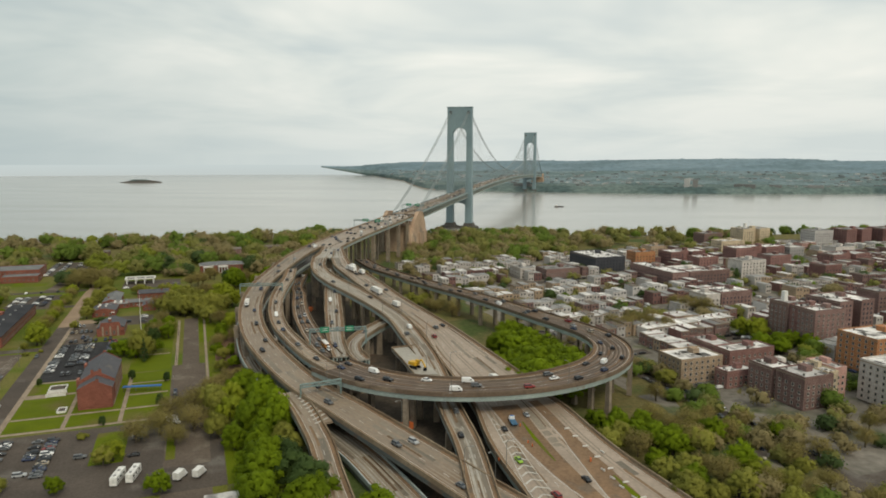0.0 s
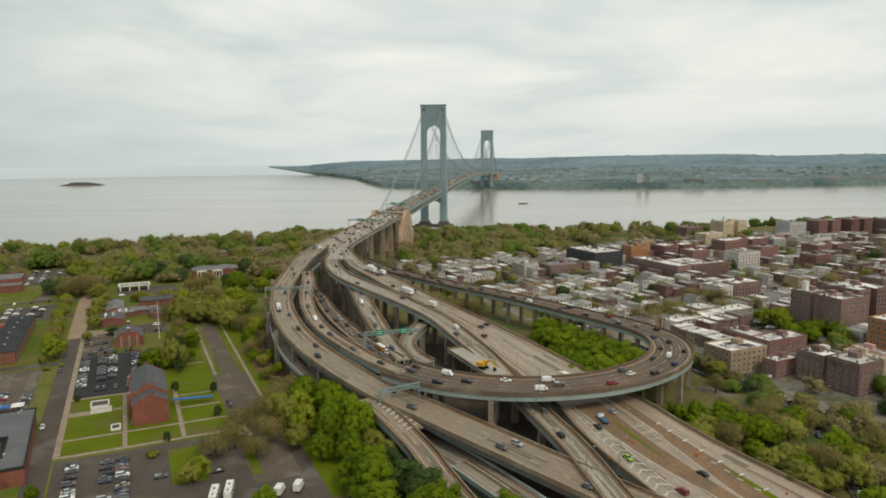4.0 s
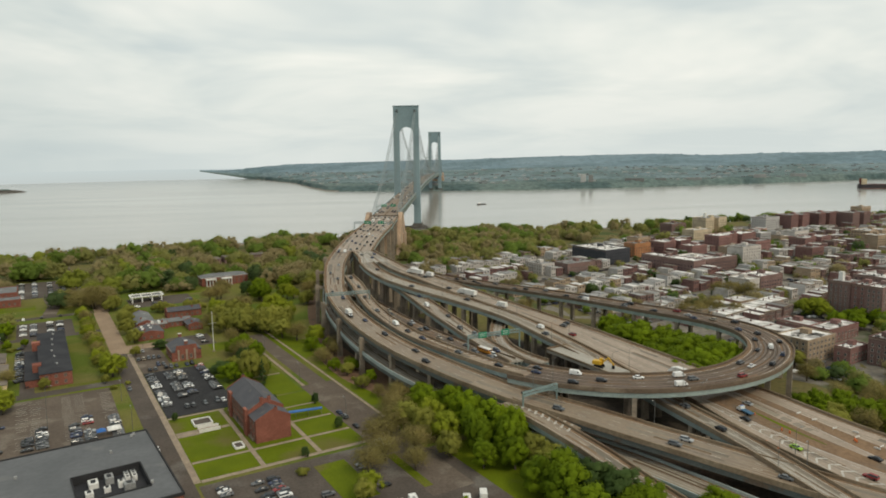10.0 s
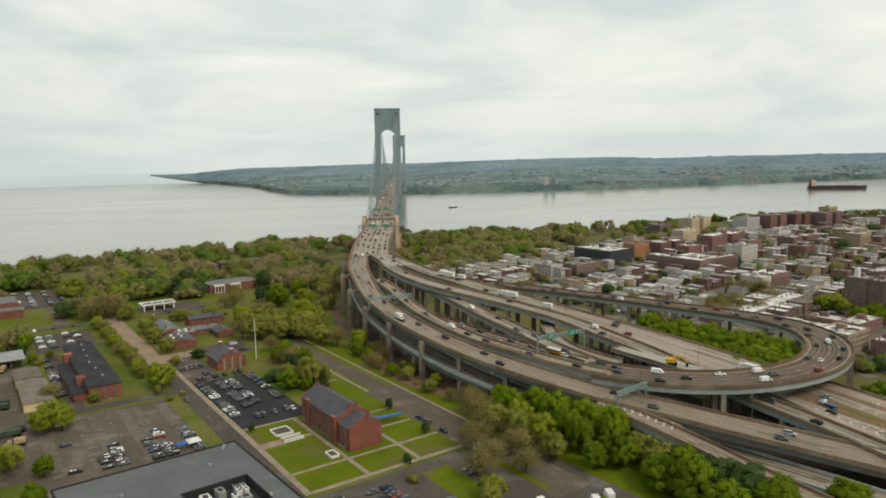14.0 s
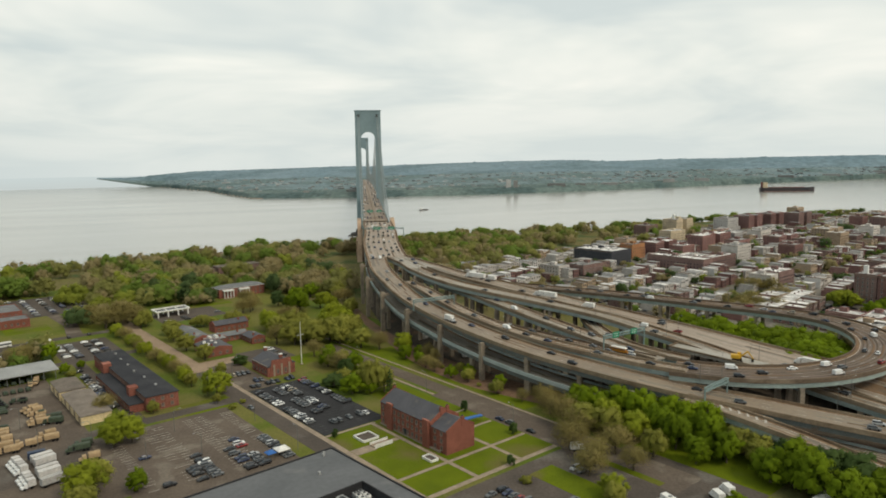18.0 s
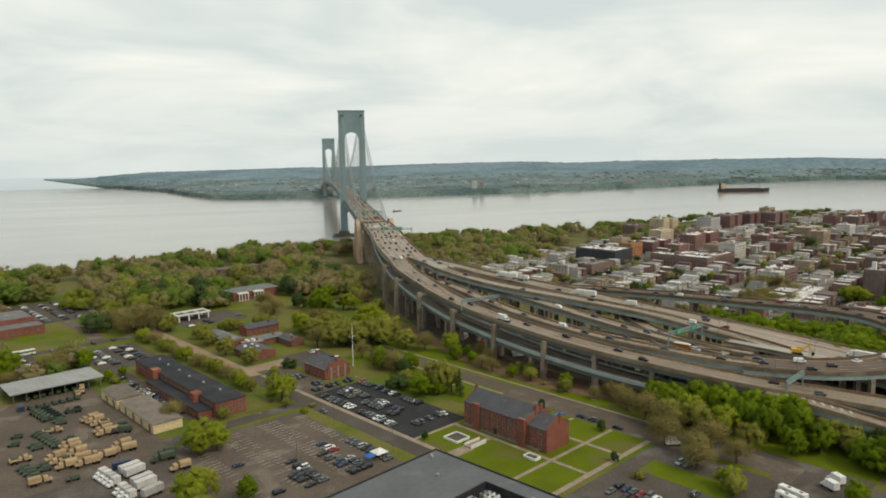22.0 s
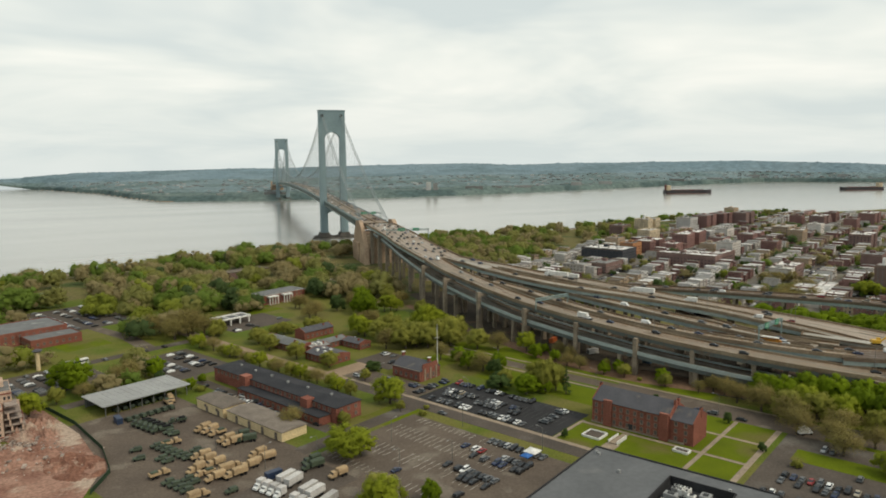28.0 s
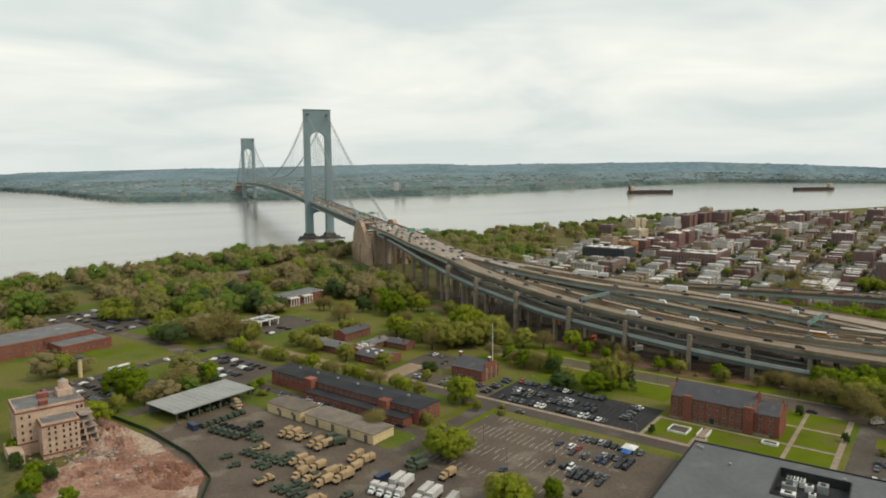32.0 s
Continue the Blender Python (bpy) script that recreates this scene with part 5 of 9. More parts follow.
for x, y in ((26, 29), (25, 27.6), (24, -18), (-14, 12), (16, 16)):
    part("roof_vent", new_box(x, y, RZ, 0.9, 0.9, 1.0), M["metal_roof"], hall)

# long two-storey brick building with a lower side wing
c = at(-64.5, 132.5)
long_ = thing("office_block", "long two-storey red brick office block with a black roof", "office block", pose(c.x, c.y, GROUND, 0, 0, TURN))
part("wall", new_box(0, 0, 0, 14.5, 97, 7.2), M["brick"], long_)
ob = part("roof", hip_roof(14.5, 97, 1.1, 7.2, 0.4), M["black_roof"], long_)
part("side_wing", new_box(-10.5, -14, 0, 6.6, 62, 3.8), M["brick"], long_)
part("side_roof", new_box(-10.5, -14, 3.8, 7.2, 62.6, 0.35), M["black_roof"], long_)
part("stair_tower", new_box(-8.2, 18, 0, 4.2, 5.0, 9.0), M["brick"], long_)
part("stair_tower", new_box(-8.2, -30, 0, 4.2, 5.0, 8.2), M["brick"], long_)
window_grid(long_, (Vector((-7.25, 48, 0)), S_, W_), spaced(96, 26), 1, 1.3, 1.5, [4.8])
window_grid(long_, (Vector((7.25, -48, 0)), N_, E_), spaced(96, 26), 1, 1.3, 1.5, [1.3, 4.5])
window_grid(long_, (Vector((-7.25, -48.5, 0)), E_, S_), [3, 7.2, 11.4], 1, 1.3, 1.5, [1.3, 4.5])
window_grid(long_, (Vector((-13.8, 16, 0)), S_, W_), spaced(60, 14), 1, 1.5, 1.5, [1.2])
for y in (-36, -20, -6, 8, 22, 36):
    part("roof_vent", new_box(rng.uniform(-2, 2), y, 7.6, 1.0, 1.0, 1.4), M["metal_roof"], long_)

# tan workshop shed in two lengths
M["shed_cream"] = material("warm_cream_painted_wall", (0.66, 0.52, 0.31), (0.58, 0.455, 0.27), 0.85, coarse=0.15, stain=(0.42, 0.33, 0.21), stain_scale=0.2, stain_at=0.64)
M["roof_school"] = material("weathered_grey_roof", (0.175, 0.178, 0.18), (0.13, 0.132, 0.135), 0.85, coarse=0.1, stain=(0.24, 0.24, 0.235), stain_scale=0.1, stain_at=0.6)
for (e, n, sx, sy, dz) in ((-92.5, 106, 12.5, 40, 4.2), (-93.5, 139.5, 11.5, 22, 4.6)):
    c = at(e, n)
    sh = thing("workshop", "low cream-walled workshop shed with a brown roof", "workshop", pose(c.x, c.y, GROUND, 0, 0, TURN), "workshop sheds")
    part("wall", new_box(0, 0, 0, sx, sy, dz), M["shed_cream"], sh)
    part("roof", hip_roof(sx, sy, 0.9, dz, 0.35, 0.5), M["roof_brown"], sh)
    for y in np.arange(-sy / 2 + 4, sy / 2 - 2, 9.5):
        part("door", new_box(-sx / 2 - 0.04, y, 0, 0.2, 1.8, 2.6), M["roof_brown"], sh, "brown wooden door")
    window_grid(sh, (Vector((-sx / 2, sy / 2, 0)), S_, W_), list(np.arange(7.5, sy - 3, 9.5)), 1, 1.4, 1.0, [2.2])

# open vehicle shelter
c = at(-112.8, 181)
sh = thing("vehicle_shelter", "open-sided shelter with a wide grey metal roof on posts", "vehicle shelter", pose(c.x, c.y, GROUND, 0, 0, TURN))
part("roof", new_box(0, 0, 5.05, 42.2, 23.2, 0.4), M["metal_roof"], sh)
for k in range(14):
    part("roof_seam", new_box(-19.5 + k * 3.0, 0, 5.45, 0.1, 23.0, 0.06), M["metal_roof"], sh)
for x in np.linspace(-19.5, 19.5, 8):
    for y in (-10.3, 10.3):
        part("post", new_box(x, y, 0, 0.35, 0.35, 5.0), M["lamp_steel"], sh)
part("back_wall", new_box(0, 10.6, 0, 40, 0.2, 4.6), M["tar"], sh)

# small brick house with gables and a tall flagpole beside it
c = at(1.0, 104)
hs = thing("brick_house", "small red brick house with tall end chimneys and a slate roof", "house", pose(c.x, c.y, GROUND, 0, 0, TURN))
part("wall", new_box(0, 0, 0, 16, 19.5, 5.6), M["brick"], hs)
part("roof", hip_roof(16, 19.5, 4.0, 5.6, 0.3, 0.15), M["slate"], hs)
part("gable", new_box(0, -9.7, 0, 15.0, 0.9, 8.8, top=0.72), M["brick"], hs)
for x in (-4.4, 0.0, 4.4):
    part("pilaster", new_box(x, -10.25, 0, 1.1, 0.3, 6.4), M["path"], hs, "pale stone pilaster")
for y in (-9.2, 9.3):
    part("chimney", new_box(0, y, 0, 1.7, 1.2, 11.2), M["brick"], hs)
    part("chimney_cap", new_box(0, y, 11.2, 1.9, 1.4, 0.3), M["white_trim"], hs)
part("coping", new_box(-8.05, 0, 5.4, 0.3, 19.5, 0.5), M["path"], hs)
window_grid(hs, (Vector((-8, -10.15, 0)), E_, S_), [5.7, 10.2], 1, 1.3, 2.4, [1.2])
window_grid(hs, (Vector((-8, 9.7, 0)), S_, W_), [2.5, 6.2, 9.9, 13.6, 17.0], 1, 1.2, 1.8, [1.6])
window_grid(hs, (Vector((8, -9.7, 0)), N_, E_), [2.5, 6.2, 9.9, 13.6, 17.0], 1, 1.2, 1.8, [1.6])
c = at(18.2, 104)
fp = thing("flagpole", "tall white flagpole standing on a lawn", "flagpole", pose(c.x, c.y, GROUND))
bm = bmesh.new()
rod(bm, (0, 0, 0), (0, 0, 24.5), 0.26, 8, 0.12)
part("pole", bm, M["white_trim"], fp)
part("foot", new_box(0, 0, 0, 1.6, 1.6, 0.4), M["concrete"], fp)
part("yard_arm", new_box(0, 0, 17, 4.0, 0.14, 0.14, TURN), M["white_trim"], fp)

# other buildings of the base
def block(name, label, cat, e, n, w, d, h, wall, roof, roof_h=0.0, cols=0, zs=(), turn=0.0, over=0.4, win=(1.2, 1.6)):
    c = at(e, n)
    t = thing(name, label, cat, pose(c.x, c.y, land_height(c.x, c.y) - 0.1, 0, 0, TURN + turn))
    part("wall", new_box(0, 0, 0, w, d, h), M[wall], t)
    if roof_h:
        part("roof", hip_roof(w, d, roof_h, h, over), M[roof], t)
    else:
        part("roof", new_box(0, 0, h, w - 0.7, d - 0.7, 0.15), M[roof], t)
        for x, y, sx, sy in ((0, d / 2 - 0.17, w, 0.34), (0, -d / 2 + 0.17, w, 0.34), (w / 2 - 0.17, 0, 0.34, d - 0.7), (-w / 2 + 0.17, 0, 0.34, d - 0.7)):
            part("parapet", new_box(x, y, h, sx, sy, 0.6), M[wall], t)
    if zs:
        for sd, ln in (("s", w), ("w", d), ("e", d)):
            window_grid(t, wall_face(w, d, sd), spaced(ln, max(2, int(ln / 4.2))), 1, win[0], win[1], list(zs))
    return t


block("school", "long red brick school building with a grey flat roof", "school", -112, 357, 56, 34, 8.5, "brick", "roof_school", 0, zs=(2.5, 5.4))
block("school", "lower red brick school wing with a grey roof", "school", -97, 331, 30, 18, 5.5, "brick", "roof_school", 0, zs=(2.0,))
b = block("mansion", "brick mansion with white porches and a white eave", "mansion", 78, 331, 41, 16, 8.0, "brick", "roof_school", 2.4, zs=(1.8, 5.0))
part("eave", new_box(0, 0, 7.6, 41.8, 16.8, 0.45), M["white_trim"], b, "white painted eave board")
for x0 in (-13.0, 1.0):
    part("porch_roof", new_box(x0, -10.0, 6.2, 9.0, 4.4, 0.9), M["white_trim"], b)
    part("porch_floor", new_box(x0, -10.0, 0, 9.4, 4.6, 0.4), M["path"], b)
    for x in (-4.0, -1.35, 1.35, 4.0):
        bm = bmesh.new()
        rod(bm, (x0 + x, -11.6, 0.4), (x0 + x, -11.6, 6.2), 0.42, 8)
        part("column", bm, M["white_trim"], b)
c = at(6, 289)
gs = thing("pergola", "white open-frame pavilion on square columns", "pavilion", pose(c.x, c.y, GROUND, 0, 0, TURN))
for x in (-11, -3.7, 3.7, 11):
    for y in (-6, 6):
        part("post", new_box(x, y, 0, 0.9, 0.9, 4.2), M["white_trim"], gs)
for x, y, sx, sy in ((0, -6, 25, 1.2), (0, 6, 25, 1.2), (-12, 0, 1.2, 10.8), (12, 0, 1.2, 10.8), (-4, 0, 0.6, 10.8), (4, 0, 0.6, 10.8)):
    part("beam", new_box(x, y, 4.2, sx, sy, 0.9), M["white_trim"], gs)
part("inner_roof", new_box(0, 0, 3.9, 22.6, 10.6, 0.25), M["tar"], gs)
for k, (e, n, w, d, h, rise, tn, rf) in enumerate(((-9.5, 164, 15, 22, 4.2, 1.6, 0, "slate"), (-8, 203, 11, 38, 4.2, 1.9, 0, "roof_school"), (8, 186, 9, 26, 3.8, 1.5, 90, "roof_school"), (21, 214, 10, 24, 5.0, 2.0, 90, "slate"), (20, 172, 9, 16, 3.8, 1.4, 0, "slate"), (-2, 183, 8, 14, 3.6, 0.8, 90, "roof_grey"))):
    c = at(e, n)
    b = thing("low_building", "low red brick building with a grey pitched roof", "building", pose(c.x, c.y, GROUND - 0.05, 0, 0, TURN + tn), "low brick buildings")
    gabled(b, 0, 0, w, d, h, rise, "brick", rf, 0.7)
    window_grid(b, (Vector((-w / 2, d / 2, 0)), S_, W_), spaced(d, max(3, int(d / 3.6)), 1.0), 1, 1.3, 1.4, [1.3])
    window_grid(b, (Vector((-w / 2, -d / 2, 0)), E_, S_), spaced(w, 3, 1.0), 1, 1.3, 1.4, [1.3])
    part("roof_vent", new_box(w * 0.2, d * 0.2, h + rise * 0.4, 0.9, 0.9, 1.1), M["metal_roof"], b)
    part("chimney", new_box(-w * 0.2, -d * 0.25, h + rise * 0.3, 1.0, 1.0, 2.0), M["brick"], b)
    for j in range(4 if k in (0, 5) else 0):
        part("air_unit", new_box(-w * 0.25 + (j % 2) * w * 0.3, -d * 0.1 + (j // 2) * d * 0.3, h + rise * 0.45, 1.6, 1.4, 1.5), M["white_trim"], b, "white rooftop air unit")
c = at(-124.7, 273)
t = thing("water_tower", "slender cream water tower with a dark domed cap", "water tower", pose(c.x, c.y, GROUND))
bm = bmesh.new()
rod(bm, (0, 0, 0), (0, 0, 10.4), 1.15, 14, 1.0)
part("shaft", bm, M["shed_cream"], t)
bm = bmesh.new()
rod(bm, (0, 0, 10.4), (0, 0, 11.2), 1.6, 16, 2.7)
rod(bm, (0, 0, 11.2), (0, 0, 12.0), 2.7, 16, 1.2)
part("cap", bm, M["slate"], t, "dark grey domed cap")
for e, n, w, d, h in ((132, 462, 46, 16, 7), (74, 462, 62, 18, 6), (-150, 440, 40, 18, 5), (-60, 490, 40, 16, 5), (150, 360, 16, 12, 4.5)):
    block("distant_building", "distant low dark brick building behind trees", "building", e, n, w, d, h, "brick_dark", "roof_brown", 1.2)
block("white_shed", "low shed with a white metal roof", "shed", 63, -158, 17, 10, 3.6, "stucco", "roof_white", 0.8)
block("white_shed", "small shed with a white metal roof", "shed", -4, -158, 16, 12, 4, "stucco", "roof_white", 0.6)

# half-demolished tower block and its rubble field
c = at(-183.4, 178.8)
dm = thing("derelict_block", "half-demolished cream tower block with empty windows and torn floors", "derelict building", pose(c.x, c.y, GROUND, 0, 0, TURN - 14))
M["old_wall"] = material("pinkish_cream_wall", (0.54, 0.39, 0.30), (0.45, 0.325, 0.25), 0.9, coarse=0.2, stain=(0.34, 0.235, 0.185), stain_scale=0.15)
part("wing", new_box(6.5, 5.0, 0, 13, 10, 13.6), M["old_wall"], dm)
part("roof", new_box(6.5, 5.0, 13.6, 12.4, 9.4, 0.2), M["roof_grey"], dm)
part("wing", new_box(5.0, 19.0, 0, 24, 18, 17.6), M["old_wall"], dm)
part("roof", new_box(5.0, 19.0, 17.6, 23.4, 17.4, 0.2), M["roof_grey"], dm)
for x, y, sx, sy, z in ((6.5, -0.15, 13.4, 0.3, 12.9), (13.15, 5.0, 0.3, 10, 12.9), (-0.15, 5.0, 0.3, 10, 12.9), (6.5, -0.15, 13.4, 0.3, 1.6), (-7.15, 19.0, 0.3, 18, 16.9), (5.0, 9.85, 24.2, 0.3, 16.9), (-3.6, 9.85, 7.0, 0.3, 4.4)):
    part("cornice", new_box(x, y, z, sx, sy, 0.5), M["brick"], dm)
for x, y, sx, sy, z in ((6.5, 0.2, 13, 0.4, 13.6), (0.2, 5.0, 0.4, 9.2, 13.6), (5.0, 27.8, 24, 0.4, 17.6), (-6.8, 19.0, 0.4, 17.2, 17.6), (5.0, 10.2, 24, 0.4, 17.6)):
    part("parapet", new_box(x, y, z, sx, sy, 0.7), M["old_wall"], dm)
for k in range(5):
    part("floor_slab", new_box(17.5 - k * 0.3, 8.0, k * 2.7 + 2.4, 8.0 - k * 0.8, 11 - k * 0.5, 0.3, rng.uniform(-3, 3)), M["debris"], dm, "exposed broken floor slab")
    for x, y in ((20.4, 3.6), (20.4, 12.0), (16.5, 3.2)):
        if k < 4 and (x < 18 or k < 3 or y > 5):
            part("bare_column", new_box(x - k * 0.5, y, k * 2.7, 0.7, 0.7, 2.4), M["old_wall"], dm)
part("torn_wall", new_box(16.8, 14.2, 0, 7.0, 0.5, 12.6, top=0.85), M["old_wall"], dm)
part("torn_wall", new_box(20.2, 9.5, 0, 0.5, 5.0, 8.6, top=0.7), M["brick"], dm)
part("lift_tower", new_box(12.0, 22.0, 0, 5.5, 6.0, 20.6), M["old_wall"], dm)
bm = bmesh.new()
rod(bm, (12.0, 22.0, 20.6), (12.0, 22.0, 23.8), 2.0, 12, 1.9)
part("tank", bm, M["old_wall"], dm, "round cream rooftop water tank")
part("tank_cap", new_box(12.0, 22.0, 23.8, 2.6, 2.6, 0.8, 0, 0.4), M["roof_grey"], dm)
for x, y, sx in ((3.0, 13.0, 3.0), (4.5, 23.5, 4.0)):
    part("stair_head", new_box(x, y, 17.8, sx, 3.0, 2.0), M["brick"], dm)
# near-black panes paint the unlit rooms behind the empty windows
window_grid(dm, (Vector((0, 0, 0)), E_, S_), [2.4, 4.6, 7.4, 9.6, 11.6], 1, 0.8, 1.3, [2.2, 4.6, 7.0, 9.3, 11.3], "dark", "old_wall")
window_grid(dm, (Vector((-7, 28, 0)), S_, W_), [2.5, 6, 10, 14], 1, 0.8, 1.3, [5.6, 8.4, 11.2, 14.4], "dark", "old_wall")
window_grid(dm, (Vector((-7, 10, 0)), E_, S_), [2.0, 4.6], 1, 0.8, 1.3, [5.6, 8.4, 11.2, 14.4], "dark", "old_wall")
window_grid(dm, (Vector((13, 10, 0)), E_, S_), [1.4, 3.0], 1, 0.9, 1.5, [5.6, 8.4, 11.2, 14.4], "dark", "old_wall")
window_grid(dm, (Vector((0, 10, 0)), S_, W_), [3.0, 6.5], 1, 0.8, 1.3, [11.2], "dark", "old_wall")
part("annex_wall", new_box(-8.5, 9, 0, 5.0, 16, 4.2), M["old_wall"], dm)
part("annex_wall", new_box(-4.0, -14.0, 0, 9.0, 0.6, 3.4), M["old_wall"], dm)
part("annex_wall", new_box(4.5, -18.0, 0, 12.0, 0.6, 2.6, top=0.8), M["old_wall"], dm)
block("low_building", "low red brick building with a grey flat roof and roof plant", "building", -197, 243, 30, 26, 6.0, "brick", "metal_roof", 0, zs=(1.6,))


def mound(name, cx, cy, rx, ry, h, seed, mat, label, cat):
    n = 34
    verts, faces = [], []
    for i in range(n + 1):
        for j in range(n + 1):
            u, v = 2 * i / n - 1, 2 * j / n - 1
            edge = max(0.0, 1 - (u * u + v * v))
            p = at(cx + u * rx, cy + v * ry)
            hh = h * edge**0.5 * (0.5 + 0.9 * noise.noise((u * 3, v * 3, seed)) + 0.5 * noise.noise((u * 9, v * 9, seed))) - (0.25 if edge == 0 else 0)
            verts.append((p.x, p.y, GROUND + max(-0.2, hh)))
    for i in range(n):
        for j in range(n):
            a = i * (n + 1) + j
            faces.append((a, a + n + 1, a + n + 2, a + 1))
    me = bpy.data.meshes.new(name)
    me.from_pydata(verts, [], faces)
    me.materials.append(M[mat])
    return tagged(new(name, me), label, cat, kind="structure")


slab("rubble_ground", [[tuple(at(*p)[:2]) for p in ((-206, 118), (-172, 98), (-156, 118), (-148, 160), (-147, 205), (-166, 208), (-170, 172), (-200, 160))]], 0.12, "rubble", "pinkish crushed brick ground of a demolition site", "demolition ground")
mound("rubble_heap", -160, 178, 11, 16, 5.0, 2.0, "rubble", "heap of broken brick and concrete", "rubble heap")
mound("rubble_heap", -176, 152, 18, 12, 3.2, 5.0, "rubble", "low spread of crushed rubble", "rubble heap")
mound("rubble_heap", -162, 128, 10, 16, 2.0, 9.0, "soil_red", "low bank of red-brown earth", "earth bank")
bm = bmesh.new()
for k in range(420):
    e, n = rng.gauss(-170, 8), rng.gauss(165, 15)
    p = at(e, n)
    sz = rng.uniform(0.15, 0.75) if k % 9 else rng.uniform(0.8, 1.5)
    box(bm, p.x, p.y, GROUND + rng.uniform(0, 1.6), sz * 1.6, sz, sz * 0.5, rng.uniform(0, 180), 0.8)
solid("debris", bm, M["debris"], "scattered slabs of broken concrete and brick", "debris", kind="stuff")
bm = bmesh.new()
for a, b in zip(((-168, 100), (-156, 112), (-149, 135), (-145, 172), (-146, 208)), ((-156, 112), (-149, 135), (-145, 172), (-146, 208), (-175, 214))):
    p, q = at(*a, GROUND + 1.1), at(*b, GROUND + 1.1)
    beam(bm, p, q, 0.15, 1.7)
solid("site_fence", bm, material("green_mesh_fence", (0.03, 0.055, 0.03), rough=0.9, coarse=0.5), "dark green mesh fence round the demolition site", "fence", kind="structure")

# ---- trees ----
def foliage(name, color, other, through=0.30):
    m = material(name, color, other, 0.85, coarse=0.07, grain=0.7, spread=0.10, per_object=0.13)
    t = m.node_tree
    b, o = t.nodes["Principled BSDF"], t.nodes["Material Output"]
    tr, mx = t.nodes.new("ShaderNodeBsdfTranslucent"), t.nodes.new("ShaderNodeMixShader")
    mx.inputs["Fac"].default_value = through
    src = b.inputs["Base Color"].links[0].from_socket
    for x, y in ((src, tr.inputs["Color"]), (b.outputs[0], mx.inputs[1]), (tr.outputs[0], mx.inputs[2]), (mx.outputs[0], o.inputs["Surface"])):
        t.links.new(x, y)
    return m


M["leaf_green"] = foliage("leaves_fresh_green", (0.172, 0.238, 0.010), (0.112, 0.162, 0.008))
M["leaf_olive"] = foliage("leaves_olive", (0.270, 0.265, 0.052), (0.215, 0.220, 0.044))
M["leaf_yellow"] = foliage("leaves_yellow_green", (0.265, 0.300, 0.024), (0.215, 0.250, 0.024))
M["leaf_brown"] = foliage("buds_brown", (0.300, 0.240, 0.088), (0.245, 0.210, 0.070))
M["leaf_dark"] = foliage("leaves_dark_green", (0.072, 0.110, 0.030), (0.050, 0.082, 0.026))
# copies of the leaf colours, greyed so that distance is in the colour itself
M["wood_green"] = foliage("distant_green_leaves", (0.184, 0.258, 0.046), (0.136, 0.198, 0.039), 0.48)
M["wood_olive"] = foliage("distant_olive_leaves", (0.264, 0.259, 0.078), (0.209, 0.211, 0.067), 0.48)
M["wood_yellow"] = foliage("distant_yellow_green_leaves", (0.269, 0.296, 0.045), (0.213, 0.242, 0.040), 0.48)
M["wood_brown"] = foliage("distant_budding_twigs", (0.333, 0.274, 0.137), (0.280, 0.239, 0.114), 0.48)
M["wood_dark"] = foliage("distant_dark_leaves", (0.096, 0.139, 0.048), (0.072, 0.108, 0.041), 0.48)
M["bark"] = material("tree_bark", (0.105, 0.085, 0.062), (0.075, 0.062, 0.047), 0.95, coarse=1.0)
# kind: leaf material, crown radius, crown height, trunk height to crown, clumps, leaves a clump, leaf size, clump size, solid core of a clump
TREES = {
    "green": ("leaf_green", 5.4, 9.0, 1.2, 56, 52, 0.28, 1.45, 0.74), "green_wide": ("leaf_green", 6.8, 9.4, 1.3, 74, 52, 0.29, 1.6, 0.74), "olive": ("leaf_olive", 5.4, 8.0, 1.5, 54, 60, 0.235, 1.5, 0.62),
    "yellow": ("leaf_yellow", 6.2, 9.0, 2.0, 62, 60, 0.25, 1.6, 0.62), "brown": ("leaf_brown", 6.6, 8.8, 2.0, 46, 140, 0.165, 2.5, 0.0), "brown_small": ("leaf_brown", 4.4, 6.2, 1.4, 24, 96, 0.155, 2.0, 0.0),
    "dark": ("leaf_dark", 5.0, 9.0, 0.9, 50, 50, 0.30, 1.45, 0.76), "shrub": ("leaf_olive", 2.6, 2.6, 0.3, 14, 55, 0.22, 0.95, 0.7),
}
TREE_WORDS = {"green": "full fresh-green leafy tree on grass", "green_wide": "broad fresh-green leafy tree in a grove", "olive": "olive-green tree in young spring leaf", "yellow": "large yellow-green tree in spring leaf",
              "brown": "brownish tree with bare twigs and buds", "brown_small": "small brownish tree in bud", "dark": "dark green leafy dense tree", "shrub": "low round olive-green shrub", "conifer": "dark narrow upright conifer"}


def round_core(cuts):
    bm = bmesh.new()
    bmesh.ops.create_icosphere(bm, subdivisions=cuts, radius=1.0)
    v = np.array([tuple(q.co) for q in bm.verts])
    f = np.array([[q.index for q in p.verts] for p in bm.faces])
    bm.free()
    return v, f


CORES = {1: round_core(1), 2: round_core(2)}


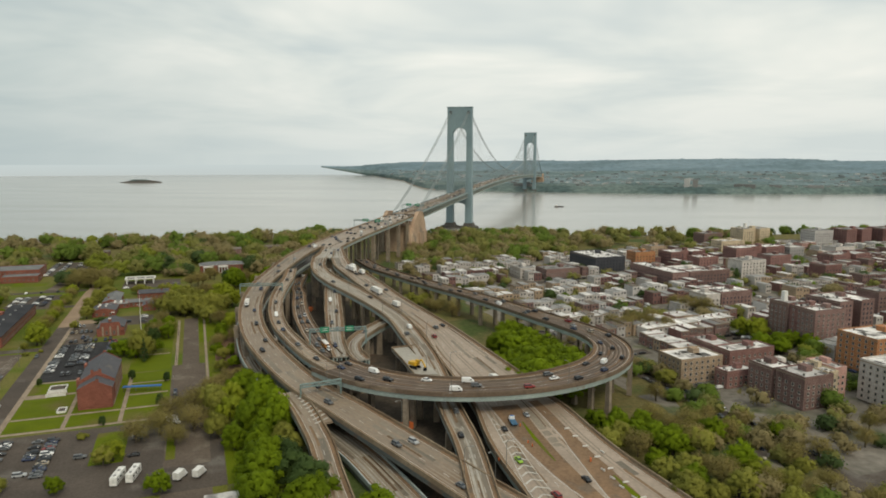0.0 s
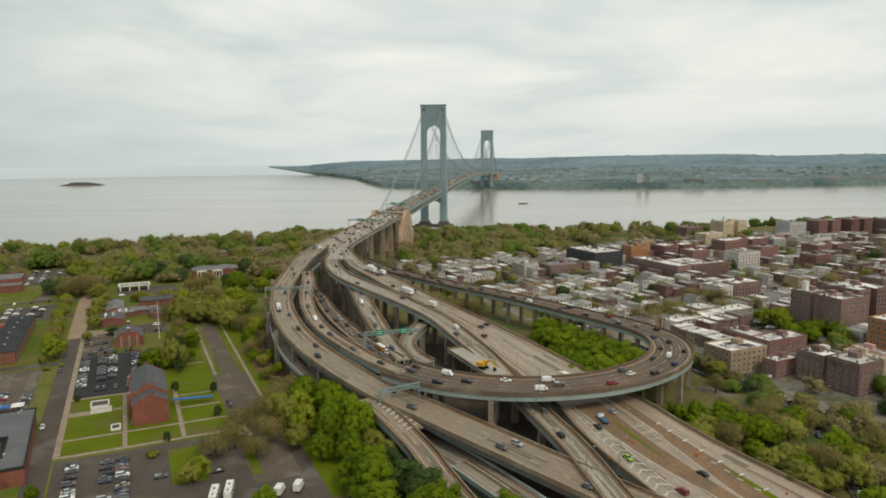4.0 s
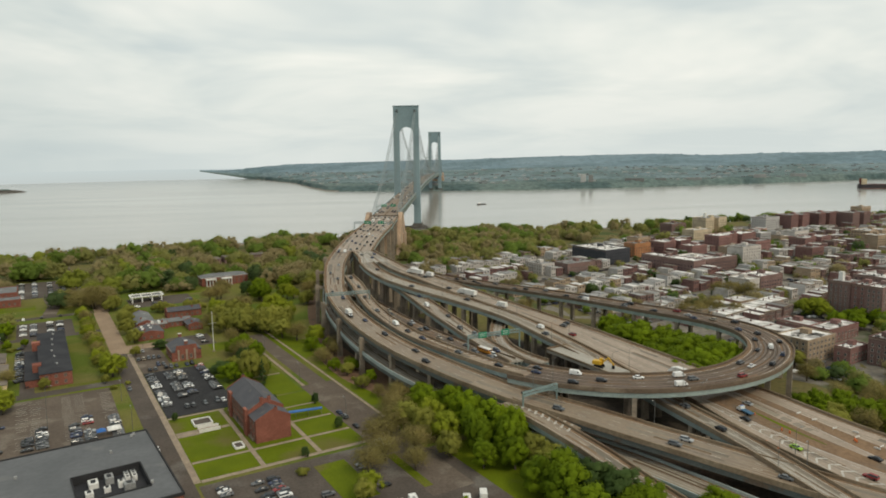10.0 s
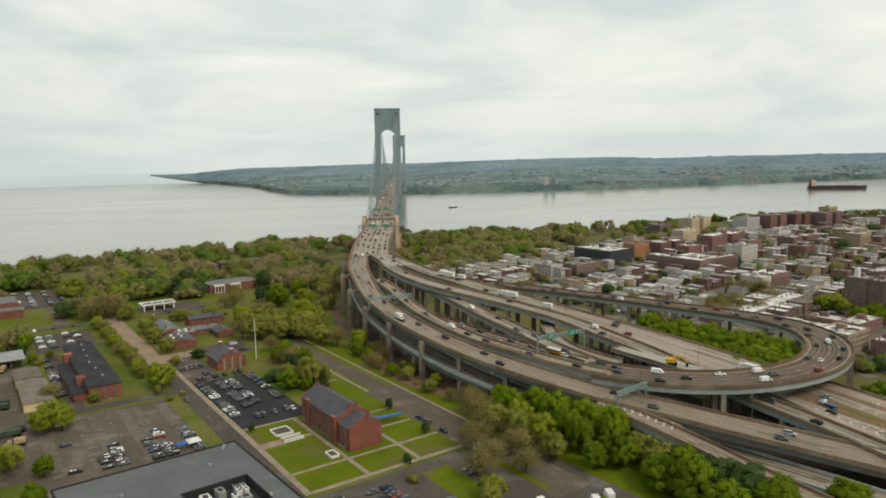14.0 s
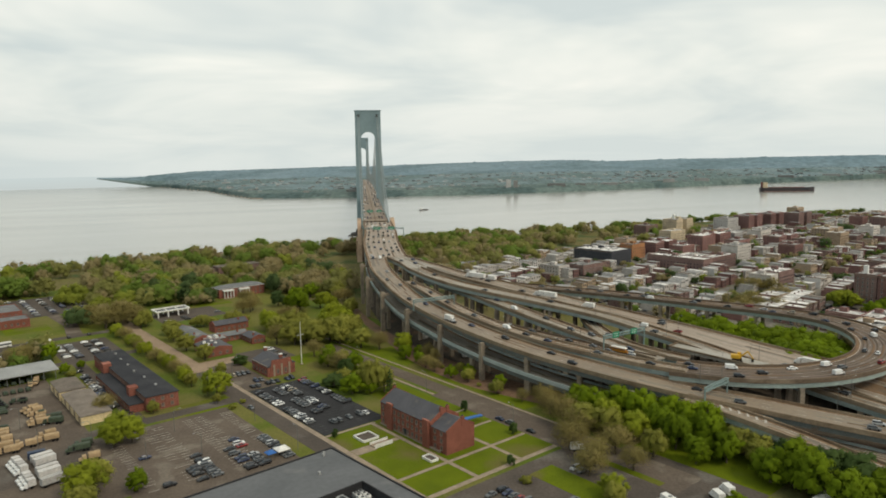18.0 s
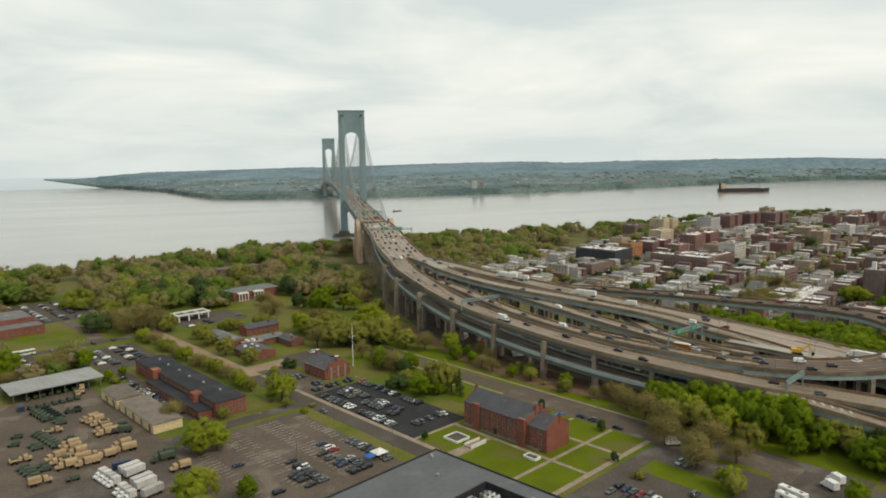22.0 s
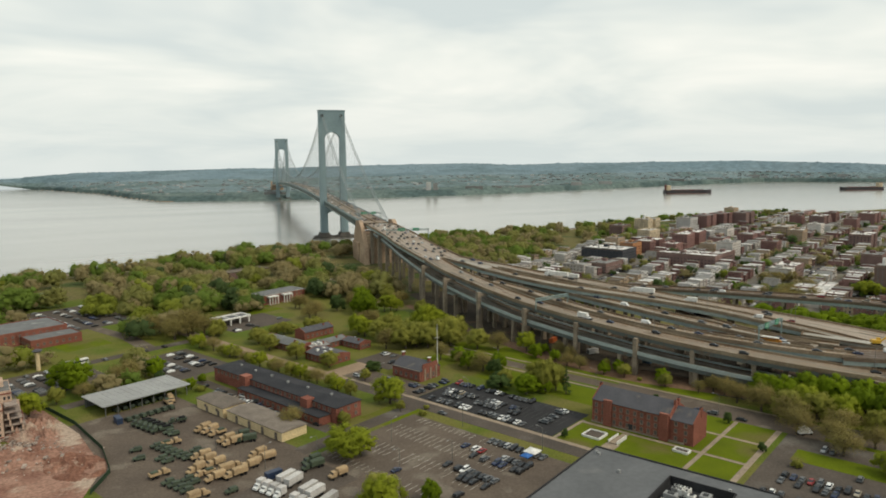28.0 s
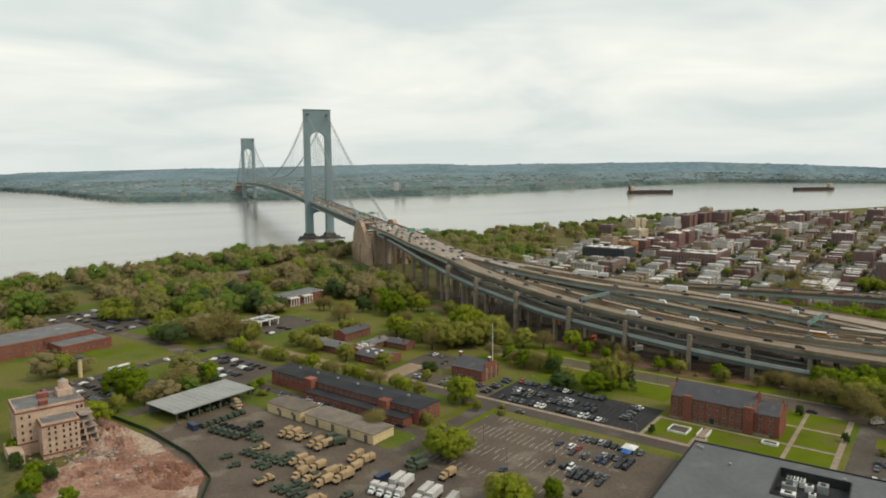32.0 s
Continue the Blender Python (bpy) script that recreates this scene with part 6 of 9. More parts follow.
def leaf_mesh(name, clumps, per, size, mat, r, core=0.0, cuts=1):
    """Leaves scattered on the skin of many clumps, each clump round an uneven core; a clump is x, y, z, radius and its crown's centre."""
    cl = np.array(clumps, float)
    reach = 1.32 if name == "woods" else 1.12

    def unit(v):
        return v / (np.linalg.norm(v, axis=-1, keepdims=True) + 1e-9)

    big = np.repeat(cl, per, axis=0)
    n = len(big)
    d = r.normal(size=(n, 3))
    d[:, 2] = d[:, 2] * 0.85 + 0.25
    d = unit(d)
    p = big[:, :3] + d * (big[:, 3] * (r.uniform(0.72, reach, n) if core else r.uniform(0.15, 1.15, n)))[:, None] * (1, 1, 0.85)
    nrm = unit(d * 0.9 + r.normal(size=(n, 3)) * 0.35 + (0, 0, 0.45))
    a = unit(np.cross(nrm, r.normal(size=(n, 3))))
    b = np.cross(nrm, a)
    s = (size * r.uniform(0.6, 1.4, n))[:, None]
    tri = np.stack([p - a * s, p + a * s * 0.9, p + b * s * 1.25], 1).reshape(-1, 3)
    shade = np.repeat(unit(d * 0.42 + unit(p - big[:, 4:7]) * 0.75 + (0, 0, 0.3 if name == "woods" else 0.08)), 3, axis=0)
    verts, faces, normals = [tri], [np.arange(3 * n).reshape(-1, 3)], [shade]
    if core:
        cv, cf = CORES[cuts]
        k, m = len(cl), len(cv)
        bump = r.uniform(0.78, 1.16, (k, m, 1))
        q = cl[:, None, :3] + cv[None] * bump * cl[:, None, 3:4] * core * (1, 1, 0.85)
        verts.append(q.reshape(-1, 3))
        faces.append((cf[None] + (np.arange(k) * m)[:, None, None] + 3 * n).reshape(-1, 3))
        normals.append(unit(cv[None] * 0.45 + unit(q - cl[:, None, 4:7]) * 0.75 + (0, 0, 0.2 if name == "woods" else 0.0)).reshape(-1, 3))
    v, f = np.concatenate(verts), np.concatenate(faces)
    me = bpy.data.meshes.new(name)
    me.vertices.add(len(v))
    me.vertices.foreach_set("co", v.ravel())
    me.loops.add(f.size)
    me.loops.foreach_set("vertex_index", f.ravel().astype(np.int32))
    me.polygons.add(len(f))
    me.polygons.foreach_set("loop_start", np.arange(0, f.size, 3, dtype=np.int32))
    me.polygons.foreach_set("use_smooth", np.ones(len(f), dtype=bool))
    me.update(calc_edges=True)
    me.normals_split_custom_set_from_vertices(np.concatenate(normals).tolist())
    me.materials.append(mat)
    return me


def dome(r, count, rad, high, stem, cs, seed):
    """Clumps over the skin of a broad uneven dome, with a few inside it."""
    rows = []
    c = (0.0, 0.0, stem + high * 0.36)
    for k in range(count):
        z = 1.0 - 1.5 * (k + 0.5) / count
        a = k * 2.39996 + r.uniform(-0.5, 0.5)
        flat_ = math.sqrt(max(0.0, 1 - z * z))
        q = r.uniform(0.66, 0.94) if k % 5 else r.uniform(0.25, 0.55)
        lump = 1 + 0.16 * math.sin(3 * a + seed) + 0.10 * math.sin(5 * a + 2 * seed)
        reach = (rad - cs * 0.55) * q * lump
        rows.append((flat_ * math.cos(a) * reach, flat_ * math.sin(a) * reach, c[2] + z * q * (high * 0.62 - cs * 0.4) * (1 + 0.1 * math.sin(2 * a + seed)), cs * r.uniform(0.68, 1.2), *c))
    return rows


def tree_template(kind, seed):
    r = np.random.RandomState(seed)
    if kind == "conifer":
        t = thing("tree", TREE_WORDS[kind], "tree")
        bm = bmesh.new()
        rod(bm, (0, 0, -0.3), (0, 0, 11.5), 0.25, 6, 0.05)
        part("trunk", bm, M["bark"], t)
        cl = [(1.7 * (1 - k / 15) * math.cos(k * 2.4), 1.7 * (1 - k / 15) * math.sin(k * 2.4), 1.4 + k * 0.75, 1.25 * (1.1 - k / 15), 0, 0, 1.2 + k * 0.7) for k in range(15)]
        part("crown", leaf_mesh("crown", cl, 70, 0.26, M["leaf_dark"], r, 0.6), None, t)
        return t
    mat, rad, high, stem, nc, per, size, cs, core = TREES[kind]
    t = thing("tree", TREE_WORDS[kind], "shrub" if kind == "shrub" else "tree")
    clumps = dome(r, nc, rad, high, stem, cs, seed)
    bm = bmesh.new()
    rod(bm, (0, 0, -0.4), (0, 0, stem + high * 0.35), 0.34 * rad / 4.5, 7, 0.2 * rad / 4.5)
    for cx, cy, cz, cr, *_ in clumps if "brown" in kind else clumps[::4]:
        z0 = stem + high * r.uniform(0.02, 0.28)
        elbow = Vector((cx * 0.45, cy * 0.45, z0 + max(0.4, (cz - z0) * 0.6)))
        rod(bm, (0, 0, z0), elbow, 0.13, 5, 0.07)
        rod(bm, elbow, (cx, cy, max(cz + cr * 0.4, elbow.z + 0.2)), 0.07, 4, 0.02)
    part("trunk", bm, M["bark"], t)
    part("crown", leaf_mesh("crown", clumps, per, size, M[mat], r, core), None, t)
    return t


TREE_BANK, TREE_COUNT = {}, 0


def tree(kind, x, y, scale=1.0, z=None, high=None):
    global TREE_COUNT
    if y > 640 or x > 250 or TREE_COUNT >= 365:
        wood_tree(TREES[kind][0] if kind in TREES else "leaf_dark", x, y, scale * 6.0, 20, high)
        return None
    v = rng.randrange(3)
    m = pose(x, y, land_height(x, y) if z is None else z, 0, 0, rng.uniform(0, 360))
    TREE_COUNT += 1
    if (kind, v) not in TREE_BANK:
        t = TREE_BANK[kind, v] = tree_template(kind, 31 * v + len(kind) * 7 + 3)
    else:
        t = copy_thing(TREE_BANK[kind, v], m)
    t.matrix_world = m
    t.scale = (scale * rng.uniform(0.92, 1.08),) * 2 + (scale**0.72 * rng.uniform(0.9, 1.1),)
    return t


WOODS = {}


def wood_tree(kind, x, y, r, clumps=16, high=None):
    """A tree of a far wood: a dome of leafy clumps, gathered into one mesh a colour."""
    base = land_height(x, y)
    cl = WOODS.setdefault(kind, [])
    h = high or r * rng.uniform(1.2, 1.6)
    sd = rng.uniform(0, 6.28)
    for cx, cy, cz, cr, ax, ay, az in dome(np.random.RandomState(int(sd * 1e5)), clumps, r, h, h * 0.06, r * (0.40 if clumps > 10 else 0.46), sd):
        cl.append((x + cx, y + cy, base + cz, cr, x, y, base + az))


def clear_of_roads(x, y, margin):
    for ln in LINES.values():
        d = np.hypot(ln[:, 0] - x, ln[:, 1] - y)
        i = int(d.argmin())
        if d[i] < ln[i, 3] / 2 + margin:
            return False
    return True


KEEP_CLEAR = [(-37, -140, -22, 250), (-25, -67, 40, 6), (38.5, -150, 60, 150), (-25, 3, 8, 97), (-102, -4, -40, 67), (-27, -121, 12, -68), (-97, -88, -36, -20), (-82, 82, -54, 184), (-102, 84, -84, 153), (-168, 40, -98, 172),
              (-136, 168, -90, 196), (-210, 96, -144, 212), (-86, 202, -48, 252), (-92, 330, -24, 446), (-150, 290, -76, 380), (50, 286, 108, 345), (-14, 240, 46, 300), (-12, 88, 24, 150), (-152, 222, -102, 272), (-150, 260, -35, 272), (-22, 150, 38, 228),
              (70, 366, 112, 420), (96, 440, 172, 478), (-62, 470, -20, 498), (84, 60, 118, 240), (66, 100, 84, 160), (-108, 272, -62, 326)]


def base_frame(x, y):
    d = Vector((x, y, 0)) - BASE
    return d.dot(EX), d.dot(NY)


def free(x, y, margin=3.0, road=4.0):
    e, n = base_frame(x, y)
    if any(a - margin < e < c + margin and b - margin < n < d + margin for a, b, c, d in KEEP_CLEAR):
        return False
    return clear_of_roads(x, y, road)


def grove(count, kinds, box_e, scale=(0.85, 1.2), frame_=True, apart=5.0, road=4.5, limit=None):
    """Scatters trees over a rectangle (of the base's grid, or of the plan) clear of buildings and roads."""
    e0, n0, e1, n1 = box_e
    placed = []
    tries = 0
    while len(placed) < count and tries < count * 30:
        tries += 1
        e, n = rng.uniform(e0, e1), rng.uniform(n0, n1)
        p = at(e, n) if frame_ else Vector((e, n, 0))
        if not free(p.x, p.y, 2.5, road) or (limit and not limit(p.x, p.y)):
            continue
        if any((p.x - q[0]) ** 2 + (p.y - q[1]) ** 2 < apart * apart for q in placed):
            continue
        placed.append((p.x, p.y))
        tree(rng.choice(kinds), p.x, p.y, rng.uniform(*scale))


# trees inside the loop, and on the bank beside the broad road
def in_loop(x, y):
    return (x - 48) ** 2 / 34**2 + (y - 360) ** 2 / 62**2 < 1 and x > 20 + (340 - y) * -0.28


grove(34, ["green", "green", "green_wide", "green"], (10, 314, 82, 420), (1.55, 1.95), False, 6.5, 3.5, in_loop)
grove(20, ["green", "brown", "olive", "brown", "green"], (55, 170, 118, 290), (0.9, 1.3), False, 8.0, 4.0)
grove(8, ["brown", "brown", "olive"], (118, 170, 215, 300), (0.7, 1.0), False, 12.0, 4.0)
grove(9, ["brown_small", "shrub", "brown"], (-60, 440, 40, 620), (0.6, 0.9), False, 7.0, 3.0)
grove(8, ["brown", "brown_small", "olive"], (60, 420, 110, 520), (0.6, 0.9), False, 7.0, 4.0)
# inside the base
for e, n, k, s in ((-91, 58, "yellow", 1.3), (-87, 52, "yellow", 1.15), (-94, 52, "yellow", 1.0), (-87, 96, "brown", 1.0), (-79, 181, "green", 0.5), (-70, 81, "olive", 0.6), (25, 27, "conifer", 1.1), (13, 42, "green_wide", 1.05), (20, 36, "green", 0.9), (30, 46, "green", 0.8), (18, 58, "olive", 0.8),
                   (-108, 20, "olive", 1.15), (-114, 12, "yellow", 1.3), (-117, 2, "olive", 1.1), (-98, 6, "green", 0.75), (-103, -20, "green", 0.9), (-43, 73, "olive", 0.5), (-33.2, 66, "shrub", 0.7), (-22, 0, "dark", 0.32), (21, -3.5, "dark", 0.42), (38, -13, "dark", 0.42), (14, -66, "dark", 0.36), (36, -46, "dark", 0.4),
                   (22, -106, "yellow", 0.85), (19, -109, "olive", 0.8), (8, -80, "shrub", 1.0),
                   (-12, -122, "olive", 0.6), (6, -128, "green", 0.6), (-30, -100, "green", 0.5), (-18, -140, "green", 0.8), (40, -140, "green", 0.9), (-40, 62, "shrub", 0.8), (-23, 118, "olive", 0.7), (-42, 88, "olive", 0.5), (-36, 84, "brown_small", 0.6),
                   (-155, 196, "yellow", 1.25), (-150, 208, "green", 0.8), (-140, 206, "olive", 0.9), (-128, 204, "brown", 0.9), (-118, 208, "olive", 0.9), (-104, 206, "brown", 0.9), (-92, 200, "dark", 0.6), (-88, 176, "green", 0.6), (-86, 170, "shrub", 1.0),
                   (-200, 150, "green", 0.9), (-206, 140, "dark", 0.8), (-196, 132, "green", 0.7), (-210, 170, "green", 0.9), (-193, 179, "dark", 0.6), (-193, 164, "green", 0.7), (-190, 158, "dark", 0.6), (-188, 194, "green", 0.6)):
    p = at(e, n)
    tree(k, p.x, p.y, s)
for k in range(19):
    p = at(-42.5 + rng.uniform(-1.5, 1.5), 108 + k * 8.2 + rng.uniform(-2, 2))
    tree(("olive", "yellow", "olive", "brown")[k % 4], p.x, p.y, rng.uniform(0.62, 0.88))
grove(8, ["olive", "green", "dark", "brown"], (26, 66, 40, 118), (0.7, 1.1), apart=8)
grove(16, ["shrub", "green", "brown", "olive", "brown"], (64, -24, 84, 76), (0.55, 0.9), apart=7, road=1.5)

# single trees that stand out: kind, x, y, scale
def stand(rows):
    for k, x, y, s in rows:
        if clear_of_roads(x, y, 2.0):
            if s > 1.35:
                for a in (0.6, 2.7, 4.8):
                    tree(k, x + 3.6 * s * math.cos(a), y + 3.6 * s * math.sin(a), min(1.3, s * 0.72))
            else:
                tree(k, x, y, s)


# broad old trees of the base: kind, grid place, crown radius, height
def broad_tree(kind, e, n, rad, high):
    """One wide crown, or several that stand close and merge into one."""
    count = 1 if rad < 9 else 3 if rad < 13.5 else 5 if rad < 20 else 7
    for k in range(count):
        a = k * 2.4 + e
        q = 0.0 if k == 0 else rad * 0.52
        p = at(e + q * math.cos(a), n + q * math.sin(a))
        for _ in range(12):
            if clear_of_roads(p.x, p.y, 2.5):
                break
            p -= EX * 2.0
        rk = rad * (1.0 if count == 1 else rng.uniform(0.56, 0.68))
        hk = high * (1.0 if k == 0 else rng.uniform(0.72, 0.95))
        t = tree(kind, p.x, p.y, rk / 6.0, high=hk)
        if t:
            spec = TREES[kind]
            t.scale = (rk / spec[1], rk / spec[1], hk / (spec[2] + spec[3]))


# the bright grove between the base and the highway, and brown trees round the south car park
for row_ in (("green", 74, -49, 7.5, 14.5), ("green_wide", 73, -58, 8.0, 15.5), ("green_wide", 80, -66, 8.5, 17.0), ("green_wide", 81, -77, 8.5, 18.0), ("green", 84, -88, 7.5, 17.5), ("green", 88, -97, 7.0, 17.5), ("green_wide", 87, -105, 7.5, 18.5), ("green", 76, -89, 7.0, 16.0), ("green", 72, -99, 6.5, 16.5), ("green_wide", 79, -109, 7.2, 16.0), ("green", 75, -118, 6.0, 13.5), ("olive", 84, -117, 6.0, 12.0), ("olive", 88, -125, 6.0, 11.0), ("olive", 81, -127, 5.5, 10.0),
             ("yellow", 68, -69, 7.0, 15.0), ("olive", 61, -75, 7.5, 14.5), ("yellow", 66, -84, 6.5, 14.0), ("olive", 60, -97, 6.0, 12.0), ("brown", 59, -53, 8.8, 14.0), ("brown", 51, -66, 8.8, 14.0), ("brown", 51, -86, 8.2, 13.0), ("brown", 41, -72, 8.0, 12.5), ("brown", 29, -91, 8.0, 11.5), ("olive", 58, -64, 8.0, 14.0), ("brown", 38, -86, 7.5, 12.0), ("brown", 64, -41, 7.0, 11.0), ("brown", 71, -33, 6.5, 10.0), ("brown", 79, -27, 6.0, 9.0), ("brown", 44, -99, 6.5, 10.5),
             ("green", 66, -111, 5.5, 12.0), ("green_wide", 75, -142, 13.4, 18.0), ("dark", 83, -137, 6.5, 15.0), ("dark", 84, -149, 7.5, 15.0), ("dark", 92, -157, 8.0, 14.5), ("green", 100, -168, 8.0, 13.5), ("green_wide", 71, -161, 8.0, 14.0), ("green", 84, -168, 8.0, 13.0), ("green", 110, -182, 8.0, 12.5), ("olive", 92, -184, 8.0, 12.0)):
    broad_tree(*row_)
# behind the car parks and the school
for row_ in (("green", -126, 222, 12.2, 17.5), ("brown", -102, 213, 11.8, 13.0), ("dark", -93, 217, 6.0, 11.0), ("green", -89, 210, 5.5, 12.0), ("brown", -33, 277, 19.0, 20.5), ("brown", -46, 300, 12.9, 15.8), ("olive", -20, 262, 9.0, 13.0), ("yellow", -37, 400, 12.2, 17.0), ("green", -79, 452, 13.5, 22.0), ("olive", -52, 447, 11.0, 18.7),
             ("green", -66, 462, 12.5, 18.0), ("olive", -15, 384, 13.0, 18.5), ("green", 4, 366, 13.0, 21.0), ("dark", 21, 376, 10.6, 16.6), ("olive", -8, 400, 12.4, 19.8), ("green", 21, 346, 11.4, 22.2), ("dark", 31, 324, 8.4, 20.7), ("olive", 40, 323, 7.4, 17.4), ("dark", 46, 316, 7.4, 12.6), ("yellow", -30, 350, 9.0, 11.0)):
    broad_tree(*row_)
# along the shore
for row_ in (("brown", 6, 541, 8.6, 17.5), ("brown", 17, 503, 8.8, 17.0), ("green", -32, 561, 8.9, 17.1), ("olive", -19, 546, 8.9, 16.0), ("green", -49, 558, 11.1, 16.1), ("brown", 40, 470, 8.9, 14.0), ("dark", 62, 500, 7.0, 16.0)):
    broad_tree(*row_)
# between the low buildings and the viaduct
for row_ in (("brown", 55, 255, 12.0, 15.1), ("dark", 103, 315, 9.9, 20.0), ("dark", 81, 261, 6.8, 13.7), ("green", 84, 237, 13.2, 20.0), ("brown", 128, 300, 15.3, 19.0), ("brown", 150, 322, 14.0, 18.0), ("olive", 112, 340, 12.0, 16.0), ("green", 95, 352, 9.0, 14.0), ("brown", 140, 400, 14.0, 17.0), ("olive", 120, 430, 14.0, 17.0), ("brown", 160, 440, 14.0, 16.0), ("olive", 60, 425, 14.0, 17.0), ("green", 36, 430, 14.0, 18.0), ("brown", 14, 445, 14.0, 16.0), ("olive", 86, 395, 9.0, 10.0), ("brown", 172, 300, 12.0, 14.0), ("olive", 166, 352, 13.0, 15.0), ("green", 150, 378, 12.0, 15.0), ("olive", 178, 402, 13.0, 15.0), ("brown", 104, 382, 10.0, 12.0), ("yellow", 180, 330, 10.0, 13.0), ("olive", 132, 344, 12.0, 15.0), ("brown", 116, 318, 10.0, 13.0), ("olive", 140, 268, 11.0, 13.0), ("brown", 130, 240, 10.0, 12.0), ("olive", 112, 200, 9.0, 12.0), ("yellow", 72, 160, 13.6, 21.0), ("olive", 46, 168, 15.0, 18.5), ("olive", 62, 132, 14.5, 18.5), ("olive", 42, 142, 14.0, 17.0), ("brown", 27, 153, 7.4, 14.3),
             ("yellow", 40, 192, 11.8, 15.5), ("olive", 62, 110, 8.3, 13.7), ("brown", 68, 99, 7.6, 12.4), ("yellow", 75, 83, 6.6, 13.4), ("olive", 22, 37, 10.4, 18.0), ("dark", 12, 58, 7.0, 7.2), ("dark", 20, 62, 5.5, 7.0), ("yellow", 104, 226, 9.5, 14.6), ("olive", -14, 226, 8.0, 11.0), ("olive", 10, 232, 9.9, 9.8), ("olive", 32, 226, 9.0, 10.5),
             ("dark", -8, 128, 5.0, 6.0), ("olive", -20, 150, 5.8, 10.5), ("olive", -21, 178, 6.4, 11.5), ("olive", -19, 207, 6.6, 11.5), ("brown", 60, 205, 9.5, 13.0), ("brown", 96, 262, 9.5, 14.0), ("brown", 66, 288, 9.0, 13.0), ("green", 118, 275, 8.0, 13.0)):
    broad_tree(*row_)
# the edge road and the south car park
stand((("yellow", -247, 404, 1.34),))
# the bank beside the broad road
stand((("green", 70, 274, 1.42), ("green", 79, 271, 1.42), ("green_wide", 89, 257, 1.42), ("olive", 100, 252, 1.3), ("brown", 76, 252, 1.22), ("olive", 84, 228, 1.48), ("brown", 98, 228, 1.28), ("olive", 102, 216, 1.24), ("yellow", 112, 229, 0.85), ("brown", 104, 274, 1.26), ("olive", -19, 523, 1.66), ("brown", -6, 503, 1.42), ("brown", 7, 485, 1.22), ("olive", 19, 477, 1.36), ("brown", 30, 460, 1.16)))
# the streets near the apartment blocks
stand((("brown", 122, 454, 1.77), ("brown", 140, 462, 1.81), ("brown", 183, 508, 1.68), ("brown", 194, 502, 1.68), ("brown", 150, 447, 1.18), ("olive", 117, 345, 1.19), ("brown", 118, 293, 0.9), ("olive", 123, 280, 0.95), ("green", 142, 277, 0.8), ("brown", 136, 252, 1.0), ("brown", 150, 258, 0.9), ("brown", 186, 284, 0.8), ("olive", 120, 224, 1.1), ("brown", 138, 229, 0.9), ("olive", 136, 244, 0.8), ("yellow", 201, 433, 1.79), ("green", 200, 400, 1.85), ("green", 220, 406, 1.59)))

grove(22, ["brown", "brown", "olive", "green", "brown"], (104, 205, 205, 330), (0.75, 1.15), False, 8.0, 3.0, lambda x, y: base_frame(x, y)[0] < 284 or base_frame(x, y)[1] < -158)
# groups that stand round the pavilion and the mansion
for e, n, k, s in ((32, 332, "dark", 1.2), (34, 318, "dark", 1.2), (45, 314, "dark", 1.0), (40, 325, "dark", 1.1), (10, 376, "green", 1.6), (20, 355, "olive", 1.5), (31, 350, "green", 1.6), (0, 384, "olive", 1.5), (-48, 393, "yellow", 1.2), (-41, 383, "yellow", 1.2),
                   (-28, 374, "olive", 1.3), (-38, 300, "brown", 1.5), (-28, 292, "brown", 1.5), (-22, 312, "brown", 1.5)):
    p = at(e, n)
    tree(k, p.x, p.y, s)
# far woods along the shore and behind the base
KINDS = ["leaf_green", "leaf_olive", "leaf_olive", "leaf_olive", "leaf_brown", "leaf_brown", "leaf_brown", "leaf_brown", "leaf_yellow", "leaf_green", "leaf_dark"]
wr = random.Random(21)


def woods(count, x0, y0, x1, y1, kinds, size=(4.0, 6.5), keep=lambda x, y: True):
    made = 0
    for _ in range(count * 6):
        if made >= count:
            break
        x, y = wr.uniform(x0, x1), wr.uniform(y0, y1)
        if y > shore(x) - (12 if x > -150 else 75) or not keep(x, y) or not free(x, y, 3.0, 5.0):
            continue
        made += 1
        rng.random()
        wood_tree(wr.choice(kinds), x, y, wr.uniform(*size))


patch = lambda x, y: noise.noise((x * 0.012, y * 0.012, 5.0)) > -0.34
woods(230, -760, 640, -120, 1030, KINDS, (8.0, 13.0), patch)
woods(90, -620, 880, -40, 1030, ["leaf_olive", "leaf_green", "leaf_dark", "leaf_brown", "leaf_brown"], (7.0, 12.0))
woods(80, -560, 480, -330, 760, KINDS, (7.0, 11.5), patch)
woods(230, -40, 640, 150, 1030, ["leaf_green", "leaf_olive", "leaf_brown", "leaf_brown", "leaf_olive"], (6.0, 11.5), lambda x, y: y > 660 + (x + 40) * 0.55)
woods(140, 60, 800, 420, 1060, ["leaf_green", "leaf_olive", "leaf_olive", "leaf_brown"], (6.5, 12.0))
woods(90, 400, 960, 900, 1100, ["leaf_green", "leaf_olive", "leaf_dark"], (6.0, 10.0))
woods(70, -52, 560, 60, 720, ["leaf_brown", "leaf_olive", "leaf_brown"], (2.6, 4.5), lambda x, y: x > -40 + (700 - y) * 0.2)


# ---- cars on the base ----
def row(e, n0, n1, step, fill, head, group, jitter=0.25):
    n = n0
    while n < n1:
        if rng.random() < fill:
            p = at(e + rng.uniform(-jitter, jitter), n)
            car(p.x, p.y, GROUND + 0.085, TURN + head + rng.choice((0, 180)) + rng.uniform(-2, 2), rng.choice(("sedan", "sedan", "suv")), group=group)
        n += step


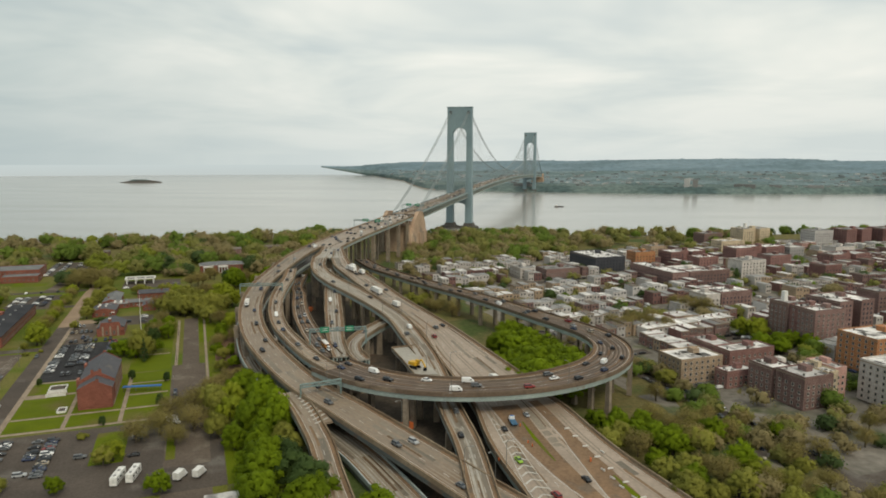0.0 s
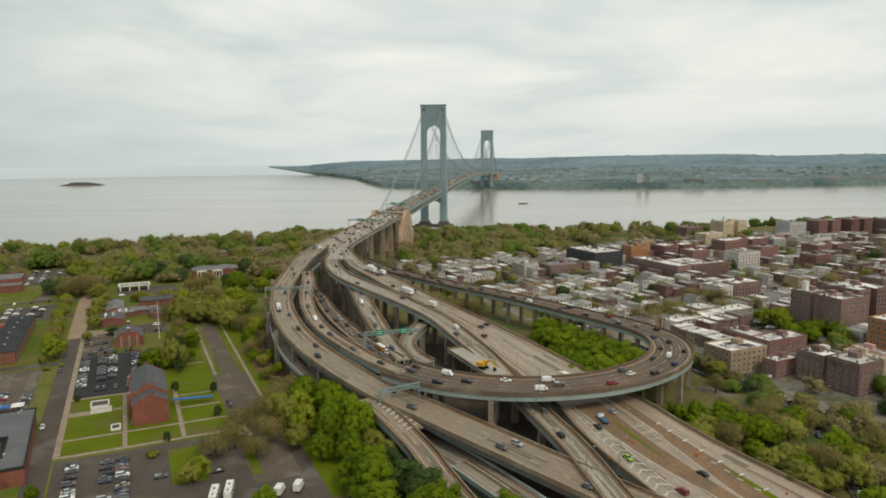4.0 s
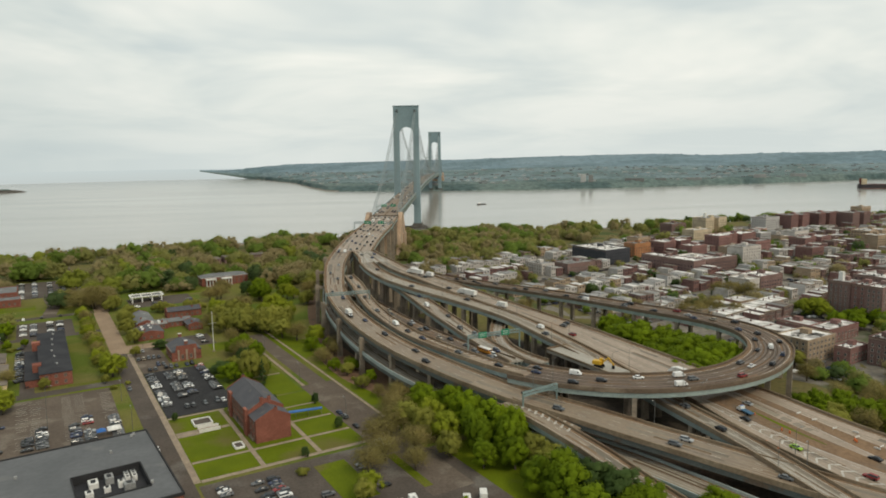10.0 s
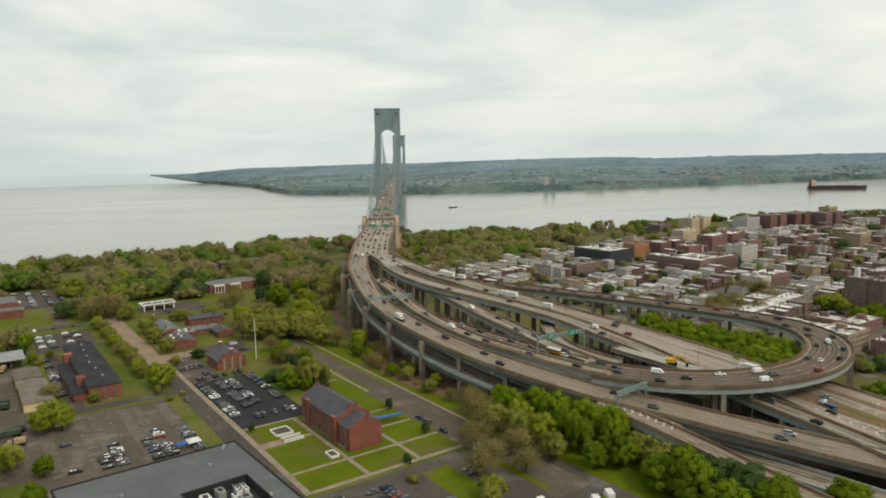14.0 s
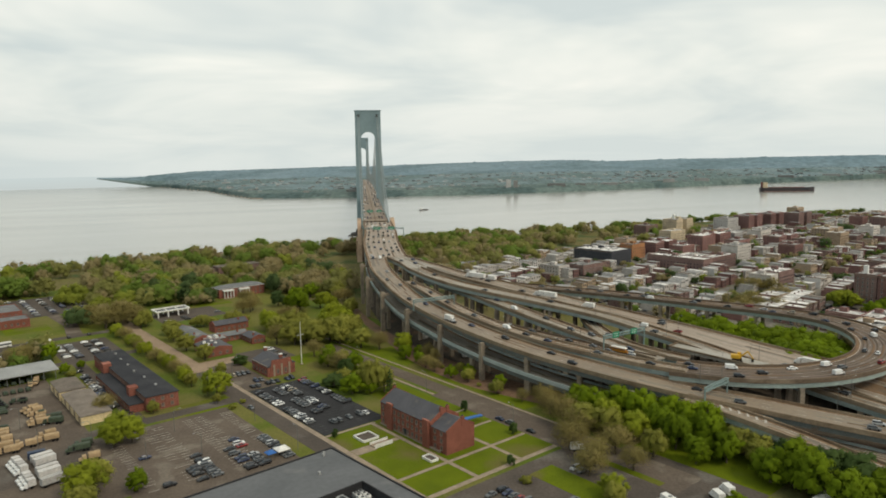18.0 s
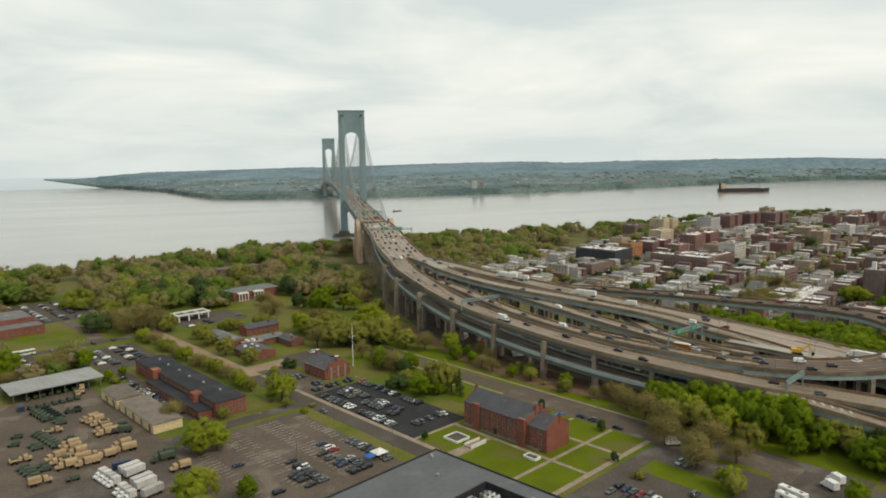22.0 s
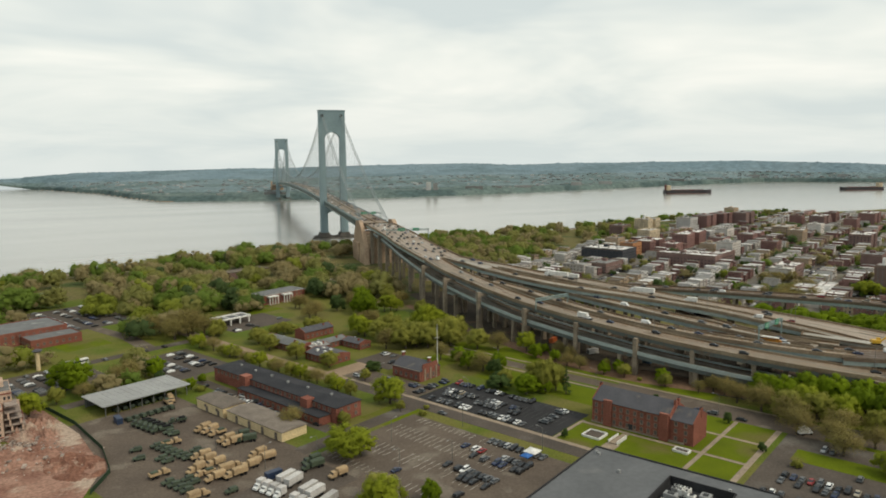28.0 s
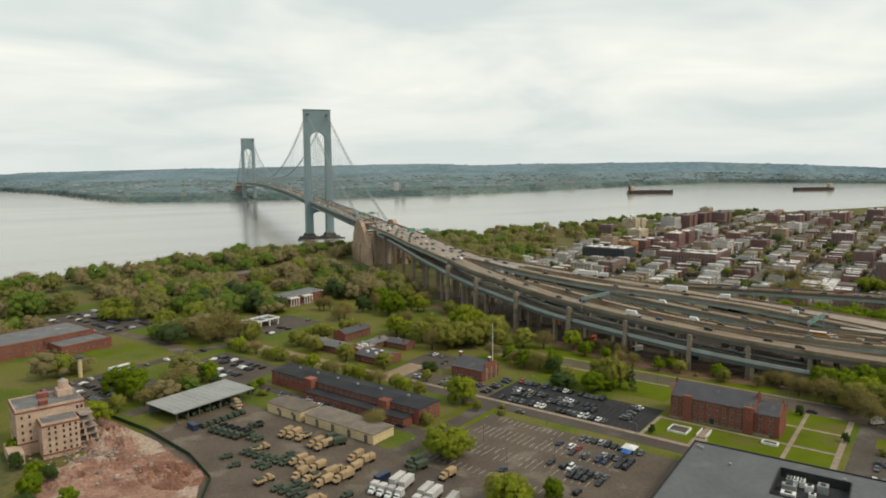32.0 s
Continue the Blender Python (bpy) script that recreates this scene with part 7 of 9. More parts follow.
row(-21.7, 21, 74, 2.75, 0.88, 0, "cars in the dark car park")
row(-13.0, 30, 74, 2.75, 0.72, 0, "cars in the dark car park")
row(-7.7, 30, 76, 2.75, 0.78, 0, "cars in the dark car park")
row(4.0, 33, 79, 2.75, 0.88, 0, "cars in the dark car park")
row(-44.6, -4, 22, 2.7, 0.85, 0, "cars in the grey car park")
row(-54.8, -4, 30, 2.7, 0.7, 0, "cars in the grey car park")
row(-60.0, -4, 20, 2.7, 0.75, 0, "cars in the grey car park")
row(-72.4, -4, 26, 2.7, 0.8, 0, "cars in the grey car park")
row(-77.6, -4, 11, 2.7, 0.7, 0, "cars in the grey car park")
row(-88.0, 2, 34, 2.7, 0.35, 0, "cars in the grey car park")
row(-76, 36, 62, 2.7, 0.12, 0, "cars in the grey car park")
for n, e0, e1, fill in ((15, -14, 5, 0.6), (84, -23, 4, 0.8), (92, -23, -11, 0.75), (108, -23, -10, 0.7), (126, -24, -9, 0.6)):
    e = e0
    while e < e1:
        if rng.random() < fill:
            p = at(e, n + rng.uniform(-0.3, 0.3))
            car(p.x, p.y, GROUND + 0.085, TURN + 90 + rng.choice((0, 180)) + rng.uniform(-3, 3), rng.choice(("sedan", "suv")), group="cars by the brick house" if n > 80 else "cars in the dark car park")
        e += 2.75
row(-19.5, -112, -72, 2.8, 0.6, 0, "cars in the south car park")
row(-8.0, -112, -76, 2.8, 0.55, 0, "cars in the south car park")
row(-2.6, -112, -78, 2.8, 0.7, 0, "cars in the south car park")
row(9.8, -108, -98, 2.8, 0.6, 0, "cars in the south car park")
row(29.0, -104, -82, 2.8, 0.6, 0, "cars in the south car park")
row(42.4, -56, -10, 6.2, 0.6, 90, "cars along the edge road")
row(56.0, -90, 100, 6.2, 0.1, 90, "cars along the edge road")
row(-33.6, -80, 120, 17, 0.25, 90, "cars on the street")
row(-78, 84, 180, 5.6, 0.3, 90, "cars behind the office block")
row(-81.5, 98, 176, 2.7, 0.5, 20, "cars behind the office block")
for e in (-80, -74, -64, -58):
    for k in range(14):
        if rng.random() < 0.55:
            p = at(e, 206 + k * 2.8)
            far_car(p.x, p.y, GROUND + 0.08, TURN)
for e in (8, 18):
    row(e, 124, 148, 2.8, 0.4, 0, "cars by the brick house")
for e in (-82, -72, -60, -50, -38):
    n = 356
    while n < 436:
        if rng.random() < 0.6:
            p = at(e, n)
            far_car(p.x, p.y, GROUND + 0.08, TURN)
        n += 2.9
for e in (-4, 10, 26, 36):
    n = 264
    while n < 282:
        if rng.random() < 0.4:
            p = at(e, n)
            far_car(p.x, p.y, GROUND + 0.08, TURN)
        n += 2.9

for e in (-146, -138, -130, -120, -112):
    for k in range(12):
        if rng.random() < 0.6:
            p = at(e, 227 + k * 2.9)
            far_car(p.x, p.y, GROUND + 0.08, TURN)
for k in range(9):
    if k != 4:
        p = at(-146 + k * 11.0 + rng.uniform(-2, 2), 263.8)
        far_car(p.x, p.y, GROUND + 0.08, TURN + 90)
coach = at(-107, 266)
t = thing("coach", "long white coach parked on the drive", "bus", pose(coach.x, coach.y, GROUND + 0.07, 0, 0, TURN + 2))
part("body", new_box(0, 0, 0.4, 12.0, 2.5, 2.9, top=0.97), M["white_trim"], t)
part("window_band", new_box(0, 0, 1.7, 11.4, 2.54, 0.9), M["glass"], t)
for x in (-3.8, 3.8):
    for s_ in (-1, 1):
        bm = bmesh.new()
        rod(bm, (x, s_ * 0.95, 0.5), (x, s_ * 1.28, 0.5), 0.5, 10)
        part("wheel", bm, M["rubber"], t)


# ---- army vehicles in the yard ----
def wheels(t, xs, y, r, w=0.35):
    for x in xs:
        for s in (-1, 1):
            bm = bmesh.new()
            rod(bm, (x, s * (y - w), r), (x, s * y, r), r, 10)
            part("wheel", bm, M["rubber"], t)


def army_truck(mat, long_bed, canvas):
    t = thing("army_truck", "%s army cargo truck%s" % ("sand-coloured" if mat == "sand_paint" else "dark green", " with a canvas-covered bed" if canvas else " with an open bed"), "truck")
    bl = 5.6 if long_bed else 4.2
    bm = bmesh.new()
    box(bm, 0.2, 0, 0.85, bl + 3.0, 0.9, 0.35)
    part("chassis", bm, M["rubber"], t)
    bm = bmesh.new()
    loft(bm, [section(bl / 2 - 0.3, 2.3, 1.0, 2.75, 0.9), section(bl / 2 + 1.1, 2.3, 1.0, 2.7, 0.9), section(bl / 2 + 1.5, 2.2, 1.0, 1.75, 0.9), section(bl / 2 + 2.4, 2.0, 1.0, 1.6, 0.9)])
    c = part("cab", bm, M[mat], t)
    part("windscreen", new_box(bl / 2 + 1.32, 0, 1.95, 0.12, 1.9, 0.6), M["glass"], c)
    part("bed", new_box(-1.0, 0, 1.2, bl, 2.4, 0.9), M[mat], t)
    if canvas:
        bm = bmesh.new()
        loft(bm, [section(x, 2.42, 2.1, 3.3, 0.8) for x in (-1.0 - bl / 2 + 0.05, -1.0, -1.0 + bl / 2 - 0.05)])
        part("canvas", bm, M[mat], t)
    else:
        part("load", new_box(-1.2, 0, 2.1, bl * 0.6, 1.8, 0.5), M["army_green"] if mat == "sand_paint" else M["rubber"], t)
    wheels(t, (-bl / 2, -bl / 2 + 1.4, bl / 2 + 1.5), 1.2, 0.55)
    return t


def army_car():
    t = thing("army_utility_vehicle", "dark green boxy army utility vehicle", "military car")
    bm = bmesh.new()
    loft(bm, [section(-2.3, 2.0, 0.6, 1.3), section(-2.2, 2.15, 0.55, 1.35), (section(1.0, 2.15, 0.55, 1.35)), section(2.2, 2.05, 0.6, 1.2), section(2.35, 1.9, 0.7, 1.1)])
    part("body", bm, M["army_green"], t)
    part("cabin", new_box(-0.7, 0, 1.3, 3.0, 1.9, 0.65, top=0.86), M["army_green"], t)
    part("windscreen", new_box(0.78, 0, 1.38, 0.1, 1.6, 0.4), M["glass"], t)
    wheels(t, (-1.6, 1.6), 1.08, 0.48, 0.3)
    return t


def box_truck(body, label, ln=6.0):
    t = thing("box_truck", label, "truck")
    part("box", new_box(-1.2, 0, 0.95, ln, 2.4, 2.5), M[body], t)
    bm = bmesh.new()
    x0 = ln / 2 - 1.2 + 0.1
    loft(bm, [section(x0, 2.1, 0.6, 2.3, 0.9), section(x0 + 0.9, 2.1, 0.6, 2.25, 0.9), section(x0 + 1.3, 2.0, 0.6, 1.45, 0.9), section(x0 + 2.0, 1.9, 0.6, 1.25, 0.9)])
    c = part("cab", bm, M["car_white"], t)
    part("windscreen", new_box(x0 + 1.1, 0, 1.5, 0.12, 1.8, 0.6), M["glass"], c)
    part("chassis", new_box(0, 0, 0.55, ln + 1.5, 0.9, 0.4), M["rubber"], t)
    wheels(t, (-ln / 2 + 0.2, x0 + 1.0), 1.15, 0.45)
    return t


BANK = {}


def put(key, make, e, n, head, group="", z=GROUND + 0.06):
    p = at(e, n)
    m = pose(p.x, p.y, z, 0, 0, TURN + head)
    if key in BANK:
        t = copy_thing(BANK[key], m)
    else:
        t = BANK[key] = make()
        t.matrix_world = m
    return tagged(t, group=group)


for e, n, lb, cv, h in ((-112.5, 122, 0, 1, 185), (-111.5, 118, 0, 1, 185), (-111, 113, 0, 0, 180), (-112.5, 104, 0, 1, 178), (-112.0, 99.5, 1, 1, 175), (-112.5, 82, 0, 1, 182), (-113.0, 76.5, 1, 1, 177), (-120.5, 75.5, 0, 1, 177), (-127.5, 97, 0, 1, 168), (-128, 92.5, 0, 1, 170), (-135, 88, 0, 1, 190), (-127.5, 87, 0, 1, 175),
                        (-134.5, 82.5, 0, 0, 176), (-127, 79.5, 1, 1, 352), (-134, 76.5, 0, 1, 176), (-127.5, 73.5, 1, 1, 176), (-146.5, 95, 0, 0, 355), (-104.0, 44.6, 0, 1, 176), (-146, 69, 0, 1, 355), (-129.5, 118.5, 0, 0, 350), (-106, 165, 0, 0, 260), (-103, 168, 0, 1, 255)):
    put(("tan", lb, cv), lambda: army_truck("sand_paint", lb, cv), e, n, h, "sand army trucks")
for e, n, lb, cv, h in ((-114.5, 139, 0, 0, 165), (-107.5, 97.5, 1, 1, 155), (-106.5, 103, 0, 1, 160), (-105.5, 57, 1, 1, 172), (-103, 61, 0, 1, 172), (-125.5, 149, 1, 0, 165), (-125, 145.4, 1, 0, 165), (-124.7, 141.8, 1, 0, 165), (-124.2, 138.2, 1, 0, 165), (-123.8, 134.6, 1, 0, 165)):
    put(("green", lb, cv), lambda: army_truck("army_green", lb, cv), e, n, h, "green army trucks")
for e, n, h in [(-128 + k * 3.3, 158.2, 90) for k in range(7)] + [(-126 + k * 3.4, 174.5, 90) for k in range(9)] + [(-123.6, 130.6, 170), (-123.2, 127.2, 170), (-134, 121, 174), (-133.6, 117.6, 174), (-133.2, 114.2, 174), (-132.8, 110.8, 174), (-132.4, 107.4, 174), (-132, 104, 174), (-131.6, 100.6, 174), (-138.5, 108, 174), (-138, 104, 174), (-126, 105, 165), (-126, 101.5, 165),
                                                     (-144, 114.5, 155), (-141, 123.4, 160), (-146.8, 87, 174), (-146.4, 83.4, 174), (-146, 79.8, 174), (-145.7, 76.2, 174), (-141, 84, 174), (-141, 80, 174), (-136, 64, 174)]:
    put("humvee", army_car, e, n, h, "army utility vehicles")
for k in range(4):
    put("whitebox", lambda: box_truck("siding", "short white box truck parked in a row", 2.6), -128.4 + k * 0.35, 58.8 - k * 3.4, 190, "white box trucks")
for e, n in ((-127.6, 41), (-127.4, 37.4), (-127.2, 33.8)):
    put("whitebox", None, e, n, 190, "white box trucks")

def trailer():
    t = thing("box_trailer", "white windowless box trailer parked in a yard", "trailer")
    part("box", new_box(0, 0, 0.9, 7.4, 2.5, 2.6), M["siding"], t)
    part("chassis", new_box(0, 0, 0.5, 7.0, 0.9, 0.4), M["rubber"], t)
    for y in (-1.27, 1.27):
        part("rail", new_box(0, y, 0.95, 7.4, 0.06, 0.25), M["lamp_steel"], t)
    wheels(t, (-2.4, -1.3, 2.6), 1.15, 0.45)
    return t


for e, n in ((-119.0, 56.0), (-118.6, 52.2), (-119.4, 43.0), (-119.4, 39.2), (-119.8, 31.8)):
    put("trailer", trailer, e, n, 190 + rng.uniform(-3, 3), "white box trailers")
M["container_blue"] = material("container_dark_blue", (0.022, 0.040, 0.085), (0.016, 0.030, 0.065), 0.5, coarse=0.5)
for e, n in ((-119.8, 62.4), (-131.5, 160)):
    p = at(e, n)
    t = thing("container", "dark blue steel shipping container", "container", pose(p.x, p.y, GROUND + 0.05, 0, 0, TURN + (-5 if n < 100 else 80)))
    part("body", new_box(0, 0, 0, 6.1, 2.4, 2.6), M["container_blue"], t)
    part("doors", new_box(3.06, 0, 0.1, 0.06, 2.2, 2.4), M["container_blue"], t)
    for k in range(10):
        part("rib", new_box(-2.7 + k * 0.6, -1.23, 0.15, 0.2, 0.08, 2.3), M["container_blue"], t)
for e, n, h in ((43.0, -74.5, -36), (53.0, -129.6, 60), (46.5, -129.6, 60)):
    put("rv", lambda: box_truck("white_trim", "white camper van with a tall body", 4.2), e, n, h, "white campers")


def motorhome():
    t = thing("motorhome", "long white motorhome with brown side stripes", "motorhome")
    part("body", new_box(0, 0, 0.5, 9.6, 2.5, 2.9, top=0.97), M["white_trim"], t)
    part("windscreen", new_box(4.78, 0, 1.5, 0.1, 2.1, 1.2), M["glass"], t)
    for y in (-1.26, 1.26):
        part("stripe", new_box(-0.3, y, 1.1, 8.4, 0.05, 0.28), M["roof_brown"], t, "brown painted stripe")
        for x in (-3.2, -0.6, 2.4):
            part("window", new_box(x, y * 0.985, 1.9, 1.3, 0.07, 0.7), M["glass"], t)
    for x in (-2.8, 1.4):
        part("roof_unit", new_box(x, 0, 3.4, 1.0, 0.8, 0.35), M["metal_roof"], t)
    wheels(t, (-3.0, 3.2), 1.18, 0.48)
    return t


for e, n, h in ((30.5, -123.5, 76), (25.5, -124.5, 76)):
    put("motorhome", motorhome, e, n, h, "parked motorhomes")
for e, n, w, mt, lb in ((-46, 0, 5.0, "white_trim", "white open market tent"), (-51, -0.5, 3.4, "awning_blue", "small blue open tent")):
    p = at(e, n)
    t = thing("tent", lb, "tent", pose(p.x, p.y, GROUND + 0.07, 0, 0, TURN))
    part("canopy", hip_roof(w, w, 1.1, 2.5, 0.1), M[mt], t)
    for a in (-1, 1):
        for b in (-1, 1):
            part("post", new_box(a * w / 2 * 0.95, b * w / 2 * 0.95, 0, 0.08, 0.08, 2.5), M["lamp_steel"], t)


# ---- traffic ----
def along(name, s):
    """A place on a road: metres along it; gives x, y, z, right, heading, width."""
    ln = LINES[name]
    d = np.concatenate([[0], np.cumsum(np.hypot(*np.diff(ln[:, :2], axis=0).T))])
    v = [float(np.interp(s, d, ln[:, k])) for k in range(4)]
    i = min(len(ln) - 2, max(0, int(np.searchsorted(d, s)) - 1))
    dx, dy = ln[i + 1, :2] - ln[i, :2]
    return (*v[:3], RIGHT[name][i], math.degrees(math.atan2(dy, dx)), v[3], d[-1])


def traffic(name, gap, group, lanes=None, span=(0.0, 1.0), way=1, far=False):
    total = along(name, 0)[6]
    lanes = lanes or LOOK[name][1]
    for l in range(lanes):
        s = total * span[0] + rng.uniform(2, gap)
        while s < total * span[1] - 4:
            x, y, z, r, h, w, _ = along(name, s)
            o = -(w / 2 - 1.9) + (w - 3.8) * (l + 0.5) / lanes
            args = (x + r[0] * o, y + r[1] * o, z + 0.03, h + (0 if way > 0 else 180))
            far_car(*args) if far else car(*args, group=group)
            s += gap * rng.uniform(0.5, 1.7)


traffic("road_loop", 27, "traffic on the loop", 3, (0.0, 0.62))
traffic("road_loop", 34, "", 3, (0.62, 1.0), far=True)
traffic("road_inner", 26, "traffic on the inner ramp", 1)
traffic("road_bus", 22, "traffic on the lower ramp", 2)
traffic("road_outer", 50, "traffic on the outer road", 2)
traffic("road_main", 110, "traffic on the main road", 2, (0.05, 1.0), -1)
traffic("road_broad", 78, "traffic on the broad road", 3, (0.05, 0.62), -1)
traffic("road_broad", 60, "traffic on the broad road", 3, (0.62, 1.0), -1)
traffic("road_centre", 46, "traffic on the centre ramp", 2)
traffic("road_ramp", 34, "traffic on the small ramp", 1)
traffic("road_approach", 30, "", 6, far=True)
traffic("road_east", 40, "", 3, far=True)
for s in np.arange(-340, SPAN + 340, 9.0):
    for n in (-12.5, -9, -5.5, 5.5, 9, 12.5):
        if rng.random() < 0.3:
            p = on_bridge(s + rng.uniform(-3, 3), n, deck_z(s) + 0.03)
            far_car(p.x, p.y, p.z, BRIDGE_TURN + 90)


def on_road(t, name, s, lane, lanes, way=1):
    x, y, z, r, h, w, _ = along(name, s)
    o = -(w / 2 - 1.9) + (w - 3.8) * (lane + 0.5) / lanes
    t.matrix_world = pose(x + r[0] * o, y + r[1] * o, z + 0.03, 0, 0, h + (0 if way > 0 else 180))
    return t


def school_bus():
    t = thing("school_bus", "orange-yellow school bus with a white roof", "bus")
    part("body", new_box(-0.6, 0, 0.6, 8.6, 2.4, 1.9, top=0.98), M["bus_orange"], t)
    part("roof", new_box(-0.6, 0, 2.5, 8.4, 2.2, 0.35, top=0.9), M["white_trim"], t)
    part("bonnet", new_box(4.4, 0, 0.6, 1.6, 2.1, 1.1, top=0.92), M["bus_orange"], t)
    for s in (-1, 1):
        for k in range(9):
            part("window", new_box(-4.2 + k * 0.92, s * 1.2, 1.75, 0.7, 0.06, 0.55), M["glass"], t)
        part("stripe", new_box(-0.6, s * 1.21, 1.25, 8.4, 0.05, 0.12), M["dark"], t)
    part("windscreen", new_box(3.7, 0, 1.7, 0.1, 2.0, 0.7), M["glass"], t)
    wheels(t, (-3.0, 3.9), 1.18, 0.5)
    return t


def lorry():
    t = thing("lorry", "articulated lorry with a long white trailer", "lorry")
    tr = part("trailer", new_box(-3.0, 0, 1.2, 13.6, 2.55, 2.75), M["white_trim"], t)
    for k in range(12):
        part("rib", new_box(-9.2 + k * 1.15, -1.29, 1.3, 0.12, 0.05, 2.5), M["white_trim"], tr)
    bm = bmesh.new()
    loft(bm, [section(4.4, 2.4, 0.7, 3.4, 0.9), section(6.0, 2.4, 0.7, 3.2, 0.9), section(6.5, 2.35, 0.7, 2.0, 0.9), section(7.6, 2.2, 0.7, 1.7, 0.9)])
    c = part("cab", bm, M["car_white"], t)
    part("windscreen", new_box(6.28, 0, 2.15, 0.12, 2.0, 0.8), M["glass"], c)
    wheels(t, (-8.4, -7.1, 3.4, 4.6, 6.9), 1.25, 0.5)
    return t


on_road(school_bus(), "road_bus", 240, 0, 2)
big = lorry()
on_road(big, "road_broad", 268, 1, 3, -1)
for s, l in ((109, 2), (46, 1)):
    on_road(copy_thing(big, pose(0, 0, 0)), "road_broad", s, l, 3, -1)
for nm, s, l, k in (("road_broad", 141, 2, 3), ("road_broad", 58, 0, 3), ("road_approach", 60, 4, 6), ("road_outer", 190, 1, 2), ("road_broad", 40, 0, 3)):
    on_road(box_truck("white_trim", "white box truck driving on the highway", 6.2), nm, s, l, k, -1 if nm == "road_broad" else 1)


def digger():
    t = thing("excavator", "yellow tracked excavator with its arm folded down", "excavator")
    for s in (-1, 1):
        bm = bmesh.new()
        box(bm, 0, s * 1.1, 0, 3.8, 0.6, 0.9, top=0.86)
        part("track", bm, M["rubber"], t)
    part("turntable", new_box(0, 0, 0.9, 1.6, 1.6, 0.3), M["rubber"], t)
    part("house", new_box(-0.6, 0, 1.2, 3.4, 2.6, 1.3, top=0.92), M["machine_yellow"], t)
    cab = part("cab", new_box(0.7, 0.7, 1.2, 1.5, 1.1, 2.0, top=0.88), M["machine_yellow"], t)
    part("cab_window", new_box(1.42, 0.7, 1.9, 0.08, 0.9, 1.0), M["glass"], cab)
    for a, b, w in (((0.8, -0.3, 1.6), (3.6, -0.3, 4.0), 0.5), ((3.6, -0.3, 4.0), (5.6, -0.3, 1.4), 0.4)):
        bm = bmesh.new()
        beam(bm, a, b, w, w)
        part("arm", bm, M["machine_yellow"], t)
    part("bucket", new_box(5.4, -0.3, 0.3, 1.0, 1.2, 1.1, top=0.7), M["rubber"], t)
    return t


d1 = digger()
d1.matrix_world = pose(-13, 311, 27.41, 0, 0, -40)
d1.scale = (1.25, 1.25, 1.25)

# ---- the town beyond the loop: apartment blocks, row houses, trees ----
M["yards"] = material("town_yards", (0.207, 0.185, 0.159), (0.151, 0.137, 0.116), 0.95, coarse=0.04, grain=0.3, spread=0.25, stain=(0.084, 0.095, 0.045), stain_scale=0.035, stain_at=0.55)
verts, faces = [], []
es, ns = np.linspace(258, 1300, 60), np.linspace(-330, 300, 40)
for e in es:
    for n in ns:
        p = at(e + (n > 60) * -0.0, n)
        verts.append((p.x, p.y, land_height(p.x, p.y) + 0.06))
for i in range(len(es) - 1):
    for j in range(len(ns) - 1):
        a = i * len(ns) + j
        faces.append((a, a + len(ns), a + len(ns) + 1, a + 1))
me = bpy.data.meshes.new("town_ground")
me.from_pydata(verts, [], faces)
me.materials.append(M["yards"])
tagged(new("town_ground", me), "streets, yards and pavements of a dense town", "town ground", kind="structure")


def town_street(e0, n0, e1, n1, w, up=0.1):
    a, b = Vector((e0, n0)), Vector((e1, n1))
    bm = bmesh.new()
    pts = []
    for k in range(41):
        q = a.lerp(b, k / 40)
        p = at(q.x, q.y)
        pts.append((p.x, p.y, land_height(p.x, p.y) + up))
    ln = np.array(pts)
    strip(bm, ln, sides(ln), -w / 2, w / 2, -0.2, 0.0)
    return solid("road_town", bm, M["asphalt"], "grey asphalt town street", "street", kind="structure")


for n in (-210, -105, -40, 20, 105, 175, 245):
    town_street(264 if n > -100 else 266, n, 1300, n, 10)
for e in (283, 384, 484, 584, 684, 784, 884):
    town_street(e, -330, e, 270, 9, 0.14)

town_street(*base_frame(128, 272), *base_frame(98, 196), 13, 0.12)
for k in range(11):
    for sd in (-1, 1):
        if (k * 7 + sd) % 5 < 3:
            q = Vector((127, 268, 0)).lerp(Vector((100, 200, 0)), k / 10) + Vector((0.93, -0.37, 0)) * 4.6 * sd
            car(q.x, q.y, land_height(q.x, q.y) + 0.13, 248 + (180 if sd > 0 else 0), group="cars on the town street")
for k in range(15):
    n = -95 - k * 6.4
    for o, skip in ((-3.3, 3), (3.3, 4)):
        if k % skip:
            q = at(283 + o, n)
            if clear_of_roads(q.x, q.y, 0.5):
                car(q.x, q.y, land_height(q.x, q.y) + 0.15, TURN + (90 if o > 0 else 270), "sedan" if k % 2 else "suv", group="cars on the town street")

TOWN_WINDOW = {}


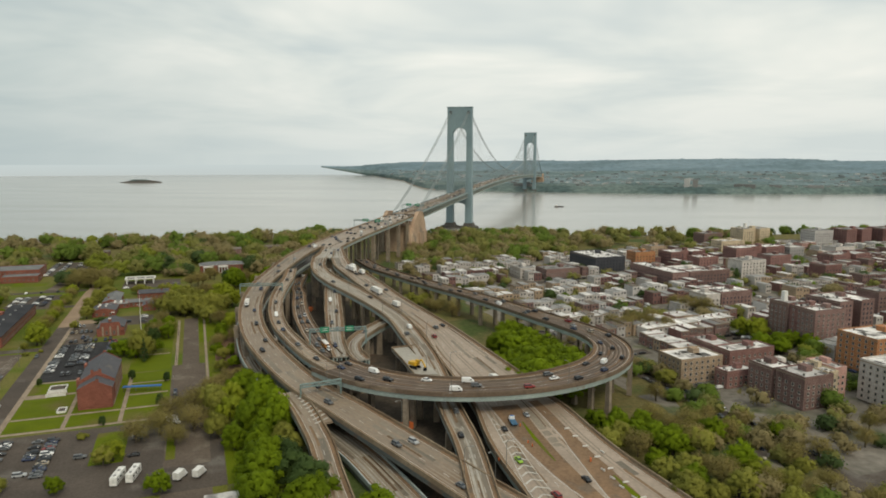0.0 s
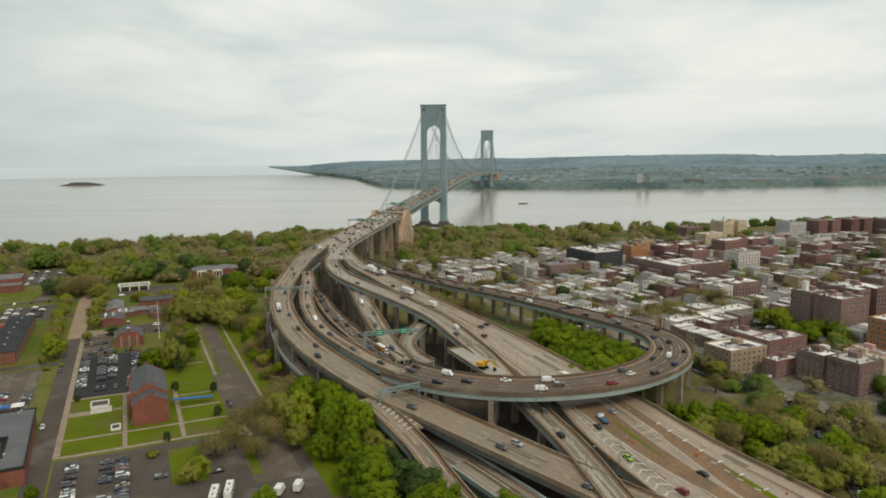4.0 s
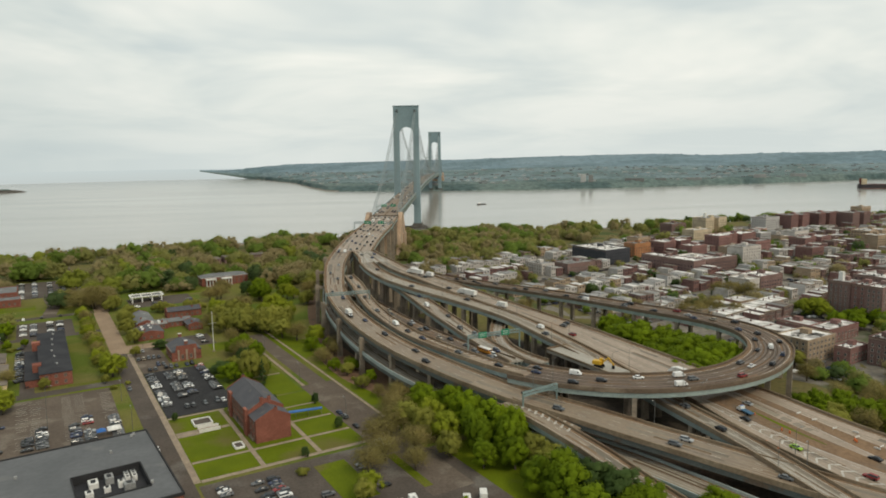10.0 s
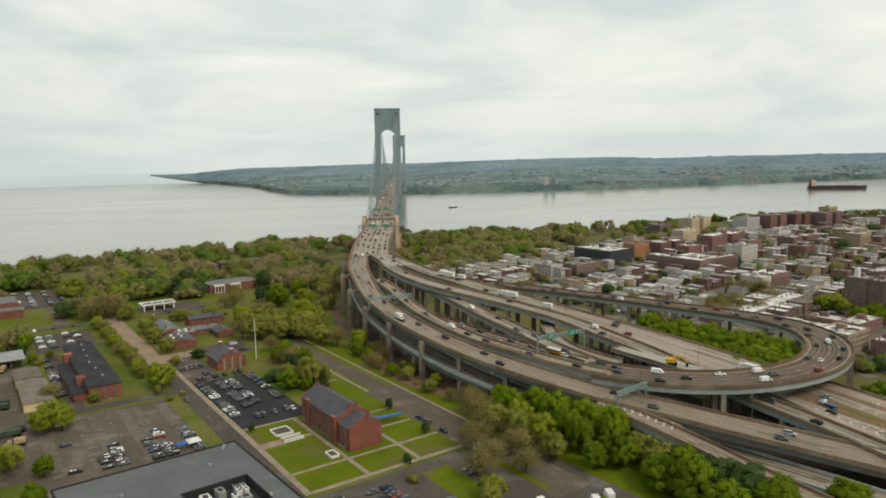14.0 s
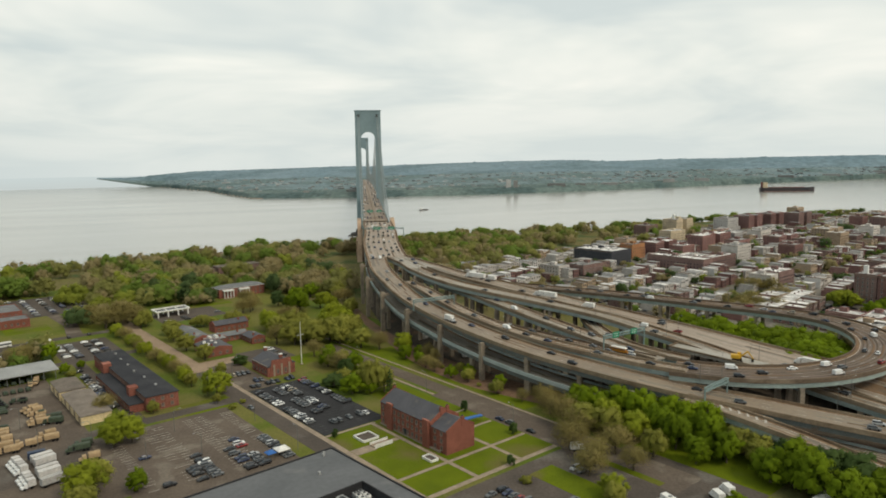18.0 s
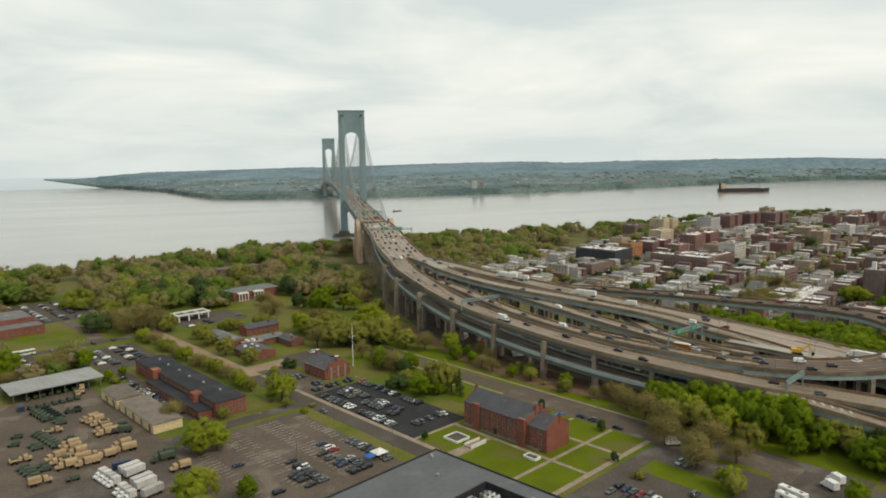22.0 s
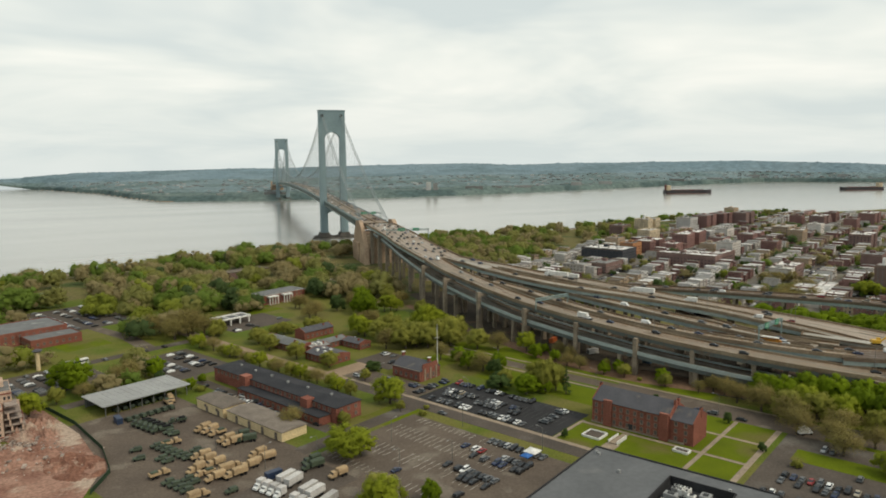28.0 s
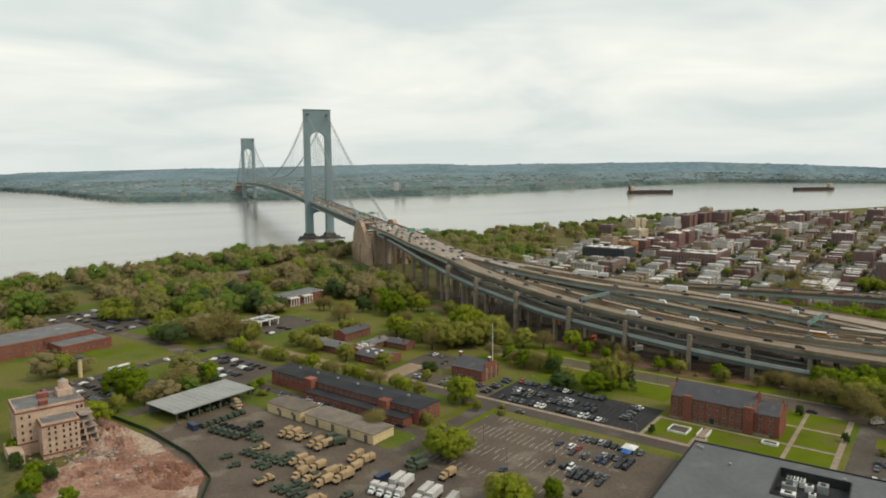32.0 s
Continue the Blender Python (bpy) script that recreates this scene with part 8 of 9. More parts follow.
def town_windows(parent, face, cols, zs, w=1.05, h=1.45, frame="frame_pale", far=None):
    """One mesh a window: frame, two panes and a sill."""
    o, along_, outward = face
    turn = math.degrees(math.atan2(along_.y, along_.x))
    key = (w, h, frame)
    if key not in TOWN_WINDOW:
        TOWN_WINDOW[key] = mesh_of(window_bm(w, h, True, True), "window", [M[frame], M["glass"]])
    if far is not None:
        for c in cols:
            for z in zs:
                p = parent.matrix_world @ (o + along_ * c + Vector((0, 0, z)) + outward * 0.03)
                box(far, p.x, p.y, p.z, w, 0.16, h, TURN + turn)
        return
    for c in cols:
        for z in zs:
            p = o + along_ * c + Vector((0, 0, z)) + outward * 0.03
            part("window", TOWN_WINDOW[key], None, parent).matrix_basis = pose(p.x, p.y, p.z, 0, 0, turn)


TAKEN = []
NEAR_HOUSES, FAR_HOUSES, FAR_ROOFS = 0, {}, {}


def apartment(e, n, w, d, h, wall, roof, label, sides_="sw", turn=0.0, tank=False, group="apartment blocks", light_court=True):
    """A flat-roofed block of flats with parapet, stair head, windows and a recessed light court in its front."""
    p = at(e, n)
    base = land_height(p.x, p.y)
    TAKEN.append((e - w / 2 - 3, n - d / 2 - 3, e + w / 2 + 3, n + d / 2 + 3))
    t = thing("apartment_block", label, "apartment block", pose(p.x, p.y, base, 0, 0, TURN + turn), group)
    ring_ = bmesh.new()
    if light_court and w > 20:
        k = w * 0.12
        for x0, x1, y0 in ((-w / 2, -k, -d / 2), (-k, k, -d / 2 + d * 0.3), (k, w / 2, -d / 2)):
            part("wall", new_box((x0 + x1) / 2, (y0 + d / 2) / 2, 0, x1 - x0, d / 2 - y0, h), M[wall], t)
            part("roof", new_box((x0 + x1) / 2, (y0 + d / 2) / 2, h, x1 - x0 - 0.6, d / 2 - y0 - 0.6, 0.12), M[roof], t)
            box(ring_, (x0 + x1) / 2, y0 + 0.15, h, x1 - x0, 0.3, 0.8)
        fronts = [(Vector((-w / 2, -d / 2, 0)), w / 2 - k), (Vector((k, -d / 2, 0)), w / 2 - k)]
    else:
        part("wall", new_box(0, 0, 0, w, d, h), M[wall], t)
        part("roof", new_box(0, 0, h, w - 0.6, d - 0.6, 0.12), M[roof], t)
        box(ring_, 0, -d / 2 + 0.15, h, w, 0.3, 0.8)
        fronts = [(Vector((-w / 2, -d / 2, 0)), w)]
    for x, y, sx, sy in ((0, d / 2 - 0.15, w, 0.3), (-w / 2 + 0.15, 0, 0.3, d - 0.6), (w / 2 - 0.15, 0, 0.3, d - 0.6)):
        box(ring_, x, y, h, sx, sy, 0.8)
    part("parapet", ring_, M[wall], t)
    part("cornice", new_box(-w / 2, 0, h - 0.5, 0.5, d, 0.35), M["path"], t)
    part("stair_head", new_box(w * 0.12, d * 0.1, h, min(4.0, w * 0.35), min(5.0, d * 0.35), 2.8), M[wall], t)
    rr = random.Random(int(abs(e * 7 + n * 3)))
    bm = bmesh.new()
    for _ in range(4 + int(w * d / 70)):
        a, b = rr.uniform(-0.42, 0.42) * w, rr.uniform(-0.05 if light_court and w > 20 else -0.42, 0.42) * d
        if rr.random() < 0.55:
            box(bm, a, b, h + 0.1, rr.uniform(0.5, 1.4), rr.uniform(0.5, 1.4), rr.uniform(0.5, 1.5))
        else:
            box(bm, a, b, h + 0.1, min(rr.uniform(2, 7), w - 2 * abs(a)), min(rr.uniform(2, 6), d - 2 * abs(b)), 0.05)
    part("roof_patchwork", bm, M["roof_mix"], t, kind="stuff")
    if tank:
        part("water_tank", new_box(-w * 0.15, d * 0.12, h, 3.0, 3.0, 6.5, top=0.9), M["white_trim"], t, "white rooftop water tank")
    far = FAR_ROOFS.setdefault("glass", bmesh.new()) if e > 430 else None
    zs = [1.4 + 3.0 * i for i in range(int((h - 1.0) / 3.0))]
    if "s" in sides_:
        for o, ln in fronts:
            town_windows(t, (o, E_, S_), spaced(ln, max(2, int(ln / 3.6)), 0.8), zs, far=far)
    if "w" in sides_:
        town_windows(t, (Vector((-w / 2, d / 2, 0)), S_, W_), spaced(d, max(2, int(d / 3.6)), 0.8), zs, far=far)
    if "e" in sides_:
        town_windows(t, (Vector((w / 2, -d / 2, 0)), N_, E_), spaced(d, max(2, int(d / 3.6)), 0.8), zs, far=far)
    return t


apartment(304.5, -88.5, 27, 19, 13.0, "brick_tan", "roof_white", "four-storey tan brick apartment block with a white roof", light_court=False)
apartment(318, -107, 18, 9, 8.5, "brick_red", "roof_white", "small red brick apartment house with a pale roof", light_court=False)
apartment(325, -123, 13, 15, 15.0, "brick_dark", "roof_white", "five-storey grey-brown brick apartment block", light_court=False)
apartment(328.5, -140.5, 18, 17, 15.6, "brick_dark", "roof_white", "five-storey dark brown brick apartment block with a pale parapet", light_court=False)
apartment(340, -137.5, 7, 18, 15.2, "cream", "roof_white", "narrow cream end of an apartment block", light_court=False)
apartment(347.5, -136, 7.6, 17, 15.6, "pink", "roof_white", "narrow pink stucco end of an apartment block", light_court=False)
apartment(336, -119, 9, 13, 12.5, "stucco", "roof_white", "pale rear wing of an apartment block", light_court=False)
apartment(370, -161, 30, 26, 19.5, "stucco", "roof_white", "plain white apartment building with small windows", light_court=False)
apartment(408, -118, 36, 24, 19.0, "brick_orange", "roof_white", "tall orange brick apartment building with a pale roof", light_court=False)
apartment(412, -52, 18, 15, 23.0, "brick_dark", "roof_white", "six-storey purple-brown brick apartment tower", tank=True)
apartment(414, -65, 20, 10, 22.4, "brick_red", "roof_white", "six-storey red-brown middle of an apartment tower", light_court=False)
apartment(413.5, -76, 25, 11, 23.0, "brick_dark", "roof_white", "six-storey purple-brown brick apartment wing", light_court=False)
apartment(448, -58, 30, 26, 22.5, "brick_dark", "roof_white", "six-storey dark brick apartment tower with pale window frames")
apartment(342, -62, 14, 22, 8.8, "brick_red", "roof_white", "two-storey brick row with a bright silver roof", light_court=False)
apartment(350.5, -79, 32, 13, 8.5, "brick_red", "roof_white", "long two-storey brick building with a bright silver roof", light_court=False)
apartment(416, 30, 13, 19, 12.4, "stucco", "roof_white", "white four-storey apartment house with tall windows", light_court=False)
apartment(437.5, 30, 29, 20, 12.6, "brick_dark", "roof_white", "dark brick end of an apartment block", light_court=False)
M["black_wall"] = material("black_cladding", (0.03, 0.032, 0.04), (0.045, 0.045, 0.055), 0.7, coarse=0.2)
apartment(440, 216, 34, 50, 14.8, "black_wall", "roof_white", "black-clad flat building with a white roof", light_court=False)
apartment(492, 214, 24, 16, 15.5, "brick_orange", "roof_grey", "tan-orange brick apartment house", light_court=False)
apartment(450, 130, 17, 62, 12.8, "brick_dark", "roof_white", "long dark brick apartment block with a white roof", light_court=False)
apartment(482, 106, 44, 13, 12.2, "brick_dark", "roof_white", "dark brick wing of a long apartment block", light_court=False)
apartment(484, 134, 48, 40, 8.0, "stucco", "roof_white", "low pale parking building with a white roof", light_court=False)
apartment(380, 190, 36, 22, 9.0, "brick_dark", "roof_grey", "low dark brick building", light_court=False)
apartment(350, 205, 16, 24, 10.0, "stucco", "roof_grey", "pale three-storey apartment house", light_court=False)
apartment(624, 195, 66, 20, 17.0, "brick_red", "roof_white", "red brick apartment block with pale roof edges")
apartment(672, 193, 20, 22, 15.0, "siding", "roof_white", "pale blue-grey apartment house with dark glass", light_court=False)
apartment(686, 137, 50, 20, 13.0, "brick_red", "roof_white", "red brick apartment block with a white roof")
apartment(650, 262, 34, 18, 15.0, "cream", "roof_white", "cream apartment block with a white roof", light_court=False)
apartment(712, 292, 42, 22, 24.0, "cream", "roof_grey", "large cream stone building with a small roof tower", tank=True)
apartment(664, 312, 28, 20, 18.0, "brick_dark", "roof_grey", "dark brick apartment tower", light_court=False)
apartment(836, 252, 42, 24, 22.0, "brick_red", "roof_grey", "tall red brick apartment tower")
apartment(888, 244, 42, 24, 22.0, "brick_red", "roof_grey", "tall red brick apartment tower")
apartment(790, 262, 30, 22, 21.0, "siding", "roof_grey", "tall grey apartment tower with dark windows", light_court=False)
apartment(940, 225, 46, 24, 21.0, "brick_dark", "roof_grey", "tall brown brick apartment tower")
apartment(955, 112, 46, 22, 20.0, "brick_dark", "roof_white", "brown brick apartment tower")
apartment(716, 14, 46, 24, 17.0, "brick_dark", "roof_white", "brown brick apartment block")
apartment(1060, 60, 60, 24, 20.0, "brick_red", "roof_white", "distant red brick apartment tower")
apartment(1160, 14, 60, 24, 21.0, "brick_dark", "roof_white", "distant brown brick apartment tower")
apartment(780, 120, 44, 22, 16.0, "brick_tan", "roof_white", "tan brick apartment block")
apartment(590, -50, 44, 24, 17.0, "brick_red", "roof_white", "red brick apartment block with a pale roof")
apartment(545, 215, 44, 22, 14.0, "brick_red", "roof_white", "brick apartment block with a pale roof")


def row_house(e, n, w, d, h, wall, roof, face="s"):
    """A two-storey row house: front wall with cornice, flat pale roof, rear addition, windows and door."""
    p = at(e, n)
    t = thing("row_house", {"stucco": "pale stucco row house with a flat silver roof", "brick_red": "red brick row house with a flat pale roof", "siding": "painted row house with a flat roof", "pink": "pink stucco row house", "brick_tan": "tan brick row house with a pale roof",
                            "brick_dark": "brown brick row house with a flat roof"}[wall], "row house", pose(p.x, p.y, land_height(p.x, p.y), 0, 0, TURN + {"s": 0, "w": -90, "n": 180}[face]), "row houses")
    part("wall", new_box(0, 0, 0, w, d, h), M[wall], t)
    part("roof", new_box(0, 0.2, h, w - 0.3, d - 0.5, 0.2), M[roof], t)
    part("cornice", new_box(0, -d / 2 - 0.1, h - 0.4, w, 0.5, 0.6), M["path"], t)
    part("rear_wing", new_box(w * 0.15, d / 2 + 1.4, 0, w * 0.6, 2.8, h * 0.6), M[wall], t)
    if rng.random() < 0.5:
        part("chimney", new_box(-w / 2 + 0.6, d * 0.1, h, 0.7, 0.7, 1.3), M["brick_red"], t)
    f = (Vector((-w / 2, -d / 2, 0)), E_, S_)
    town_windows(t, f, [w * 0.3, w * 0.7], [h - 2.6], 1.1, 1.5)
    town_windows(t, f, [w * 0.68], [1.1], 1.5, 1.5)
    part("door", new_box(-w * 0.22, -d / 2 - 0.03, 0.5, 1.0, 0.12, 2.1), M["roof_brown"], t)
    part("stoop", new_box(-w * 0.22, -d / 2 - 0.8, 0, 1.6, 1.6, 0.5), M["path"], t)


def town_free(e, n, m=2.0):
    return not any(a - m < e < c + m and b - m < n < d + m for a, b, c, d in TAKEN)


hr = random.Random(5)
for k in range(8):
    row_house(326, -27 - k * 7.0, 7.0, 14, 6.8 + 0.5 * (k % 3 == 0), ["brick_red", "brick_red", "brick_tan"][k % 3], "roof_white", "w")
TAKEN.append((288, -100, 334, -20))
for k in range(11):
    row_house(331 + k * 6.4, -13, 6.4, 13, 7.2, ["stucco", "stucco", "siding", "stucco", "pink"][k % 5], "roof_white", "s")
TAKEN.append((290, -24, 402, -2))


def house_row(e0, e1, n, face):
    global NEAR_HOUSES
    e = e0
    wall = hr.choice(["stucco", "brick_red", "stucco", "brick_tan", "brick_dark"])
    while e < e1:
        w = hr.uniform(5.8, 7.4)
        if hr.random() < 0.12:
            wall = hr.choice(["stucco", "brick_red", "siding", "brick_tan", "brick_red", "brick_dark", "pink"])
        wl = wall if hr.random() < 0.72 else hr.choice(["stucco", "brick_red", "siding"])
        if hr.random() < 0.13:
            e += w * hr.uniform(1, 2)
            continue
        h, d = hr.uniform(6.2, 9.2), hr.uniform(11, 14)
        n_ = n + hr.uniform(-1.2, 1.2)
        if not any(a < e + w / 2 < c and b < n < dd for a, b, c, dd in TAKEN):
            rf = hr.choice(["roof_white", "roof_grey", "roof_white", "roof_brown", "roof_grey"] if e < 520 else ["roof_white", "roof_grey", "roof_brown", "roof_brown", "roof_grey"])
            if NEAR_HOUSES < 53 and e < 560 and -60 < n < 240:
                NEAR_HOUSES += 1
                row_house(e + w / 2, n_, w, d, h, wl, rf, face)
            else:
                p = at(e + w / 2, n_)
                z = land_height(p.x, p.y)
                wb_ = FAR_HOUSES.setdefault(wl, bmesh.new())
                box(wb_, p.x, p.y, z, w, d, h, TURN)
                q = at(e + w / 2, n_ + d / 2 + 1.3)
                box(wb_, q.x, q.y, z, w * 0.6, 2.6, h * 0.6, TURN)
                rb = FAR_ROOFS.setdefault(rf, bmesh.new())
                box(rb, p.x, p.y, z + h, w - 0.3, d - 0.4, 0.25, TURN)
                wb2 = FAR_ROOFS.setdefault("glass", bmesh.new())
                for u in (-0.22, 0.22):
                    q = at(e + w / 2 + u * w, n_ - d / 2 - 0.02)
                    for zz in (1.2, h - 2.6):
                        box(wb2, q.x, q.y, z + zz, 1.2, 0.1, 1.5, TURN)
        e += w


# blocks between the streets: rows of unequal length, yards, and now and then a larger building
for n0, n1 in ((-40, 20), (20, 105), (105, 175), (175, 245), (-105, -40), (245, 300), (-210, -105)):
    for e0, e1 in ((290, 379), (389, 479), (489, 579), (589, 679), (689, 779), (789, 879), (889, 990), (1000, 1120), (1130, 1260)):
        if n0 < -150 and e0 < 380 or n0 < -60 and e0 < 300:
            continue
        n = n0 + hr.uniform(12, 15)
        while n < n1 - 8:
            a = e0 + 2 + (hr.uniform(0, 14) if hr.random() < 0.4 else 0)
            if n > 60 and e0 < 300:
                a = 264 + (105 - n) * 0.12 + hr.uniform(0, 8)
            b = e1 - 2 - (hr.uniform(0, 22) if hr.random() < 0.5 else 0)
            if hr.random() < (0.34 if e0 > 480 else 0.08):
                c = hr.uniform(a + 14, b - 14)
                w = hr.uniform(20, 30)
                if town_free(c, n, w / 2):
                    apartment(c, n, w, 18, hr.uniform(10, 18), hr.choice(["brick_red", "brick_dark", "brick_tan", "stucco"]), hr.choice(["roof_white", "roof_grey", "roof_grey"]), hr.choice(["mid-rise brick apartment house among row houses", "plain mid-rise apartment house with a flat roof"]), sides_="s", light_court=False)
            house_row(a, b, n, "s")
            n += hr.uniform(24, 33)
for k, bm in FAR_HOUSES.items():
    solid("distant_row_houses", bm, M[{"stucco": "stucco", "siding": "siding"}.get(k, k)], "distant rows of small town houses", "row houses", kind="stuff")
for k, bm in FAR_ROOFS.items():
    solid("distant_house_windows" if k == "glass" else "distant_roofs", bm, M[k], "windows of distant town houses" if k == "glass" else "flat roofs of distant town houses", "windows" if k == "glass" else "roofs", kind="stuff")
# town trees and parked cars
for _ in range(46):
    e, n = hr.uniform(275, 420), hr.uniform(-170, 200)
    if town_free(e, n) and min(abs((n - q)) for q in (-105, -40, 20, 105, 175)) < 12 or (n < -125 and town_free(e, n)):
        p = at(e, n)
        if clear_of_roads(p.x, p.y, 4):
            tree(hr.choice(["green", "olive", "brown", "brown", "dark"]), p.x, p.y, hr.uniform(0.6, 0.95))
for e, n, k, s in ((334, -152, "green_wide", 1.1), (396, -88, "green", 1.0), (386, -90, "yellow", 0.9), (378, -98, "green", 0.9), (374, -108, "olive", 0.9), (384, -98, "green", 0.9), (289, -86, "brown", 1.0), (288, -76, "olive", 0.9), (288, -64, "brown", 0.9), (312, -66, "olive", 0.7), (400, 4, "green", 0.7), (344, 10, "green_wide", 0.7)):
    p = at(e, n)
    tree(k, p.x, p.y, s)
for _ in range(1300):
    e, n = hr.uniform(270, 1250), hr.uniform(-200, 290)
    p = at(e, n)
    if town_free(e, n) and clear_of_roads(p.x, p.y, 4):
        wood_tree(hr.choice(["leaf_brown", "leaf_brown", "leaf_brown", "leaf_olive", "leaf_olive", "leaf_dark", "leaf_dark", "leaf_green"]), p.x, p.y, hr.uniform(2.6, 5.8) if hr.random() < 0.85 else hr.uniform(6.0, 8.0), 7)
for e, n, k, rad, high in ((347, 25, "brown", 7, 9), (354, 9, "brown", 8, 10), (366, 16, "olive", 7, 9), (378, 6, "brown", 8, 10), (392, 2, "brown", 8, 10), (408, 4, "brown", 7, 9), (420, 0, "olive", 7, 9), (329, 111, "dark", 6, 10), (346, 40, "dark", 6.5, 10), (524, 115, "dark", 7, 11), (404, 76, "yellow", 6, 9), (318, 76, "olive", 6, 8), (326, 70, "brown", 6, 8), (432, 59, "dark", 4, 9), (438, -22, "green", 6, 8), (448, -26, "green", 6, 8), (513, 42, "dark", 6, 10),
                        (533, 21, "brown", 8, 12), (545, 26, "brown", 8, 11), (620, 60, "dark", 8, 11), (700, 90, "dark", 9, 12), (760, 120, "olive", 9, 11), (640, 150, "green", 8, 11), (870, 126, "dark", 11, 14), (890, 140, "dark", 10, 13)):
    p = at(e, n)
    wood_tree("leaf_" + k, p.x, p.y, rad, 20, high)
for n in (-105, -40, 20, 105, 175, 245):
    e = 268.0
    while e < 900:
        for o in (-3.6, 3.6):
            if hr.random() < 0.5:
                p = at(e, n + o)
                far_car(p.x, p.y, land_height(p.x, p.y) + 0.1, TURN)
        e += 6.5
for e in (283, 384, 484):
    n = -200.0 if e > 283 else -90.0
    while n < 260:
        for o in (-3.2, 3.2):
            if hr.random() < 0.55:
                p = at(e + o, n)
                far_car(p.x, p.y, land_height(p.x, p.y) + 0.1, TURN + 90)
        n += 6.2

# ---- road furniture ----
def sign_gantry(a, b, foot_a, foot_b, signs, label):
    """A truss beam over a road between two posts, with green sign boards."""
    a, b = Vector(a), Vector(b)
    t = thing("sign_gantry", label, "sign gantry")
    d = (b - a).normalized()
    for dz in (0, 1.3):
        for o in (-0.6, 0.6):
            s = Vector((-d.y, d.x, 0)) * o + Vector((0, 0, dz))
            bm = bmesh.new()
            beam(bm, a + s, b + s, 0.28, 0.28)
            part("chord", bm, M["gantry"], t)
    n = max(4, int((b - a).length / 1.8))
    for k in range(n):
        p, q = a.lerp(b, k / n), a.lerp(b, (k + 1) / n)
        bm = bmesh.new()
        for o in (-0.6, 0.6):
            s = Vector((-d.y, d.x, 0)) * o
            beam(bm, p + s, q + s + Vector((0, 0, 1.3)), 0.14, 0.14)
        beam(bm, p + Vector((-d.y, d.x, 0)) * 0.6 + Vector((0, 0, 1.3)), q - Vector((-d.y, d.x, 0)) * 0.6 + Vector((0, 0, 1.3)), 0.12, 0.12)
        part("brace", bm, M["gantry"], t)
    part("walkway", new_box(*((a + b) / 2 - Vector((0, 0, 0.3))), (b - a).length, 1.2, 0.16, math.degrees(math.atan2(d.y, d.x))), M["gantry"], t)
    for p, z in ((a, foot_a), (b, foot_b)):
        bm = bmesh.new()
        rod(bm, (p.x, p.y, z), (p.x, p.y, p.z + 1.4), 0.35, 8)
        part("post", bm, M["gantry"], t)
    for u, w, h in signs:
        p = a.lerp(b, u)
        s = part("sign_board", new_box(p.x - d.y * -0.8, p.y + d.x * -0.8, p.z - 0.6, w, 0.15, h, math.degrees(math.atan2(d.y, d.x))), M["sign_green"], t, "green direction sign board")
        for k in range(2):
            q = p + Vector((d.y, -d.x, 0)) * 0.9
            part("sign_text", new_box(q.x, q.y, p.z - 0.6 + h * (0.3 + 0.35 * k), w * 0.7, 0.04, 0.22, math.degrees(math.atan2(d.y, d.x))), M["white_trim"], s)
    return t


M["gantry"] = material("gantry_green_grey_steel", (0.20, 0.275, 0.265), (0.16, 0.22, 0.215), 0.5, coarse=0.5)
sign_gantry((-60.0, 278.0, 29.0), (-43.8, 283.4, 29.9), 24.5, 24.5, [], "grey-green steel sign gantry across the highway")
sign_gantry((-133.5, 441.5, 41.2), (-106.5, 445.0, 41.2), 36.0, 37.0, [], "grey-green steel sign gantry over the curved road")
sign_gantry((-68, 340, 37.0), (-40, 346.5, 37.0), 30.3, 29.2, [(0.26, 4.4, 3.0), (0.7, 4.4, 3.0)], "steel gantry with two green direction signs")
sign_gantry((-96, 733, 57.5), (-58, 717, 57.5), 49.8, 49.8, [(0.35, 7.0, 3.0), (0.7, 6.0, 3.0)], "sign gantry over the bridge approach")
p, q = on_bridge(-318, -15, 61.5), on_bridge(-318, 15, 61.5)
sign_gantry(tuple(p), tuple(q), 54.7, 54.7, [(0.3, 7.0, 3.0), (0.7, 6.0, 3.0)], "green sign gantry at the end of the bridge")


def lamp_post():
    t = thing("street_lamp", "tall grey steel highway lamp with a curved arm", "street lamp")
    bm = bmesh.new()
    rod(bm, (0, 0, 0), (0, 0, 9.0), 0.12, 6, 0.08)
    part("post", bm, M["lamp_steel"], t)
    bm = bmesh.new()
    pts = [(0, 0, 9.0), (0.5, 0, 9.6), (1.4, 0, 9.9), (2.4, 0, 9.9)]
    for a, b in zip(pts, pts[1:]):
        rod(bm, a, b, 0.06, 5)
    part("arm", bm, M["lamp_steel"], t)
    part("lamp_head", new_box(2.7, 0, 9.78, 0.9, 0.32, 0.18), M["metal_roof"], t)
    return t


